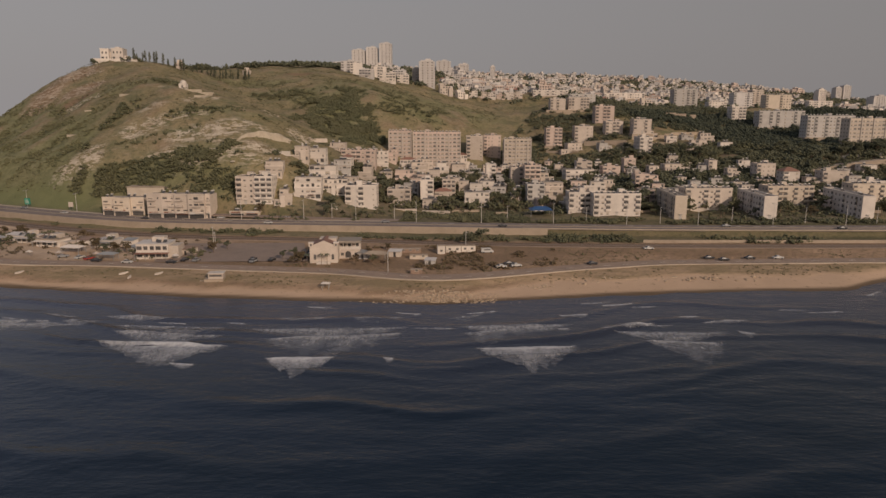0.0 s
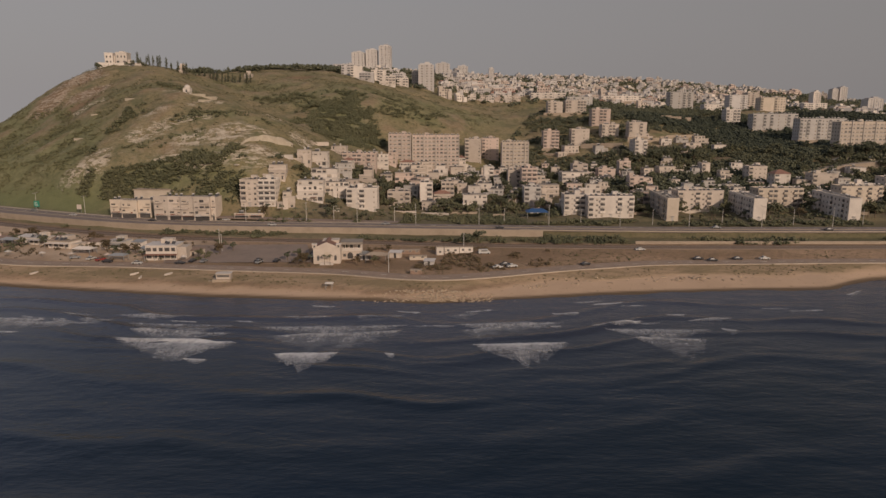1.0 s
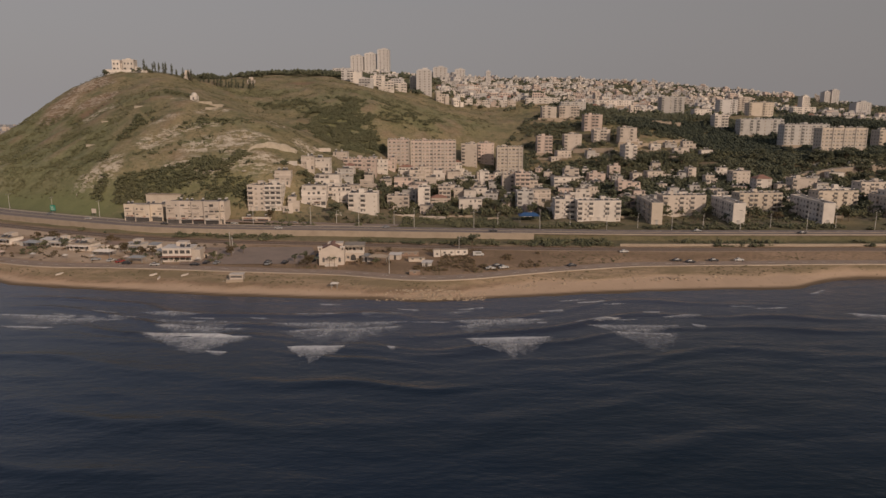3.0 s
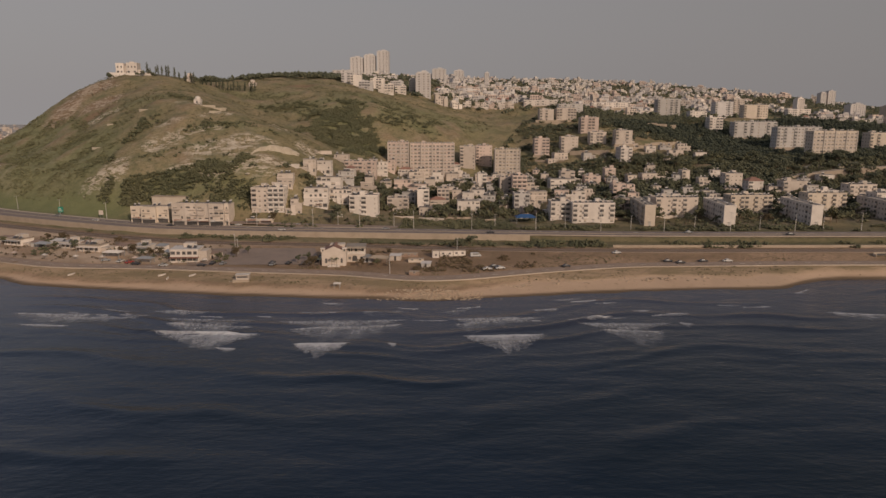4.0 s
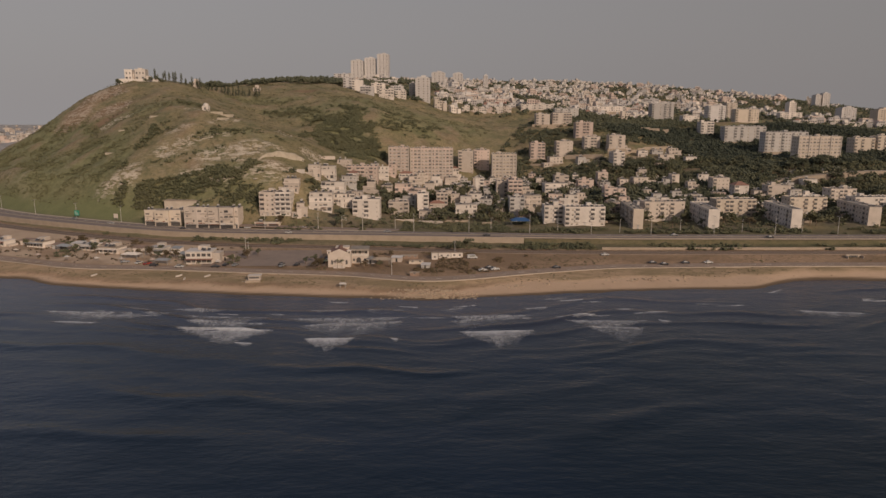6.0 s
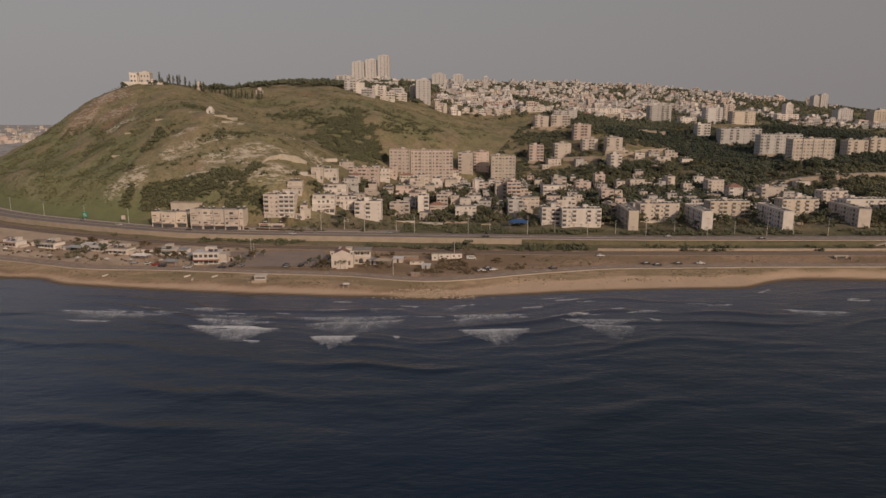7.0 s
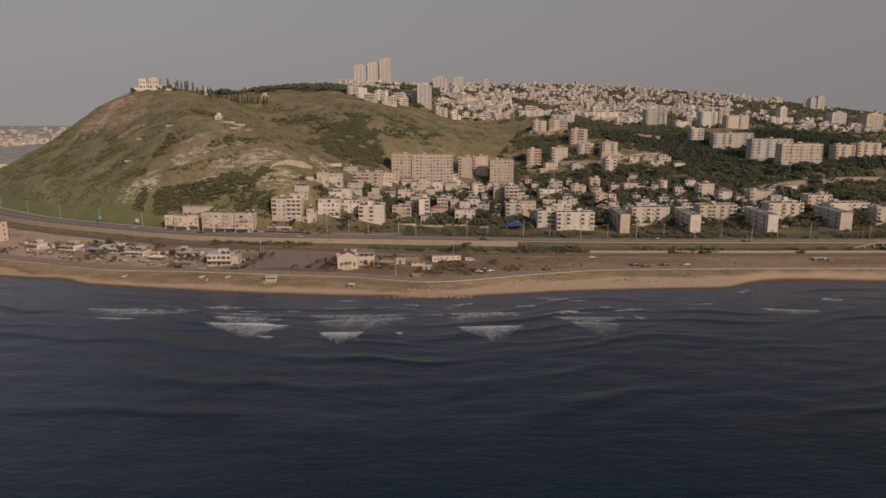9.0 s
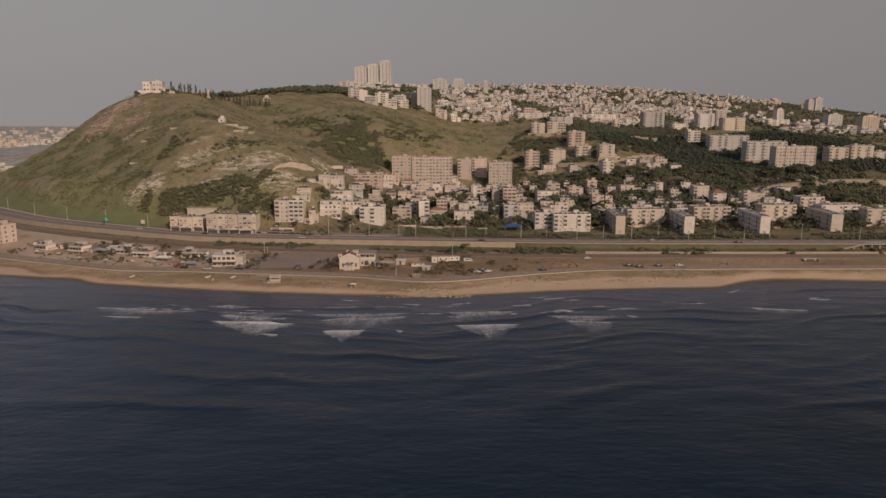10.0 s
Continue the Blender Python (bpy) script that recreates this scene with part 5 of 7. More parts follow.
spread_green("verge_bushes", "green bushes along railway and highway", "bushes", x, y, bush.uniform(0.6, 2.0, len(x)), 6, 0.45, LEAF_OLIVE, 0.4, 0.7)
x, y = area(9000, -260, 330, 228, 300, lambda x, y, p: (y > dune_y(x) - 1) & (np.abs(y - road_y(x)) > 5.5) & (y < rail_y(x) - 5) & (p > 0.12 - 0.2 * (y < road_y(x))) & ~((x > -125) & (x < -52) & (y > 264)))
x, y = apart(x, y)
spread_green("dune_plants", "dry tufts and low plants on the dunes", "plants", x, y, bush.uniform(0.2, 0.6, len(x)), 2, 0.6, LEAF_SCRUB, 0.2, 0.5)
x, y = area(900, -270, -100, 268, 335, lambda x, y, p: (y > road_y(x) + 9) & (y < rail_y(x) - 5) & (p > 0.12))
x, y = apart(x, y)
spread_green("yard_bushes", "brownish bushes between the beach buildings", "bushes", x, y, bush.uniform(0.5, 1.6, len(x)), 6, 0.42, LEAF_OLIVE, 0.5)
x, y = area(500, -270, -100, 268, 335, lambda x, y, p: (y > road_y(x) + 6) & (y < rail_y(x) - 5) & (p < 0.0))
x, y = apart(x, y)
spread_green("dry_bushes", "dry brown bushes behind the beach", "bushes", x, y, bush.uniform(0.5, 1.3, len(x)), 6, 0.42, LEAF_DRY, 0.5)


# ---- the town on the far slopes ----
def town_kind(seed, wall):
    """A far house or small block with set-back top, window rows and a flat or tiled roof."""
    r = random.Random(seed)
    w, d, n = r.uniform(8, 17), r.uniform(8, 12), r.choice((1, 2, 2, 2, 3, 3))
    high = n * 3.0
    thing = tagged(new("town_house"), f"{SHADES[wall]} {COUNTS[n]}-storey house on the far slope", "house", "houses of the far town")
    side = r.choice((-1, 1)) * w / 2
    part("wall", Shape().box(-w / 2, w / 2, -d / 2, d / 2, -6, high).box(-side - 2.4, -side + 2.4, -d / 2 - r.uniform(1, 3), d / 4, -6, high - 2.2), wall, thing)
    wing = sorted((side * 0.98, side * r.uniform(-0.5, 0.5)))
    part("top_storey", Shape().box(wing[0], wing[1], -d / 2 + r.uniform(0.2, 4), d / 2 - 0.3, high + 0.002, high + r.choice((1.0, 2.6, 2.8))), wall, thing)
    spots = [(window_mesh(1.6, 1.5, 0), -w / 2 + (b + 0.5) * w / round(w / 3), -d / 2, s * 3.0 + 0.7, 0) for s in range(n) for b in range(round(w / 3)) if r.random() < 0.85]
    tagged(part("glazing", merged(spots), None, thing), kind="stuff")
    if r.random() < 0.16:
        roof, a, b = Shape(), w / 2 + 0.4, d / 2 + 0.4
        for f in (((-a, -b, high + 0.003), (a, -b, high + 0.003), (a * 0.5, 0, high + 3.2), (-a * 0.5, 0, high + 3.2)), ((a, b, high + 0.003), (-a, b, high + 0.003), (-a * 0.5, 0, high + 3.2), (a * 0.5, 0, high + 3.2)),
                  ((a, -b, high + 0.003), (a, b, high + 0.003), (a * 0.5, 0, high + 3.2)), ((-a, b, high + 0.003), (-a, -b, high + 0.003), (-a * 0.5, 0, high + 3.2))):
            roof.face(*f)
        part("roof", roof, RED_TILE, thing, "red tiled roof")
    else:
        part("roof", Shape().box(-w / 2 + 0.3, w / 2 - 0.3, -d / 2 + 0.3, d / 2 - 0.3, high + 0.001, high + 0.09), ROOF_FELT, thing)
    return thing


# mostly white and pale walls, to paint in the haze over the far town
TOWN = [town_kind(40 + i, w) for i, w in enumerate((WHITE, PALE, WHITE, PALE, WHITE, GREY, PINK, WHITE, PALE, WHITE, CREAM, WHITE, PALE, GREY))]
r = random.Random(77)
sites = []


def free(x, y, room):
    if not clear(x, y, 5):
        return False
    put = np.array(sites or [(9e9, 9e9)])
    return bool(np.min((put[:, 0] - x) ** 2 + (put[:, 1] - y) ** 2) > room * room)


tries = 0
while len(sites) < 1500 and tries < 26000:
    tries += 1
    y = math.exp(r.uniform(math.log(790), math.log(2450)))
    x = y * r.uniform(-0.16, 0.72)
    u = x / y
    if u < 0.0 and y < 1150 or u > 0.2 and y < 850 or u > 0.33 and y < 930:
        continue
    if u > 0.42 and 980 < y < 1650 and r.random() < 0.85 or u > 0.52 and y > 1150 and r.random() < 0.93 or u < 0 and r.random() < 0.5:
        continue
    if noise.noise((x / 110, y / 140, 11)) < -0.06 or not free(x, y, 9 + y * 0.0045):
        continue
    sites.append((x, y))
sites.sort(key=lambda s: s[1])
rest = []
for i, (x, y) in enumerate(sites):
    kind = r.choice(TOWN)
    z = float(land_height(x, y))
    if i < 170:
        copy_thing(kind, pose(x, y, z, 0, 0, r.uniform(-35, 35)))
    else:
        m = pose(x, y, z, 0, 0, r.uniform(-35, 35)) @ Matrix.Diagonal((*(r.uniform(0.75, 1.15) for _ in range(2)), r.choice((0.7, 0.8, 0.9, 1.0, 1.2, 1.6)), 1))
        rest += [(c.data, m) for c in kind.children]


def joined(name, pairs, label, category):
    me = bpy.data.meshes.new(name)
    pts, faces, slots, mats = [], [], [], []
    for src, m in pairs:
        k = len(pts)
        pts += [tuple(m @ v.co) for v in src.vertices]
        local = []
        for mat in src.materials:
            if mat not in mats:
                mats.append(mat)
            local.append(mats.index(mat))
        for f in src.polygons:
            faces.append(tuple(k + i for i in f.vertices))
            slots.append(local[f.material_index])
    me.from_pydata(pts, [], faces)
    for mat in mats:
        me.materials.append(mat)
    me.polygons.foreach_set("material_index", slots)
    me.update()
    return tagged(new(name, me), label, category, kind="stuff")


joined("distant_houses", rest, "crowded pale houses along the far ridge", "houses")
plain = []
for _ in range(620):
    y = math.exp(r.uniform(math.log(900), math.log(3600)))
    x = y * r.uniform(-0.8, -0.36) - 120
    if float(land_height(x, y)) < 16:
        plain += [(c.data, pose(x, y, float(land_height(x, y)), 0, 0, r.uniform(-20, 20)) @ Matrix.Diagonal((1.3, 1.3, r.choice((0.8, 1.2, 2.0)), 1))) for c in r.choice(TOWN).children]
joined("plain_town", plain, "pale blocks of the town on the far bay", "houses")
for i, (x, y) in enumerate(((-458, 622), (-470, 640), (-452, 600), (-486, 655), (-476, 618), (-500, 640), (-520, 700), (-545, 690), (-560, 740))):
    copy_thing(TOWN[i % 9], pose(x, y, float(land_height(x, y)), 0, 0, -20))
for k in TOWN:
    for o in [*k.children, k]:
        bpy.data.objects.remove(o)
x, y = area(17000, -260, 1600, 790, 2450, lambda x, y, p: (x > y * -0.1) & (x < y * 0.75) & (p > -0.5))
spread_green("town_trees", "dark green trees between the far houses", "trees", x, y, bush.uniform(2.4, 5.2, len(x)), 3, 0.6, LEAF_DARK, 0.6)
x, y = area(2200, -300, -60, 690, 960, lambda x, y, p: (land_height(x, y) > 106) & (y > 742 + (x + 300) * 0.50) & (x < -122 + 40 * (y > 850)) & (p > -0.25))
x, y = apart(x, y)
spread_green("ridge_trees", "dark pines along the top of the hill", "trees", x, y, bush.uniform(2.0, 5.0, len(x)), 7, 0.42, LEAF_DARK, 0.9)


# ---- things on the hill ----
LIMESTONE = surface("pale_limestone", (0.42, 0.355, 0.27), (0.29, 0.24, 0.18), 4, 0.6, 0.95, 0.06)
BOULDER = surface("shore_boulder", (0.40, 0.305, 0.21), (0.26, 0.195, 0.135), 2, 0.4, 0.95, 0.06)
BLUE_CLOTH = surface("blue_tarpaulin", (0.030, 0.085, 0.20), (0.022, 0.060, 0.15), 2, 0.3, 0.6)
GREEN_SIGN = surface("green_sign", (0.02, 0.20, 0.13), (0.015, 0.15, 0.10), 2, 0.3, 0.5, 0)
CAR_WHITE = surface("white_car_paint", (0.46, 0.44, 0.41), (0.40, 0.38, 0.36), 2, 0.3, 0.6, 0)
CAR_DARK = surface("dark_car_paint", (0.03, 0.03, 0.035), (0.02, 0.02, 0.024), 2, 0.3, 0.6, 0)
CAR_RED = surface("red_car_paint", (0.28, 0.04, 0.03), (0.22, 0.03, 0.025), 2, 0.3, 0.6, 0)
CAR_GREY = surface("silver_car_paint", (0.24, 0.24, 0.24), (0.20, 0.20, 0.20), 2, 0.3, 0.6, 0)
TIN = surface("rusty_tin", (0.27, 0.18, 0.13), (0.17, 0.115, 0.085), 1.5, 0.3, 0.8)
RUBBER = surface("tyre_rubber", (0.025, 0.025, 0.025), (0.018, 0.018, 0.018), 1, 0.2, 0.9, 0)


def at_ground(name, x, y, turn, label, category, group="", sink=0.0):
    return base_of(name, x, y, float(land_height(x, y)) - sink, turn, label, category, group)


def stones(name, xs, ys, sizes, flat, material, label, sink=0.2, seed=3):
    """Uneven faceted stones, each a squashed twelve-point lump."""
    rng = np.random.default_rng(seed)
    shape = Shape()
    for x, y, s in zip(xs, ys, sizes):
        z, k, turn = float(land_height(x, y)) - s * sink, len(shape.points), rng.uniform(0, 6.28)
        sx, sy, sz = s * rng.uniform(0.8, 1.6), s * rng.uniform(0.6, 1.0), s * flat * rng.uniform(0.6, 1.2)
        for ring, (zz, rr) in enumerate(((0, 1.0), (0.65, 0.85), (1.0, 0.4))):
            for i in range(6):
                a = math.tau * i / 6 + ring * 0.4
                q = rr * rng.uniform(0.75, 1.2)
                px, py = q * sx * math.cos(a), q * sy * math.sin(a)
                shape.points.append((x + px * math.cos(turn) - py * math.sin(turn), y + px * math.sin(turn) + py * math.cos(turn), z + zz * sz))
        for ring in range(2):
            for i in range(6):
                j = (i + 1) % 6
                shape.faces.append((k + ring * 6 + i, k + ring * 6 + j, k + ring * 6 + 6 + j, k + ring * 6 + 6 + i))
        shape.faces.append(tuple(k + 12 + i for i in range(6)))
    return tagged(new(name, shape.mesh(name, material)), label, "rocks", kind="stuff")


rk = np.random.default_rng(31)
cx, cy = (np.concatenate([rk.uniform(-1, 1, max(14, int(wide * far * 0.42))) * half + mid for mid, half, wide, far in ((spot[axis], spot[2 + axis], spot[2], spot[3]) for spot in OUTCROPS + SCARS[:3] + BANKS)]) for axis in (0, 1))
stones("limestone_outcrops", cx, cy, rk.gamma(2.0, 0.24, len(cx)) + 0.25, 0.4, LIMESTONE, "pale limestone outcrops on the hillside", 0.25)


def cut_bank(x0, y0, x1, y1, tall, label):
    """A bare rock face along a line on the slope, with a rounded outline and a broken edge."""
    face, columns = Shape(), 30
    for i in range(columns + 1):
        t = i / columns
        x, y = x0 + (x1 - x0) * t, y0 + (y1 - y0) * t + 1.2 * math.sin(t * 5)
        low, taper = float(land_height(x, y)) - 0.4, math.sin(math.pi * (0.01 + 0.98 * t)) ** 0.25
        top = low + tall * taper + 0.3 * math.sin(t * 19) + rk.uniform(-0.25, 0.25)
        for z, back in ((low - 3, -0.6), (low, 0), (low + (top - low) * 0.5, 0.8), (top, 1.8), (top + 0.1, 5.0), (low - 2, 9.0)):
            face.points.append((x, y + back + rk.uniform(-0.25, 0.25), z))
    for i in range(columns):
        for j in range(5):
            k = i * 6 + j
            face.faces.append((k, k + 6, k + 7, k + 1))
    tagged(new("rock_face", face.mesh("rock_face", LIMESTONE)), label, "rock face")


cut_bank(-125, 411, -97.5, 433, 4.0, "bare pale rock face cut into the hillside")
cut_bank(294, 494, 309, 493, 4.2, "pale rock bank above the hill road")
cut_bank(318, 489, 337, 488, 4.6, "long pale rock bank above the hill road")


def hilltop_villa():
    thing = at_ground("hilltop_villa", -320, 670, 8, "white flat-roofed villa on the brow of the hill", "villa", sink=0.6)
    for x0, x1, y0, high in ((-10, -2.4, 0, 10.5), (0.6, 11, -1, 11.0), (-2.4, 0.6, 4, 7.6), (11, 14, 2, 4.0)):
        part("wall", Shape().box(x0, x1, y0, 12, -6, high), WHITE, thing)
        part("parapet", Shape().box(x0 - 0.2, x1 + 0.2, y0 - 0.2, y0 + 0.3, high + 0.002, high + 0.7).box(x0 - 0.2, x0 + 0.3, y0 + 0.3, 12.2, high + 0.002, high + 0.7).box(x1 - 0.3, x1 + 0.2, y0 + 0.3, 12.2, high + 0.002, high + 0.7), WHITE, thing)
    part("roof_room", Shape().box(3, 7, 3, 8, 11.002, 13.0), WHITE, thing)
    part("terrace_wall", Shape().box(-16, 26, -6, -5, -6, 1.4), WHITE, thing, "long white terrace wall")
    for wx, wz, y0, wide in ((-8, 1.6, 0, 2.1), (-4.6, 1.6, 0, 1.2), (-8, 6.4, 0, 1.2), (-4.6, 6.4, 0, 1.2), (2.6, 1.6, -1, 2.1), (8.6, 1.6, -1, 2.1), (2.6, 6.6, -1, 1.2), (5.8, 6.6, -1, 1.2), (9, 6.6, -1, 1.2), (-0.9, 1.0, 4, 1.6)):
        part("window", window_mesh(wide, 1.9, 0), None, thing, "", pose(wx, y0, wz))
    return thing


hilltop_villa()
for x, y, s in ((-333, 660, 0.7), (-336, 664, 0.55), (-329, 655, 0.45), (-300, 662, 0.7), (-296, 668, 0.8), (-303, 656, 0.5), (-290, 664, 0.6)):
    made = tagged(new("garden_shrub", leaf_mesh("garden_shrub", leaf_points(bush, [(0, 0, 2.2)], [(2.6, 2.2, 2.6)], 26, 0.3), LEAF_DARK)), "dark green shrub beside the hilltop villa", "shrub", "shrubs of the villa")
    made.matrix_basis = pose(x, y, float(land_height(x, y)) - 0.6) @ Matrix.Scale(s + 0.4, 4)
for x, y, w, high in ((-266, 700, 8, 6), (-212, 748, 8, 4)):
    thing = at_ground("ridge_house", x, y, 5, "cream house among cypresses on the ridge", "house", sink=0.5)
    part("wall", Shape().box(-w / 2, w / 2, -4, 4, -4, high), CREAM, thing)
    part("turret", Shape().box(-2, 2, -2, 2, high + 0.002, high + 3), CREAM, thing)
    for b in (-w / 4, w / 4):
        part("window", window_mesh(1.6, 1.5, 0), None, thing, "", pose(b, -4, high - 3))


def domed_shrine():
    thing = at_ground("domed_shrine", -196, 520, 0, "small white domed shrine on the hillside", "shrine", sink=0.4)
    part("wall", Shape().box(-2.6, 2.6, -2.6, 2.6, -2, 3.2), WHITE, thing)
    dome = Shape()
    for i in range(5):
        for j in range(12):
            a, b = math.tau * j / 12, math.pi / 2 * i / 5
            dome.points.append((2.4 * math.cos(b) * math.cos(a), 2.4 * math.cos(b) * math.sin(a), 3.2 + 2.6 * math.sin(b)))
    dome.points.append((0, 0, 5.8))
    for i in range(4):
        for j in range(12):
            dome.faces.append((i * 12 + j, i * 12 + (j + 1) % 12, i * 12 + 12 + (j + 1) % 12, i * 12 + 12 + j))
    dome.faces += [(48 + j, 48 + (j + 1) % 12, 60) for j in range(12)]
    part("dome", dome, WHITE, thing, "rounded white dome")
    # dark panel on the solid wall for the shade inside the door
    part("doorway", Shape().box(-0.6, 0.6, -2.64, -2.5, 0, 2.0), GLASS_AND_SHADE, thing)


domed_shrine()
for x, y, w, turn in ((-214, 514, 8, 5), (-234, 506, 9, -6), (-184, 505, 13, 10), (-172, 500, 10, 4), (-190, 500, 7, 0), (-262, 505, 5, 0), (-256, 470, 9, -4), (-170, 482, 9, 6)):
    thing = at_ground("stone_ruin", x, y, turn, "low pale stone wall of a ruin in the grass", "ruin", "ruins on the hill")
    part("wall", Shape().box(-w / 2, w / 2, -0.5, 0.5, -1.5, 1.0), LIMESTONE, thing)
    part("side_wall", Shape().box(-w / 2, -w / 2 + 0.9, 0.5, 4, -1.5, 0.8), LIMESTONE, thing)
part("terrace_wall", Shape().box(-21, 20, -0.5, 0.5, -4, 3.5), WALL_STONE, at_ground("garden_terrace", 129, 716, 2, "pale retaining wall below the upper flats", "wall"))

# dead scrub round the station
x, y = area(700, -34, 48, 252, 292, lambda x, y, p: (np.abs(y - road_y(x)) > 6) & (y < rail_y(x) - 5) & (p > 0.0))
x, y = apart(x, y)
spread_green("dead_scrub", "brown dead scrub on the waste ground", "bushes", x, y, bush.uniform(0.4, 1.3, len(x)), 6, 0.4, LEAF_DRY, 0.4)
hall = at_ground("long_hall", -172, 393, 0, "long low hall with a pale flat roof behind the shops", "hall")
part("wall", Shape().box(-12, 12, -4, 4, -4, 1.4), SANDY, hall)
part("roof", Shape().box(-12.4, 12.4, -4.4, 4.4, 1.402, 1.8), WALL_STONE, hall, "pale flat roof")

# ---- things along the beach ----
def gable(w, d, high, rise, over=0.4):
    a, b = w / 2 + over, d / 2 + over
    shape = Shape()
    shape.face((-a, -b, high), (0, -b, high + rise), (0, b, high + rise), (-a, b, high))
    shape.face((0, -b, high + rise), (a, -b, high), (a, b, high), (0, b, high + rise))
    shape.face((-a, b, high - 0.2), (0, b, high + rise - 0.2), (0, -b, high + rise - 0.2), (-a, -b, high - 0.2))
    shape.face((0, b, high + rise - 0.2), (a, b, high - 0.2), (a, -b, high - 0.2), (0, -b, high + rise - 0.2))
    return shape


def arch(w, high, steps=8):
    """A flat round-headed panel that stands proud of a wall."""
    pts = [(-w / 2, 0), (w / 2, 0)] + [(w / 2 * math.cos(math.pi * i / steps), high - w / 2 + w / 2 * math.sin(math.pi * i / steps)) for i in range(steps + 1)]
    shape = Shape()
    shape.face(*[(x, -0.05, z) for x, z in pts])
    k = len(shape.points)
    shape.points += [(x, 0.03, z) for x, z in pts]
    n = len(pts)
    shape.faces += [(i, k + i, k + (i + 1) % n, (i + 1) % n) for i in range(n)]
    return shape


def old_station():
    thing = at_ground("old_station_hall", -48.5, 271, 3, "cream gabled hall with corner turrets beside the shore road", "hall")
    part("wall", Shape().box(-5.6, 5.6, -6, 6, -1, 6.6), CREAM, thing)
    front = Shape()
    front.face((-5.6, -6.05, 6.6), (5.6, -6.05, 6.6), (0, -6.05, 9.0)).face((5.6, -5.6, 6.6), (-5.6, -5.6, 6.6), (0, -5.6, 9.0))
    front.face((-5.6, -6.05, 6.6), (0, -6.05, 9.0), (0, -5.6, 9.0), (-5.6, -5.6, 6.6)).face((0, -6.05, 9.0), (5.6, -6.05, 6.6), (5.6, -5.6, 6.6), (0, -5.6, 9.0))
    part("gable_front", front, CREAM, thing)
    part("roof", gable(10.6, 11, 6.5, 2.6), RED_TILE, thing, "red-brown pitched roof")
    part("rear_gable", Shape().box(-2.4, 4.5, 1, 6.2, 6.6, 8.6), CREAM, thing)
    for x in (-5.0, 5.0):
        turret = part("turret", Shape().box(x - 0.9, x + 0.9, -6.3, -4.6, 6.5, 8.0), CREAM, thing)
        part("turret_cap", Shape().box(x - 1.1, x + 1.1, -6.5, -4.4, 8.002, 8.25), WHITE, turret)
        # a dark panel paints the shade of the turret's hollow
        part("turret_opening", Shape().box(x - 0.35, x + 0.35, -6.34, -6.2, 6.8, 7.7), GLASS_AND_SHADE, turret)
    part("arch_window", arch(2.6, 3.6).mesh("arch_window", SHUTTER), None, thing, "tall arched window with tan shutters", pose(0, -6, 1.4))
    for x in (-3.6, 3.6):
        part("arch_window", arch(1.0, 2.2).mesh("arch_window", GLASS_AND_SHADE), None, thing, "", pose(x, -6, 1.2))
    for i in range(3):
        part("step", Shape().box(-2.2 - i * 0.3, 2.2 + i * 0.3, -7.4 - i * 0.5, -6.002 - i * 0.5 if i else -6.002, -0.4, 0.55 - i * 0.18), WHITE, thing)
    for s in range(2):
        for b in (-3, 0.5, 3.6):
            part("window", window_mesh(1.2, 1.5, 0), None, thing, "", pose(5.6, b, 1.0 + s * 3, 0, 0, 90))


old_station()


def annex():
    thing = at_ground("station_annex", -39, 276, 3, "cream two-storey house with an open upper loggia", "house")
    part("wall", Shape().box(-4.3, 4.3, -3, 5, -1, 3.6).box(-4.3, 4.3, 0.2, 5, 3.602, 7.0), CREAM, thing)
    part("loggia_floor", Shape().box(-4.6, 4.6, -3.4, 0.2, 3.603, 3.85), WHITE, thing)
    for i in range(6):
        part("pillar", Shape().box(-4.3 + i * 1.68, -4.1 + i * 1.68, -3.1, -2.9, 3.852, 6.3), WHITE, thing)
    part("loggia_rail", Shape().box(-4.4, 4.4, -3.3, -3.2, 3.9, 4.8), WHITE, thing)
    part("roof", Shape().box(-4.8, 4.8, -3.6, 5.4, 6.302 + 0.7, 7.3).box(-4.8, 4.8, -3.6, 0.1, 6.302, 7.0), ROOF_FELT, thing, "sloping dark roof")
    # flat dark panel in place of the shaded depth of the arch
    part("arch_window", arch(2.4, 2.8).mesh("arch_window", GLASS_AND_SHADE), None, thing, "dark panel for the shade in an archway", pose(-0.6, -3, 0.1))
    for b in (-3, 2.6):
        part("window", window_mesh(1.2, 1.2, 0), None, thing, "", pose(b, -3, 1.0))
    for b in (-2.8, 0, 2.8):
        part("window", window_mesh(1.6, 1.5, 0), None, thing, "", pose(b, 0.2, 4.2))
    part("stair", Shape().box(-6.4, -4.35, -2.5, -1.2, -0.5, 1.8), CREAM, thing)


annex()


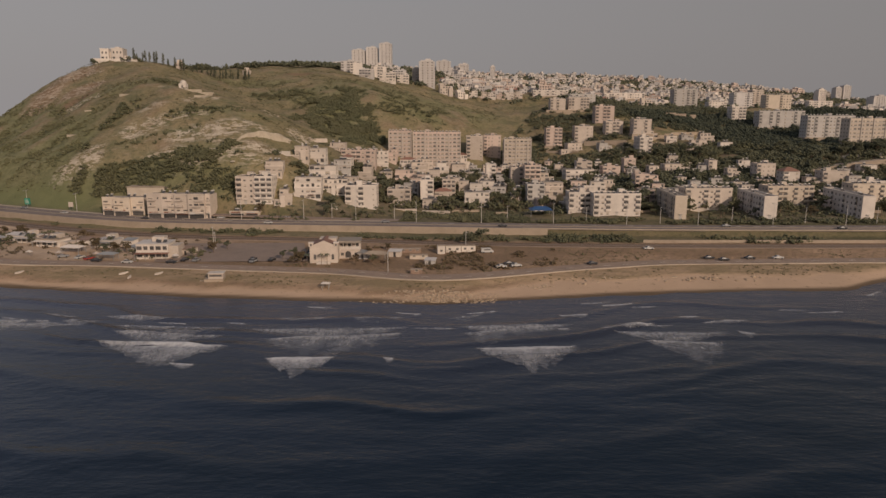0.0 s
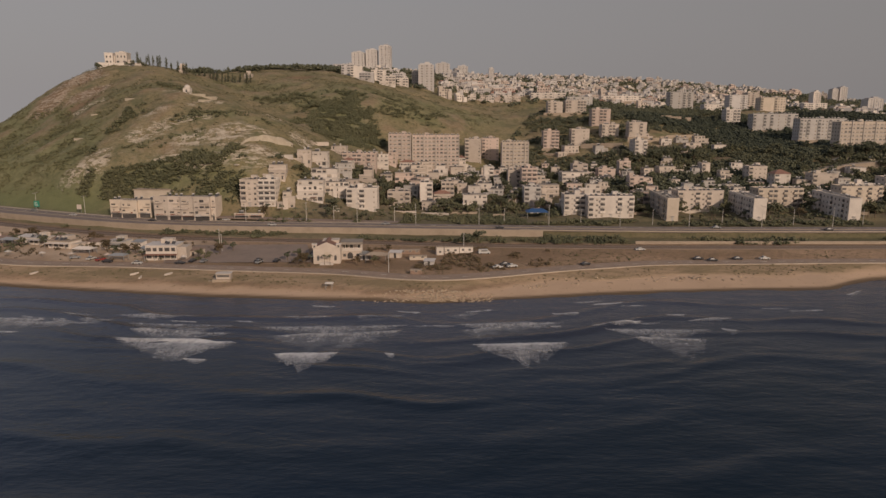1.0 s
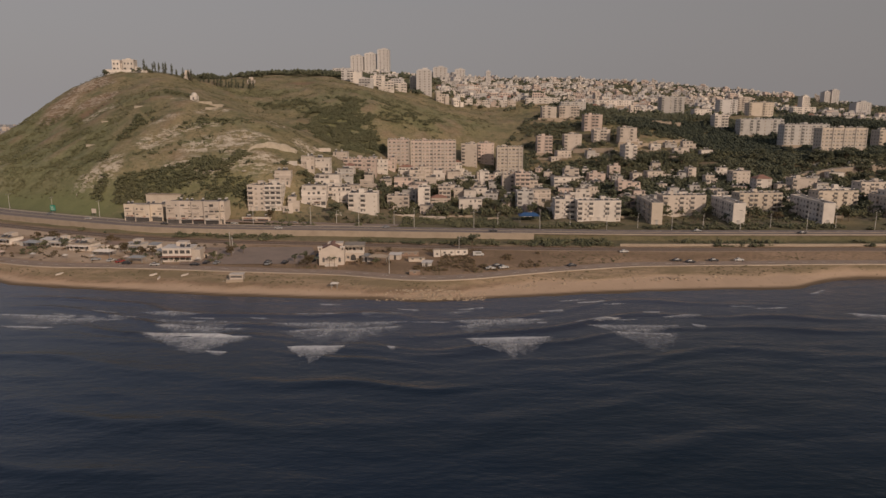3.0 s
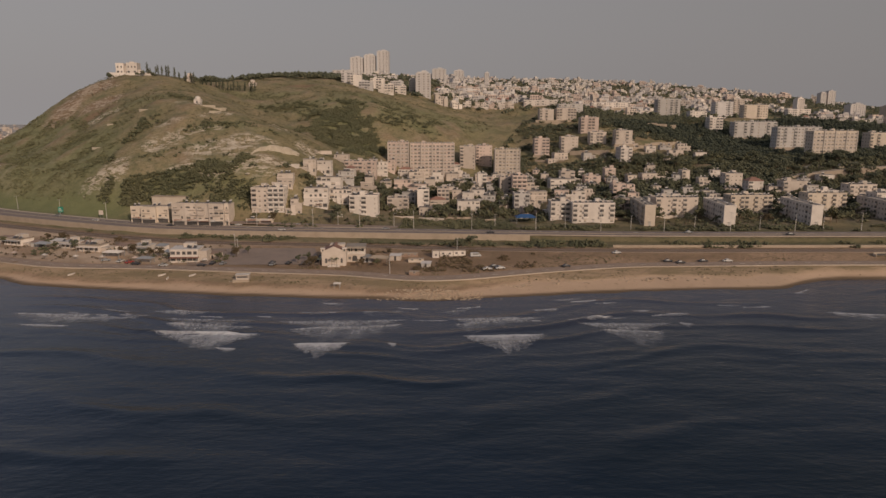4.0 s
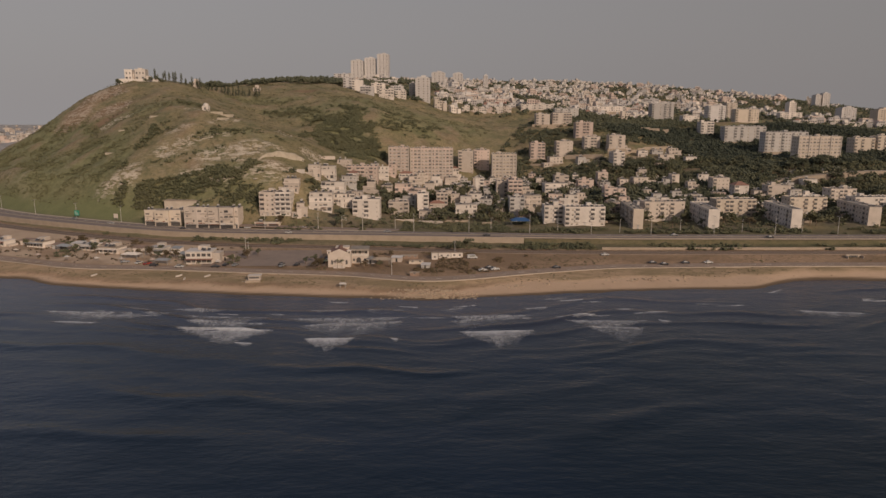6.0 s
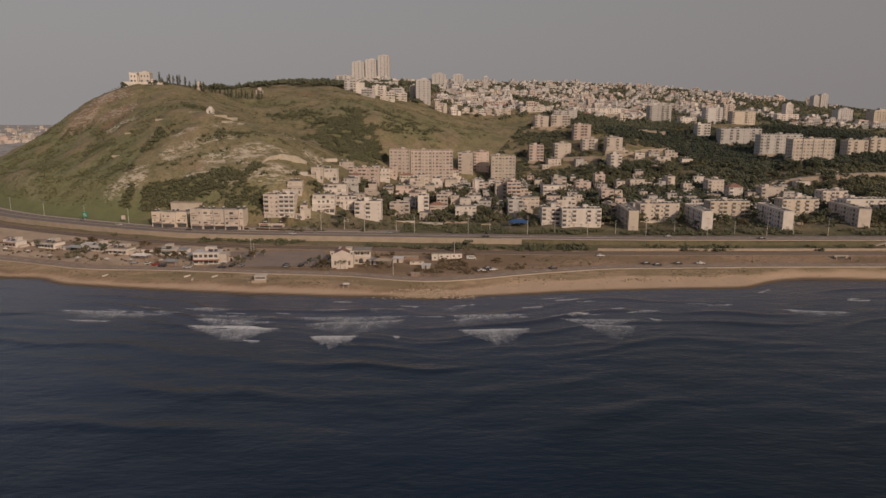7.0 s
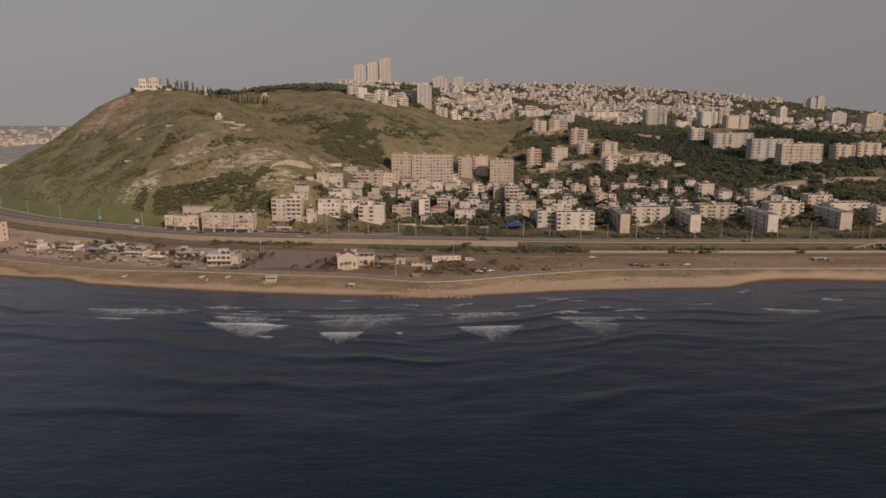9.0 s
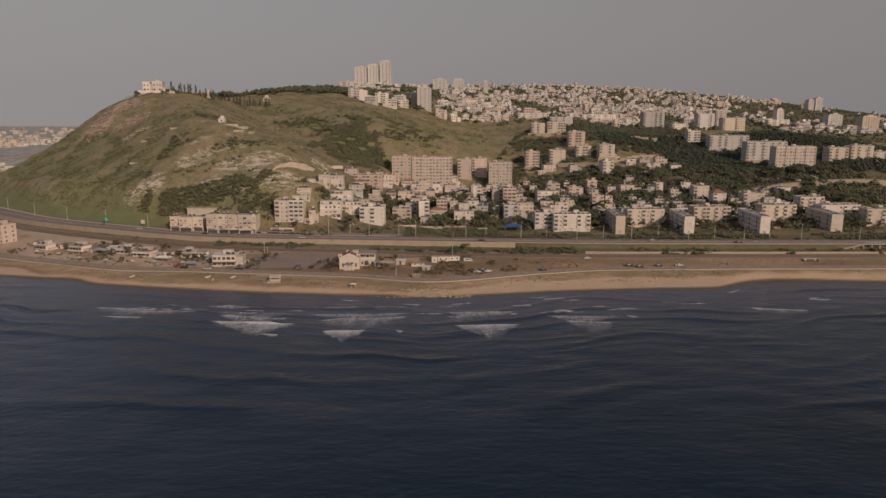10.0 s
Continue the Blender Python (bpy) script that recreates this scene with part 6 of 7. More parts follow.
def beach_restaurant(x, y, turn, w, d, storeys, label, awning, seed):
    """Boxes of unlike height with a shaded terrace, awning and roof clutter."""
    rr = random.Random(seed)
    thing = at_ground("beach_restaurant", x, y, turn, label, "restaurant", "buildings by the beach")
    high = storeys * 3.1
    part("wall", Shape().box(-w / 2, w / 2 * 0.55, -d / 2, d / 2, -1.5, high), WHITE, thing)
    part("side_wing", Shape().box(w / 2 * 0.55 + 0.01, w / 2, -d / 2 + 1, d / 2 - 0.5, -1.5, high - rr.uniform(0.6, 2.4)), CREAM, thing)
    part("roof", Shape().box(-w / 2 - 0.2, w / 2 * 0.55 + 0.2, -d / 2 - 0.3, d / 2 + 0.2, high + 0.002, high + 0.3), rr.choice((PALE, CREAM, WALL_STONE)), thing)
    part("roof_room", Shape().box(-w * 0.2, w * 0.1, 0, d / 2 - 0.5, high + 0.302, high + 2.2), CREAM, thing)
    part("awning", Shape().box(-w / 2, w / 2 * 0.6, -d / 2 - 2.6, -d / 2 - 0.002, 2.5, 2.68), awning, thing)
    for i in range(4):
        px = -w / 2 + 0.3 + i * (w * 0.78 - 0.6) / 3
        part("post", Shape().box(px - 0.08, px + 0.08, -d / 2 - 2.5, -d / 2 - 2.34, -0.6, 2.498), METAL, thing)
    for s in range(storeys):
        for b in range(max(2, int(w / 3.2))):
            part("window", window_mesh(rr.choice((1.6, 2.1)), 1.5, 0), None, thing, "", pose(-w / 2 + (b + 0.5) * w * 0.77 / max(2, int(w / 3.2)), -d / 2, s * 3.1 + 0.7))
    for _ in range(3):
        part("water_heater", heater_mesh(), None, thing, "white tank over a dark collector", pose(rr.uniform(-w / 2 + 1, w / 4), rr.uniform(-d / 2 + 1.5, -0.5), high + 0.3))
    return thing


beach_restaurant(-119, 277, 2, 17, 9, 2, "white two-storey restaurant with a red awning behind the beach", RED_TILE, 1)
beach_restaurant(-150, 298, -8, 12, 8, 1, "white low restaurant with a shaded terrace", METAL, 2)
beach_restaurant(-176, 300, -12, 15, 8, 1, "cream low beach cafe with a flat roof", WHITE, 3)
beach_restaurant(-192, 308, -14, 11, 7, 1, "white beach cafe with a small roof room", GREY, 4)
beach_restaurant(-226, 318, -20, 16, 8, 1, "cream low beach building with a tin awning", METAL, 5)
beach_restaurant(-250, 322, -22, 12, 7, 1, "white low beach building with a red awning", RED_TILE, 6)
slab(-296, 348, -24, 18, 10, 4, PINK)


def shelter(x, y, turn, w, d, high, roof, label, name="open_shelter", category="shelter"):
    thing = at_ground(name, x, y, turn, label, category)
    for px in (-w / 2 + 0.15, w / 2 - 0.15):
        for py in (-d / 2 + 0.15, d / 2 - 0.15):
            part("post", Shape().box(px - 0.08, px + 0.08, py - 0.08, py + 0.08, -0.5, high), METAL, thing)
    a, b = w / 2 + 0.3, d / 2 + 0.3
    top = Shape()
    peak = high + min(w, d) * 0.2
    for f in (((-a, -b, high), (a, -b, high), (a * 0.5, 0, peak), (-a * 0.5, 0, peak)), ((a, b, high), (-a, b, high), (-a * 0.5, 0, peak), (a * 0.5, 0, peak)), ((a, -b, high), (a, b, high), (a * 0.5, 0, peak)), ((-a, b, high), (-a, -b, high), (-a * 0.5, 0, peak)), ((-a, b, high - 0.05), (a, b, high - 0.05), (a, -b, high - 0.05), (-a, -b, high - 0.05))):
        top.face(*f)
    part("canopy", top, roof, thing)
    return thing


shelter(55, 374, 0, 12, 9, 3.6, BLUE_CLOTH, "blue tarpaulin canopy beside the flats")
shelter(-27.5, 268, -6, 9, 5, 3.2, WALL_STONE, "pale roofed shelter beside the shore road")
shelter(-160, 284, -10, 9, 5, 2.8, WHITE, "white roofed terrace by the beach road")
shelter(-139, 272, -6, 7, 4, 2.6, METAL, "grey tin shelter beside parked cars")
shelter(-207, 306, -16, 8, 5, 2.8, METAL, "grey tin terrace roof by the beach")
shelter(-42, 233, 0, 2.6, 2.4, 2.0, WHITE, "small white sun tent on the sand", "beach_tent", "tent")


def container(x, y, turn, w, high, wall, label, name="site_container"):
    thing = at_ground(name, x, y, turn, label, "container", sink=0.1)
    part("body", Shape().box(-w / 2, w / 2, -1.3, 1.3, 0.15, high), wall, thing)
    part("roof_edge", Shape().box(-w / 2 - 0.08, w / 2 + 0.08, -1.38, 1.38, high + 0.002, high + 0.14), WALL_STONE, thing)
    for i in range(max(1, int(w / 3))):
        part("window", window_mesh(1.0, 0.8, 0), None, thing, "", pose(-w / 2 + (i + 0.5) * w / max(1, int(w / 3)), -1.3, 1.2))
    for px in (-w / 2 + 0.4, w / 2 - 0.6):
        part("block", Shape().box(px, px + 0.25, -1.1, 1.1, -0.3, 0.148), KERB, thing)


container(4.5, 283, 3, 6.5, 2.9, WHITE, "white site container on bare ground")
container(11, 284, 3, 6, 2.7, WHITE, "white caravan on bare ground", "caravan")
container(-0.8, 280, 8, 3.2, 3.6, WHITE, "tall white booth beside the caravans", "booth")
container(-10, 271, 2, 7.4, 1.7, SANDY, "low pale container on brown earth")
container(-10, 247.5, 0, 4.4, 1.7, TIN, "small brown cabin beside the shore road", "cabin")
container(-14, 282, 4, 9, 1.8, TIN, "low rusty shed beside the railway", "shed")


for x, y, w, d, high, wall in ((-109, 281, 6, 5, 2.6, CREAM), (-132, 286, 7, 4, 2.4, GREY), (-141, 297, 5, 4, 3.0, WHITE), (-163, 301, 6, 5, 2.5, WHITE), (-184, 309, 7, 5, 2.6, CREAM), (-203, 313, 6, 5, 2.8, WHITE), (-214, 312, 5, 4, 2.4, GREY), (-238, 324, 7, 5, 2.6, CREAM), (-262, 334, 6, 4, 2.5, WHITE), (-33, 273, 4, 4, 2.5, GREY), (-20, 276, 5, 3, 2.2, CREAM), (-5, 262, 4, 3, 1.8, GREY)):
    thing = at_ground("lean_to", x, y, -10, f"{SHADES[wall]} low lean-to shed with a sloping tin roof", "shed", "sheds behind the beach")
    part("wall", Shape().box(-w / 2, w / 2, -d / 2, d / 2, -0.8, high), wall, thing)
    roof = Shape()
    a, b = w / 2 + 0.4, d / 2 + 0.5
    roof.face((-a, -b, high + 0.02), (a, -b, high + 0.02), (a, b, high + 0.6), (-a, b, high + 0.6)).face((-a, b, high + 0.5), (a, b, high + 0.5), (a, -b, high + 0.01), (-a, -b, high + 0.01))
    part("roof", roof, (METAL, TIN, PALE)[int(abs(x)) % 3], thing, "sloping tin roof")
    part("door", Shape().box(-0.5, 0.5, -d / 2 - 0.05, -d / 2 + 0.02, -0.1, 2.0), GLASS_AND_SHADE, thing)
for i in range(11):
    x = -245 + i * 17 + rk.uniform(-3, 3)
    if -100 < x < -50:
        continue
    y = float(road_y(x)) + rk.uniform(7, 13)
    thing = at_ground("sunshade", x, y, rk.uniform(0, 90), "faded cloth sunshade on a pole by the beach road", "sunshade", "sunshades by the beach")
    part("pole", Shape().tube(0, 0, -0.3, 2.3, 0.04, 0.04, 6), METAL, thing)
    part("cloth", Shape().tube(0, 0, 2.0, 2.7, 1.5, 0.05, 8), (WHITE, CREAM, PINK, GREY)[i % 4], thing)


def lifeguard_hut():
    thing = at_ground("beach_hut", -85, 243, 4, "pale concrete beach hut with a flat roof on the sand", "hut", sink=0.2)
    part("base", Shape().box(-3.6, 3.4, -2.2, 2.2, -1.5, 0.9), WALL_STONE, thing)
    part("cabin", Shape().box(-2.2, 3.2, -1.4, 2.0, 0.902, 2.9), CREAM, thing)
    part("roof", Shape().box(-2.5, 3.5, -1.8, 2.3, 2.902, 3.1), WHITE, thing)
    part("window_band", Shape().box(-1.8, 2.8, -1.44, -1.3, 1.7, 2.5), GLASS_AND_SHADE, thing)
    part("ramp", Shape().box(-5.4, -3.602, -1, 1, -1.2, 0.1), WALL_STONE, thing)


lifeguard_hut()
stones("shore_boulders", np.concatenate((rk.normal(-1, 10, 520), rk.normal(60, 10, 30), rk.normal(98, 12, 36), rk.normal(36, 5, 20))),
       np.concatenate((rk.uniform(220.5, 229.5, 520), rk.uniform(240, 247, 30), rk.uniform(245, 250, 36), rk.uniform(234, 238, 20))),
       np.concatenate((rk.uniform(0.2, 0.62, 520), rk.uniform(0.3, 1.0, 86))), 0.7, BOULDER, "brown boulders along the point of the beach", 0.2, 9)
for x, y, turn in ((-165, 254, 72), (-123, 251, 62), (-119, 247, 100), (-109, 250, 64)):
    thing = at_ground("rowing_boat", x, y, turn, "weathered pale upturned boat lying on the sand", "boat", "boats on the beach")
    hull = Shape()
    for i in range(7):
        t = i / 6
        half = 0.55 * math.sin(math.pi * (0.12 + 0.76 * t)) ** 0.8
        hull.points += [(-2 + 4 * t, -half, 0), (-2 + 4 * t, -half * 0.6, 0.5), (-2 + 4 * t, 0, 0.65), (-2 + 4 * t, half * 0.6, 0.5), (-2 + 4 * t, half, 0)]
    for i in range(6):
        for j in range(4):
            hull.faces.append((i * 5 + j, i * 5 + 5 + j, i * 5 + 6 + j, i * 5 + 1 + j))
    hull.faces += [(0, 1, 2, 3, 4), (34, 33, 32, 31, 30)]
    part("hull", hull, CREAM, thing)
    part("keel", Shape().box(-1.9, 1.9, -0.04, 0.04, 0.6, 0.72), GREY, thing)


# ---- vehicles ----
def car_kind(paint, label, long=4.3, high=1.45, van=False):
    thing = tagged(new("van" if van else "car"), label, "van" if van else "car", "parked and waiting vehicles")
    h, w = long / 2, 0.86
    body = Shape()
    line = [(-h, 0.35), (-h, 0.85), (-h * 0.55, 0.92), (h * 0.5, 0.95), (h, 0.75), (h, 0.35)] if not van else [(-h, 0.35), (-h, high), (h * 0.55, high), (h * 0.8, 1.1), (h, 0.95), (h, 0.35)]
    n = len(line)
    body.points = [(x, -w, z) for x, z in line] + [(x, w, z) for x, z in line]
    body.faces = [(i, n + i, n + (i + 1) % n, (i + 1) % n) for i in range(n)] + [tuple(reversed(range(n)))[::-1], tuple(range(2 * n - 1, n - 1, -1))]
    part("body", body, paint, thing)
    if van:
        part("side_glass", Shape().box(-h * 0.6, h * 0.5, -w - 0.02, w + 0.02, high * 0.6, high * 0.85), GLASS_AND_SHADE, thing)
    else:
        cabin = Shape()
        low, top = [(-h * 0.62, 0.92), (h * 0.42, 0.95)], [(-h * 0.38, high - 0.06), (h * 0.12, high - 0.06)]
        cabin.points = [(low[0][0], -w * 0.95, 0.9), (low[1][0], -w * 0.95, 0.93), (top[1][0], -w * 0.78, top[1][1]), (top[0][0], -w * 0.78, top[0][1]),
                        (low[0][0], w * 0.95, 0.9), (low[1][0], w * 0.95, 0.93), (top[1][0], w * 0.78, top[1][1]), (top[0][0], w * 0.78, top[0][1])]
        cabin.faces = [(0, 1, 2, 3), (7, 6, 5, 4), (1, 5, 6, 2), (4, 0, 3, 7), (3, 2, 6, 7)]
        part("cabin_glass", cabin, GLASS_AND_SHADE, thing)
        part("roof", Shape().box(top[0][0] - 0.05, top[1][0] + 0.05, -w * 0.8, w * 0.8, high - 0.058, high), paint, thing)
    for y in (-w * 0.7, w * 0.7):
        part("headlight", Shape().box(h - 0.02, h + 0.03, y - 0.18, y + 0.18, 0.58, 0.74), TANK, thing, "clear headlight")
    for x in (-h * 0.62, h * 0.62):
        for y in (-w + 0.05, w - 0.05):
            wheel = Shape()
            for side in (-0.11, 0.11):
                wheel.points += [(x + 0.32 * math.cos(math.tau * i / 10), y + side, 0.32 + 0.32 * math.sin(math.tau * i / 10)) for i in range(10)]
            wheel.faces = [(i, (i + 1) % 10, 10 + (i + 1) % 10, 10 + i) for i in range(10)] + [tuple(reversed(range(10))), tuple(range(10, 20))]
            part("wheel", wheel, RUBBER, thing)
    return thing


CARS = [car_kind(CAR_WHITE, "small white car standing on asphalt"), car_kind(CAR_DARK, "dark car standing on asphalt"), car_kind(CAR_GREY, "silver car standing on asphalt"),
        car_kind(CAR_RED, "red car standing on asphalt"), car_kind(CAR_WHITE, "white van standing on asphalt", 5.2, 2.1, True)]
for kind, x, y, turn, lift in ((1, -78, 269, 80, 0.24), (2, -77, 266, 75, 0.24), (1, -70, 268, 80, 0.24), (0, 23, 256, 12, 0.2), (0, 29, 258, 15, 0.2), (1, 26.5, 261, 10, 0.2), (4, 19, 281, 5, 0.1), (1, 60, 262.5, 20, 0.2), (0, 90, 287, 3, 0.1),
                               (1, 111, 273, 3, 0.2), (1, 116, 270, 3, 0.2), (0, 140, 273.5, 2, 0.2), (1, 128, 273, 2, 0.2), (0, -90, 341, -4, 0.24), (2, 142, 331, 0, 0.24), (1, 196, 324, 0, 0.24), (1, -142, 268, -5, 0.2),
                               (0, -128, 265, -6, 0.2), (1, -110, 265, -5, 0.2), (3, -147, 272, 60, 0.1), (0, -152, 274, 70, 0.1), (2, -101, 268, 80, 0.24), (1, -106, 268.5, 80, 0.24), (1, -58, 271, 80, 0.24), (0, -56, 276, 80, 0.24), (1, -57, 282, 85, 0.24), (2, -160, 276, 20, 0.1), (0, -215, 377, -22, 0.24), (1, -160, 356, -14, 0.24),
                               (2, -250, 397, -25, 0.24), (2, -30, 344, -3, 0.24), (1, 30, 331, -4, 0.24), (0, -120, 359, -5, 0.1), (1, -126, 360, -5, 0.1), (2, -133, 361, -5, 0.1), (1, -142, 362, -5, 0.1), (0, -150, 364, -8, 0.1), (1, -100, 356, -4, 0.1), (0, -84, 357, -4, 0.1), (1, -76, 357, -4, 0.1)):
    copy_thing(CARS[kind], pose(x, y, float(land_height(x, y)) + lift, 0, 0, turn))
for k in CARS:
    for o in [*k.children, k]:
        bpy.data.objects.remove(o)


# ---- street lamps and signs ----
def lamp_kind(high, arms):
    thing = tagged(new("street_lamp"), "tall pale street lamp beside the road", "street lamp", "street lamps")
    part("pole", Shape().tube(0, 0, -0.5, high, 0.15, 0.09, 8), TANK, thing)
    for s in arms:
        arm = part("arm", Shape().box(min(0, s * 2.2), max(0, s * 2.2), -0.05, 0.05, high - 0.1, high + 0.02), METAL, thing)
        part("lamp_head", Shape().box(s * 2.2 - 0.45, s * 2.2 + 0.45, -0.18, 0.18, high - 0.22, high - 0.02), METAL, arm)
    return thing


TALL, SHORT = lamp_kind(11, (-1, 1)), lamp_kind(8, (1,))
for x in (-372, -330, -290, -250, -211, -176, -140, -108, -74, -46, -14, 20, 57, 94, 130, 168, 205, 243, 282, 320, 360):
    y = float(highway_y(x)) + 9.2
    copy_thing(TALL, pose(x, y, float(land_height(x, y)), 0, 0, 90))
for x in (-60, -26, 34, 75, 113, 150, 188, 225):
    y = float(highway_y(x)) + 16
    copy_thing(SHORT, pose(x, y, float(land_height(x, y)), 0, 0, 60))
for x, y in ((-21, 249.5), (-100, 289), (10, 288), (-105, 301)):
    copy_thing(SHORT, pose(x, y, float(land_height(x, y)), 0, 0, -80))
for k in (TALL, SHORT):
    for o in reversed([k, *k.children_recursive]):
        bpy.data.objects.remove(o)
for x, y, w, high, face, label in ((-249, 399, 3.4, 3.6, GREEN_SIGN, "green road sign with pale bars on two posts"), (-216, 386, 2.8, 2.8, CREAM, "white billboard on two posts")):
    sign = at_ground("road_sign", x, y, 0, label, "road sign")
    for px in (-w / 3, w / 3):
        part("post", Shape().tube(px, 0.15, -0.5, 3.6, 0.08, 0.08, 6), METAL, sign)
    panel = part("panel", Shape().box(-w / 2, w / 2, -0.06, 0.06, 3.6 - high * 0.3, 3.6 + high * 0.7), face, sign)
    if face is GREEN_SIGN:
        for i in range(3):
            part("bar", Shape().box(-w * 0.35, w * (0.3 - i * 0.1), -0.075, -0.062, 3.3 + i * 0.8, 3.6 + i * 0.8), PAINT, panel)


# ---- footbridge beside the highway ----
bridge = at_ground("footbridge", 260, 315.5, 0, "pale concrete footbridge with a ramp beside the highway", "footbridge")
ramp_shape = Shape()
ramp_shape.face((0, 0, 0.5), (13, 0, 3.6), (13, 2.4, 3.6), (0, 2.4, 0.5)).face((0, 2.4, 0.1), (13, 2.4, 3.1), (13, 0, 3.1), (0, 0, 0.1))
ramp_shape.face((0, 0, 0.1), (13, 0, 3.1), (13, 0, 3.6), (0, 0, 0.5)).face((13, 2.4, 3.1), (0, 2.4, 0.1), (0, 2.4, 0.5), (13, 2.4, 3.6))
part("ramp", ramp_shape, KERB, bridge)
part("deck", Shape().box(13.01, 52, 0, 2.4, 3.1, 3.6), KERB, bridge)
for py in (0.05, 2.3):
    part("railing", Shape().box(13.01, 52, py, py + 0.06, 4.5, 4.6), METAL, bridge)
    for i in range(14):
        part("rail_post", Shape().box(13.2 + i * 2.95, 13.3 + i * 2.95, py, py + 0.06, 3.602, 4.498), METAL, bridge)
for px in (0.4, 6.5, 12.6, 18, 23, 30, 38, 46, 51.6):
    part("pillar", Shape().box(px - 0.3, px + 0.3, 0.8, 1.6, -1.5, min(3.09, 0.05 + px * 0.23)), KERB, bridge)
culvert = at_ground("culvert", 221, 284, 2, "pale concrete culvert mouth beside the shore road", "culvert")
part("head_wall", Shape().box(-4, 4, 0, 0.6, -0.5, 1.5), KERB, culvert)
for px in (-4.3, 4.0):
    part("wing_wall", Shape().box(px, px + 0.3, -2.5, -0.01, -0.5, 1.0), KERB, culvert)
# dark sheet on the head wall for the darkness inside the culvert
part("opening", Shape().box(-2.4, 2.4, -0.03, 0.02, -0.3, 1.0), GLASS_AND_SHADE, culvert)


# ---- garden walls between the houses ----
wr = random.Random(61)
walls = 0
while walls < 48:
    x, y = wr.uniform(-100, 290), wr.uniform(372, 540)
    if y < 470 + 0.3 * (x + 100) and clear(x, y, 2.5):
        walls += 1
        long = wr.uniform(7, 17)
        thing = at_ground("garden_wall", x, y, wr.uniform(-14, 14), "pale low garden wall holding a terrace", "wall", "garden walls")
        part("wall", Shape().box(-long / 2, long / 2, -0.2, 0.2, -1.5, wr.uniform(1.0, 2.0)), wr.choice((WALL_STONE, CREAM, WHITE)), thing)


# ---- breaking waves ----
def foam_material():
    m, n, l = nodes_of("sea_foam")
    p = n["Principled BSDF"]
    l.new(blend(n, l, ramp(n, l, grain(n, l, 1.2, 3), 0.4, 0.7), (0.46, 0.455, 0.46), (0.31, 0.315, 0.335)), p.inputs["Base Color"])
    p.inputs["Roughness"].default_value = 0.8
    thick = n.new("ShaderNodeAttribute")
    thick.attribute_name = "thick"
    hole = n.new("ShaderNodeMath")
    hole.operation = "ADD"
    streak = blend(n, l, 0.5, grain(n, l, 0.9, 6, 0.8, (1.3, 0.5, 1)), grain(n, l, 5, 4, 0.7))
    l.new(streak, hole.inputs[0])
    l.new(thick.outputs["Fac"], hole.inputs[1])
    l.new(ramp(n, l, hole.outputs[0], 0.56, 1.12), p.inputs["Alpha"])
    return m


FOAM = foam_material()


def water_height(x, y):
    near = np.clip(shore_y(x) - y, 0, 400)
    return swell_of(x, near)


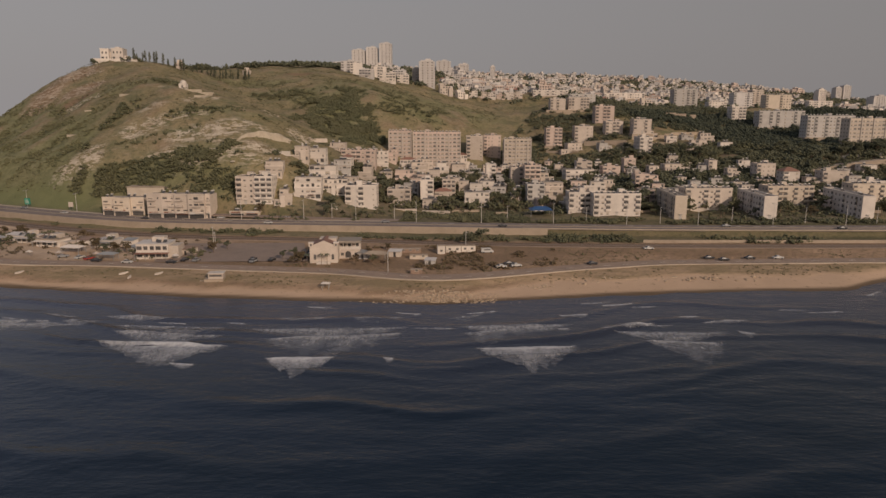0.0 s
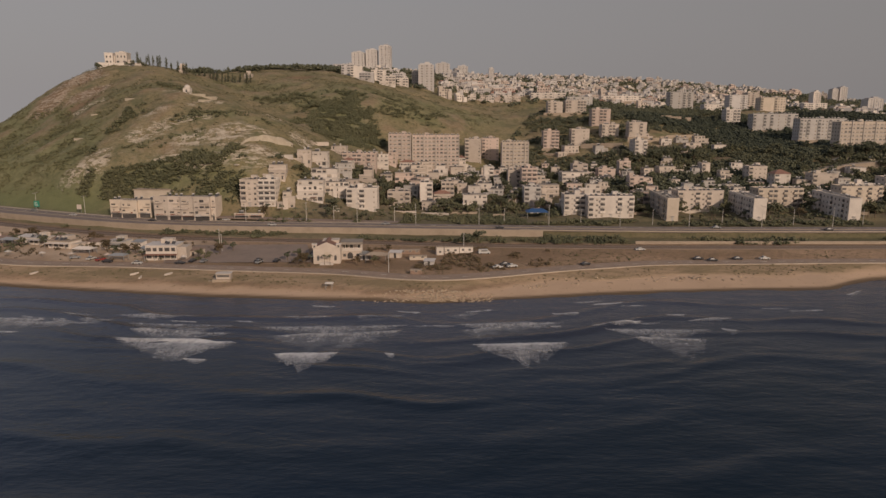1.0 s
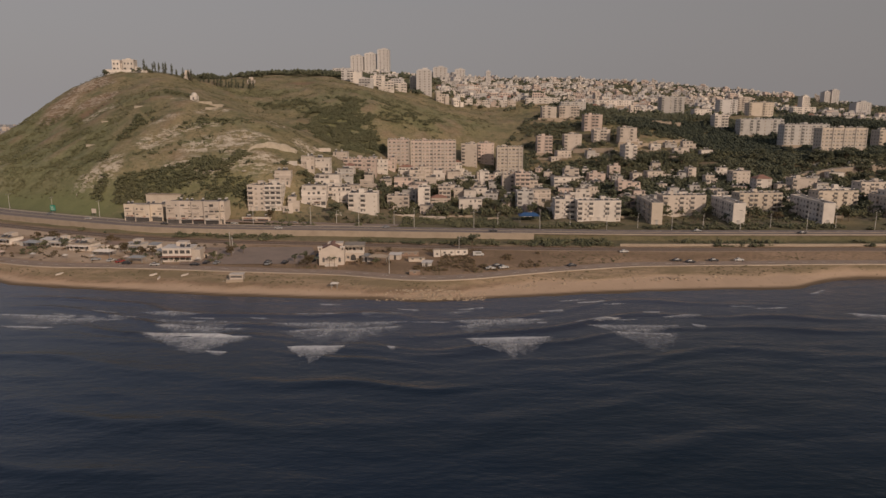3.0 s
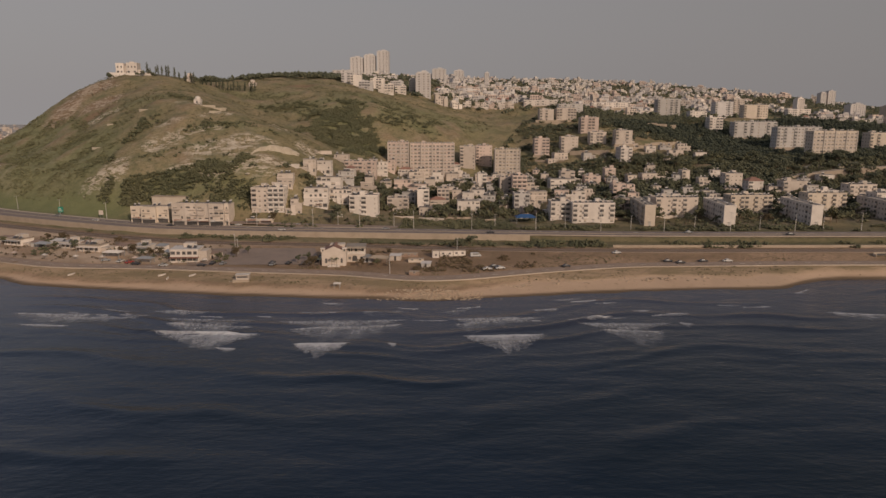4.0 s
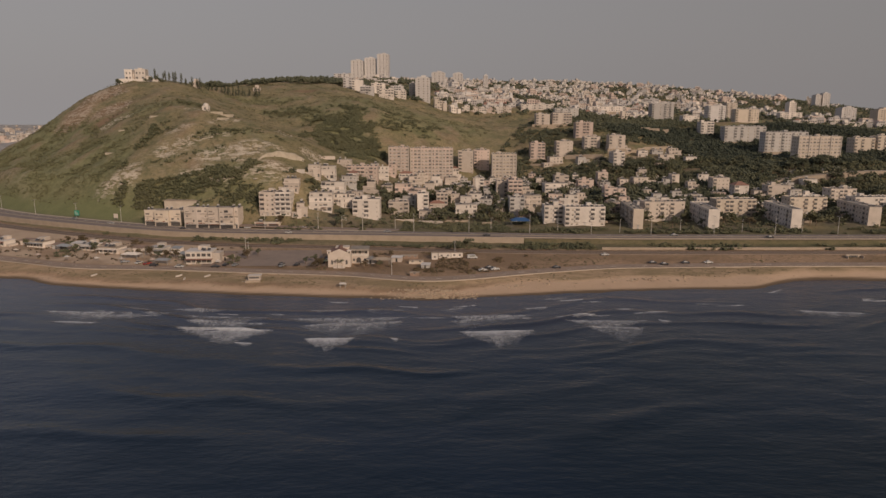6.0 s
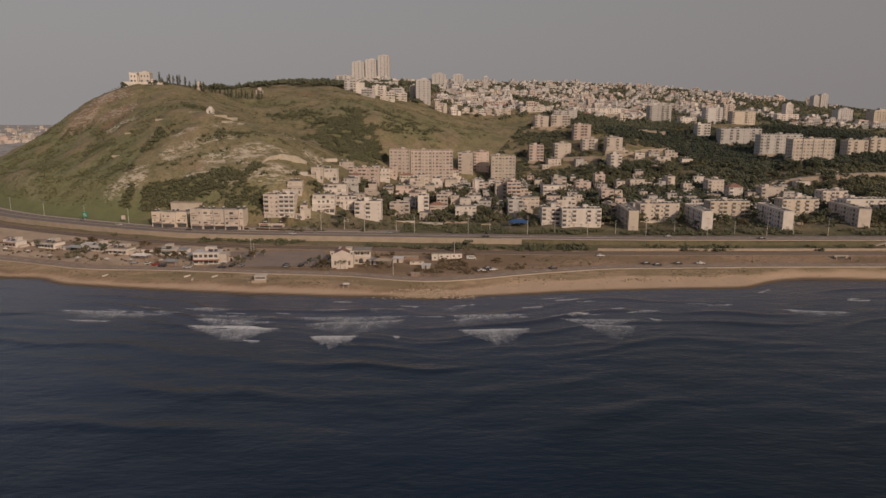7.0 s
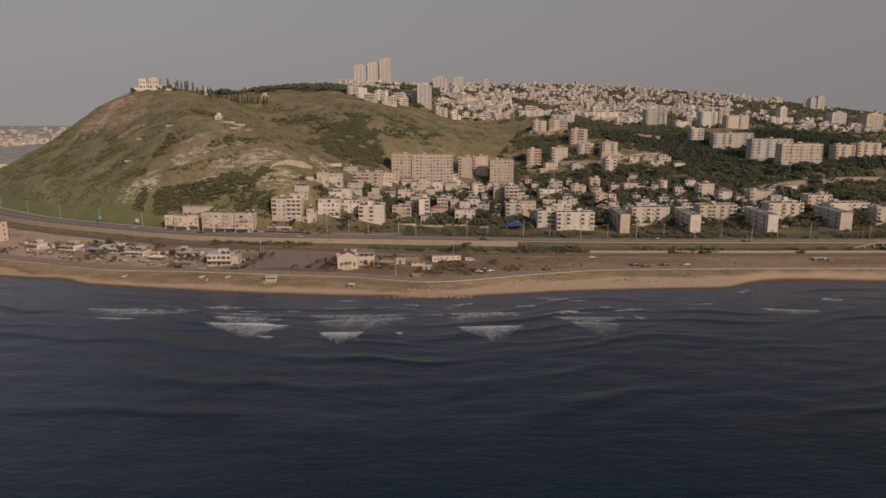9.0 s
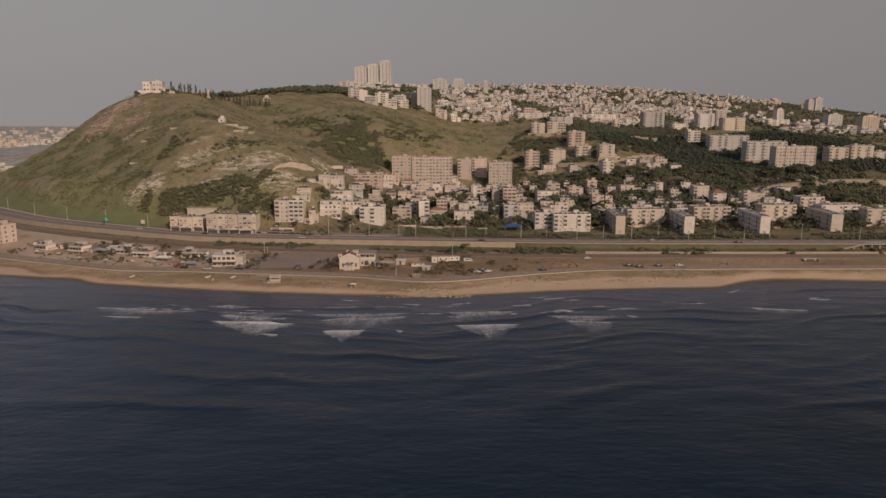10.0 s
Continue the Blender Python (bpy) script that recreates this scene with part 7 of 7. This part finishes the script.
def foam(x0, y0, x1, y1, at, deep, thick, crest=1.0):
    """A sheet of foam behind a breaking crest from (x0, y0) to (x1, y1); its tail trails deep metres out to sea, longest at that share of the crest."""
    cols, rows = max(8, int(abs(x1 - x0) * 2)), max(6, int(deep * 2))
    u, v = np.meshgrid(np.linspace(0, 1, cols), np.linspace(0, 1, rows))
    wob = np.array([noise.noise((a * abs(x1 - x0) / 6, y0, 1)) + 0.7 * noise.noise((a * abs(x1 - x0) / 2, y0, 4)) for a in np.linspace(0, 1, cols)])
    reach = deep * np.minimum(u / max(at, 0.05), (1 - u) / max(1 - at, 0.05)) ** 0.7 * (1 + 0.5 * wob[None, :]) + 0.3
    x = x0 + (x1 - x0) * u + 0.6 * v
    y = y0 + (y1 - y0) * u - reach * v + 0.5 * wob[None, :]
    z = water_height(x, y) + 0.10 + 0.15 * crest * (v < 0.12)
    me = grid_mesh("foam", x[::-1], y[::-1], z[::-1], FOAM)
    body = thick * (0.46 - 0.32 * v - 0.3 * (1 - crest) * (1 - np.minimum(1, v * 5))) * np.minimum(1, 6 * np.minimum(u, 1 - u) + 0.35) + 0.10 * (v < 0.1) * thick * crest
    me.attributes.new("thick", "FLOAT", "POINT").data.foreach_set("value", body[::-1].astype(np.float32).ravel())
    return tagged(new("foam", me), "white foam of a breaking wave on dark water", "foam", "breaking waves", "stuff")



def swash():
    """Thin broken lines of foam close to the beach."""
    sr = random.Random(12)
    for _ in range(26):
        x, off, long = sr.uniform(-190, 190), sr.uniform(5, 38), sr.uniform(5, 18)
        y = float(shore_y(x)) - off
        foam(x, y, x + long, float(shore_y(x + long)) - off + sr.uniform(-1, 1), sr.uniform(0.3, 0.7), sr.uniform(1.0, 3.0), sr.uniform(0.35, 0.7))


# ---- surf ----
foam(-99, 182, -60, 177, 0.62, 15.6, 1.00)
foam(-101, 196, -66, 193, 0.66, 12.0, 0.40)
foam(-47, 167, -29, 168, 0.53, 12.3, 1.00)
foam(-53, 183, -12, 188, 0.58, 17.8, 0.55)
foam(-16, 167, -13, 167, 0.56, 3.5, 0.90)
foam(-71, 164, -64, 163, 0.65, 3.2, 0.80)
foam(-119, 200, -107, 200, 0.73, 5.2, 0.50)
foam(9, 175, 37, 177, 0.46, 17.2, 0.85)
foam(6, 188, 20, 192, 0.36, 14.5, 0.45)
foam(57, 181, 79, 180, 0.55, 16.7, 0.50)
foam(87, 190, 92, 188, 0.27, 5.8, 0.60)
foam(147, 202, 175, 198, 0.35, 8.4, 0.60)
foam(-160, 203, -128, 200, 0.65, 12.4, 0.60)
foam(-150, 189, -130, 187, 0.67, 3.8, 0.70)
foam(34, 192, 38, 192, 0.42, 2.5, 0.60)
foam(-29, 202, -12, 204, 0.53, 6.1, 0.30)
foam(2, 203, 13, 207, 0.39, 4.6, 0.35)
for x0, y0, x1, y1, deep in ((-98, 190, -64, 186, 9), (-58, 192, -10, 194, 10), (4, 194, 40, 197, 9), (-150, 200, -112, 197, 8), (50, 190, 84, 189, 10), (-110, 206, -80, 204, 5)):
    foam(x0, y0, x1, y1, 0.5, deep, 0.72, 0.2)
swash()
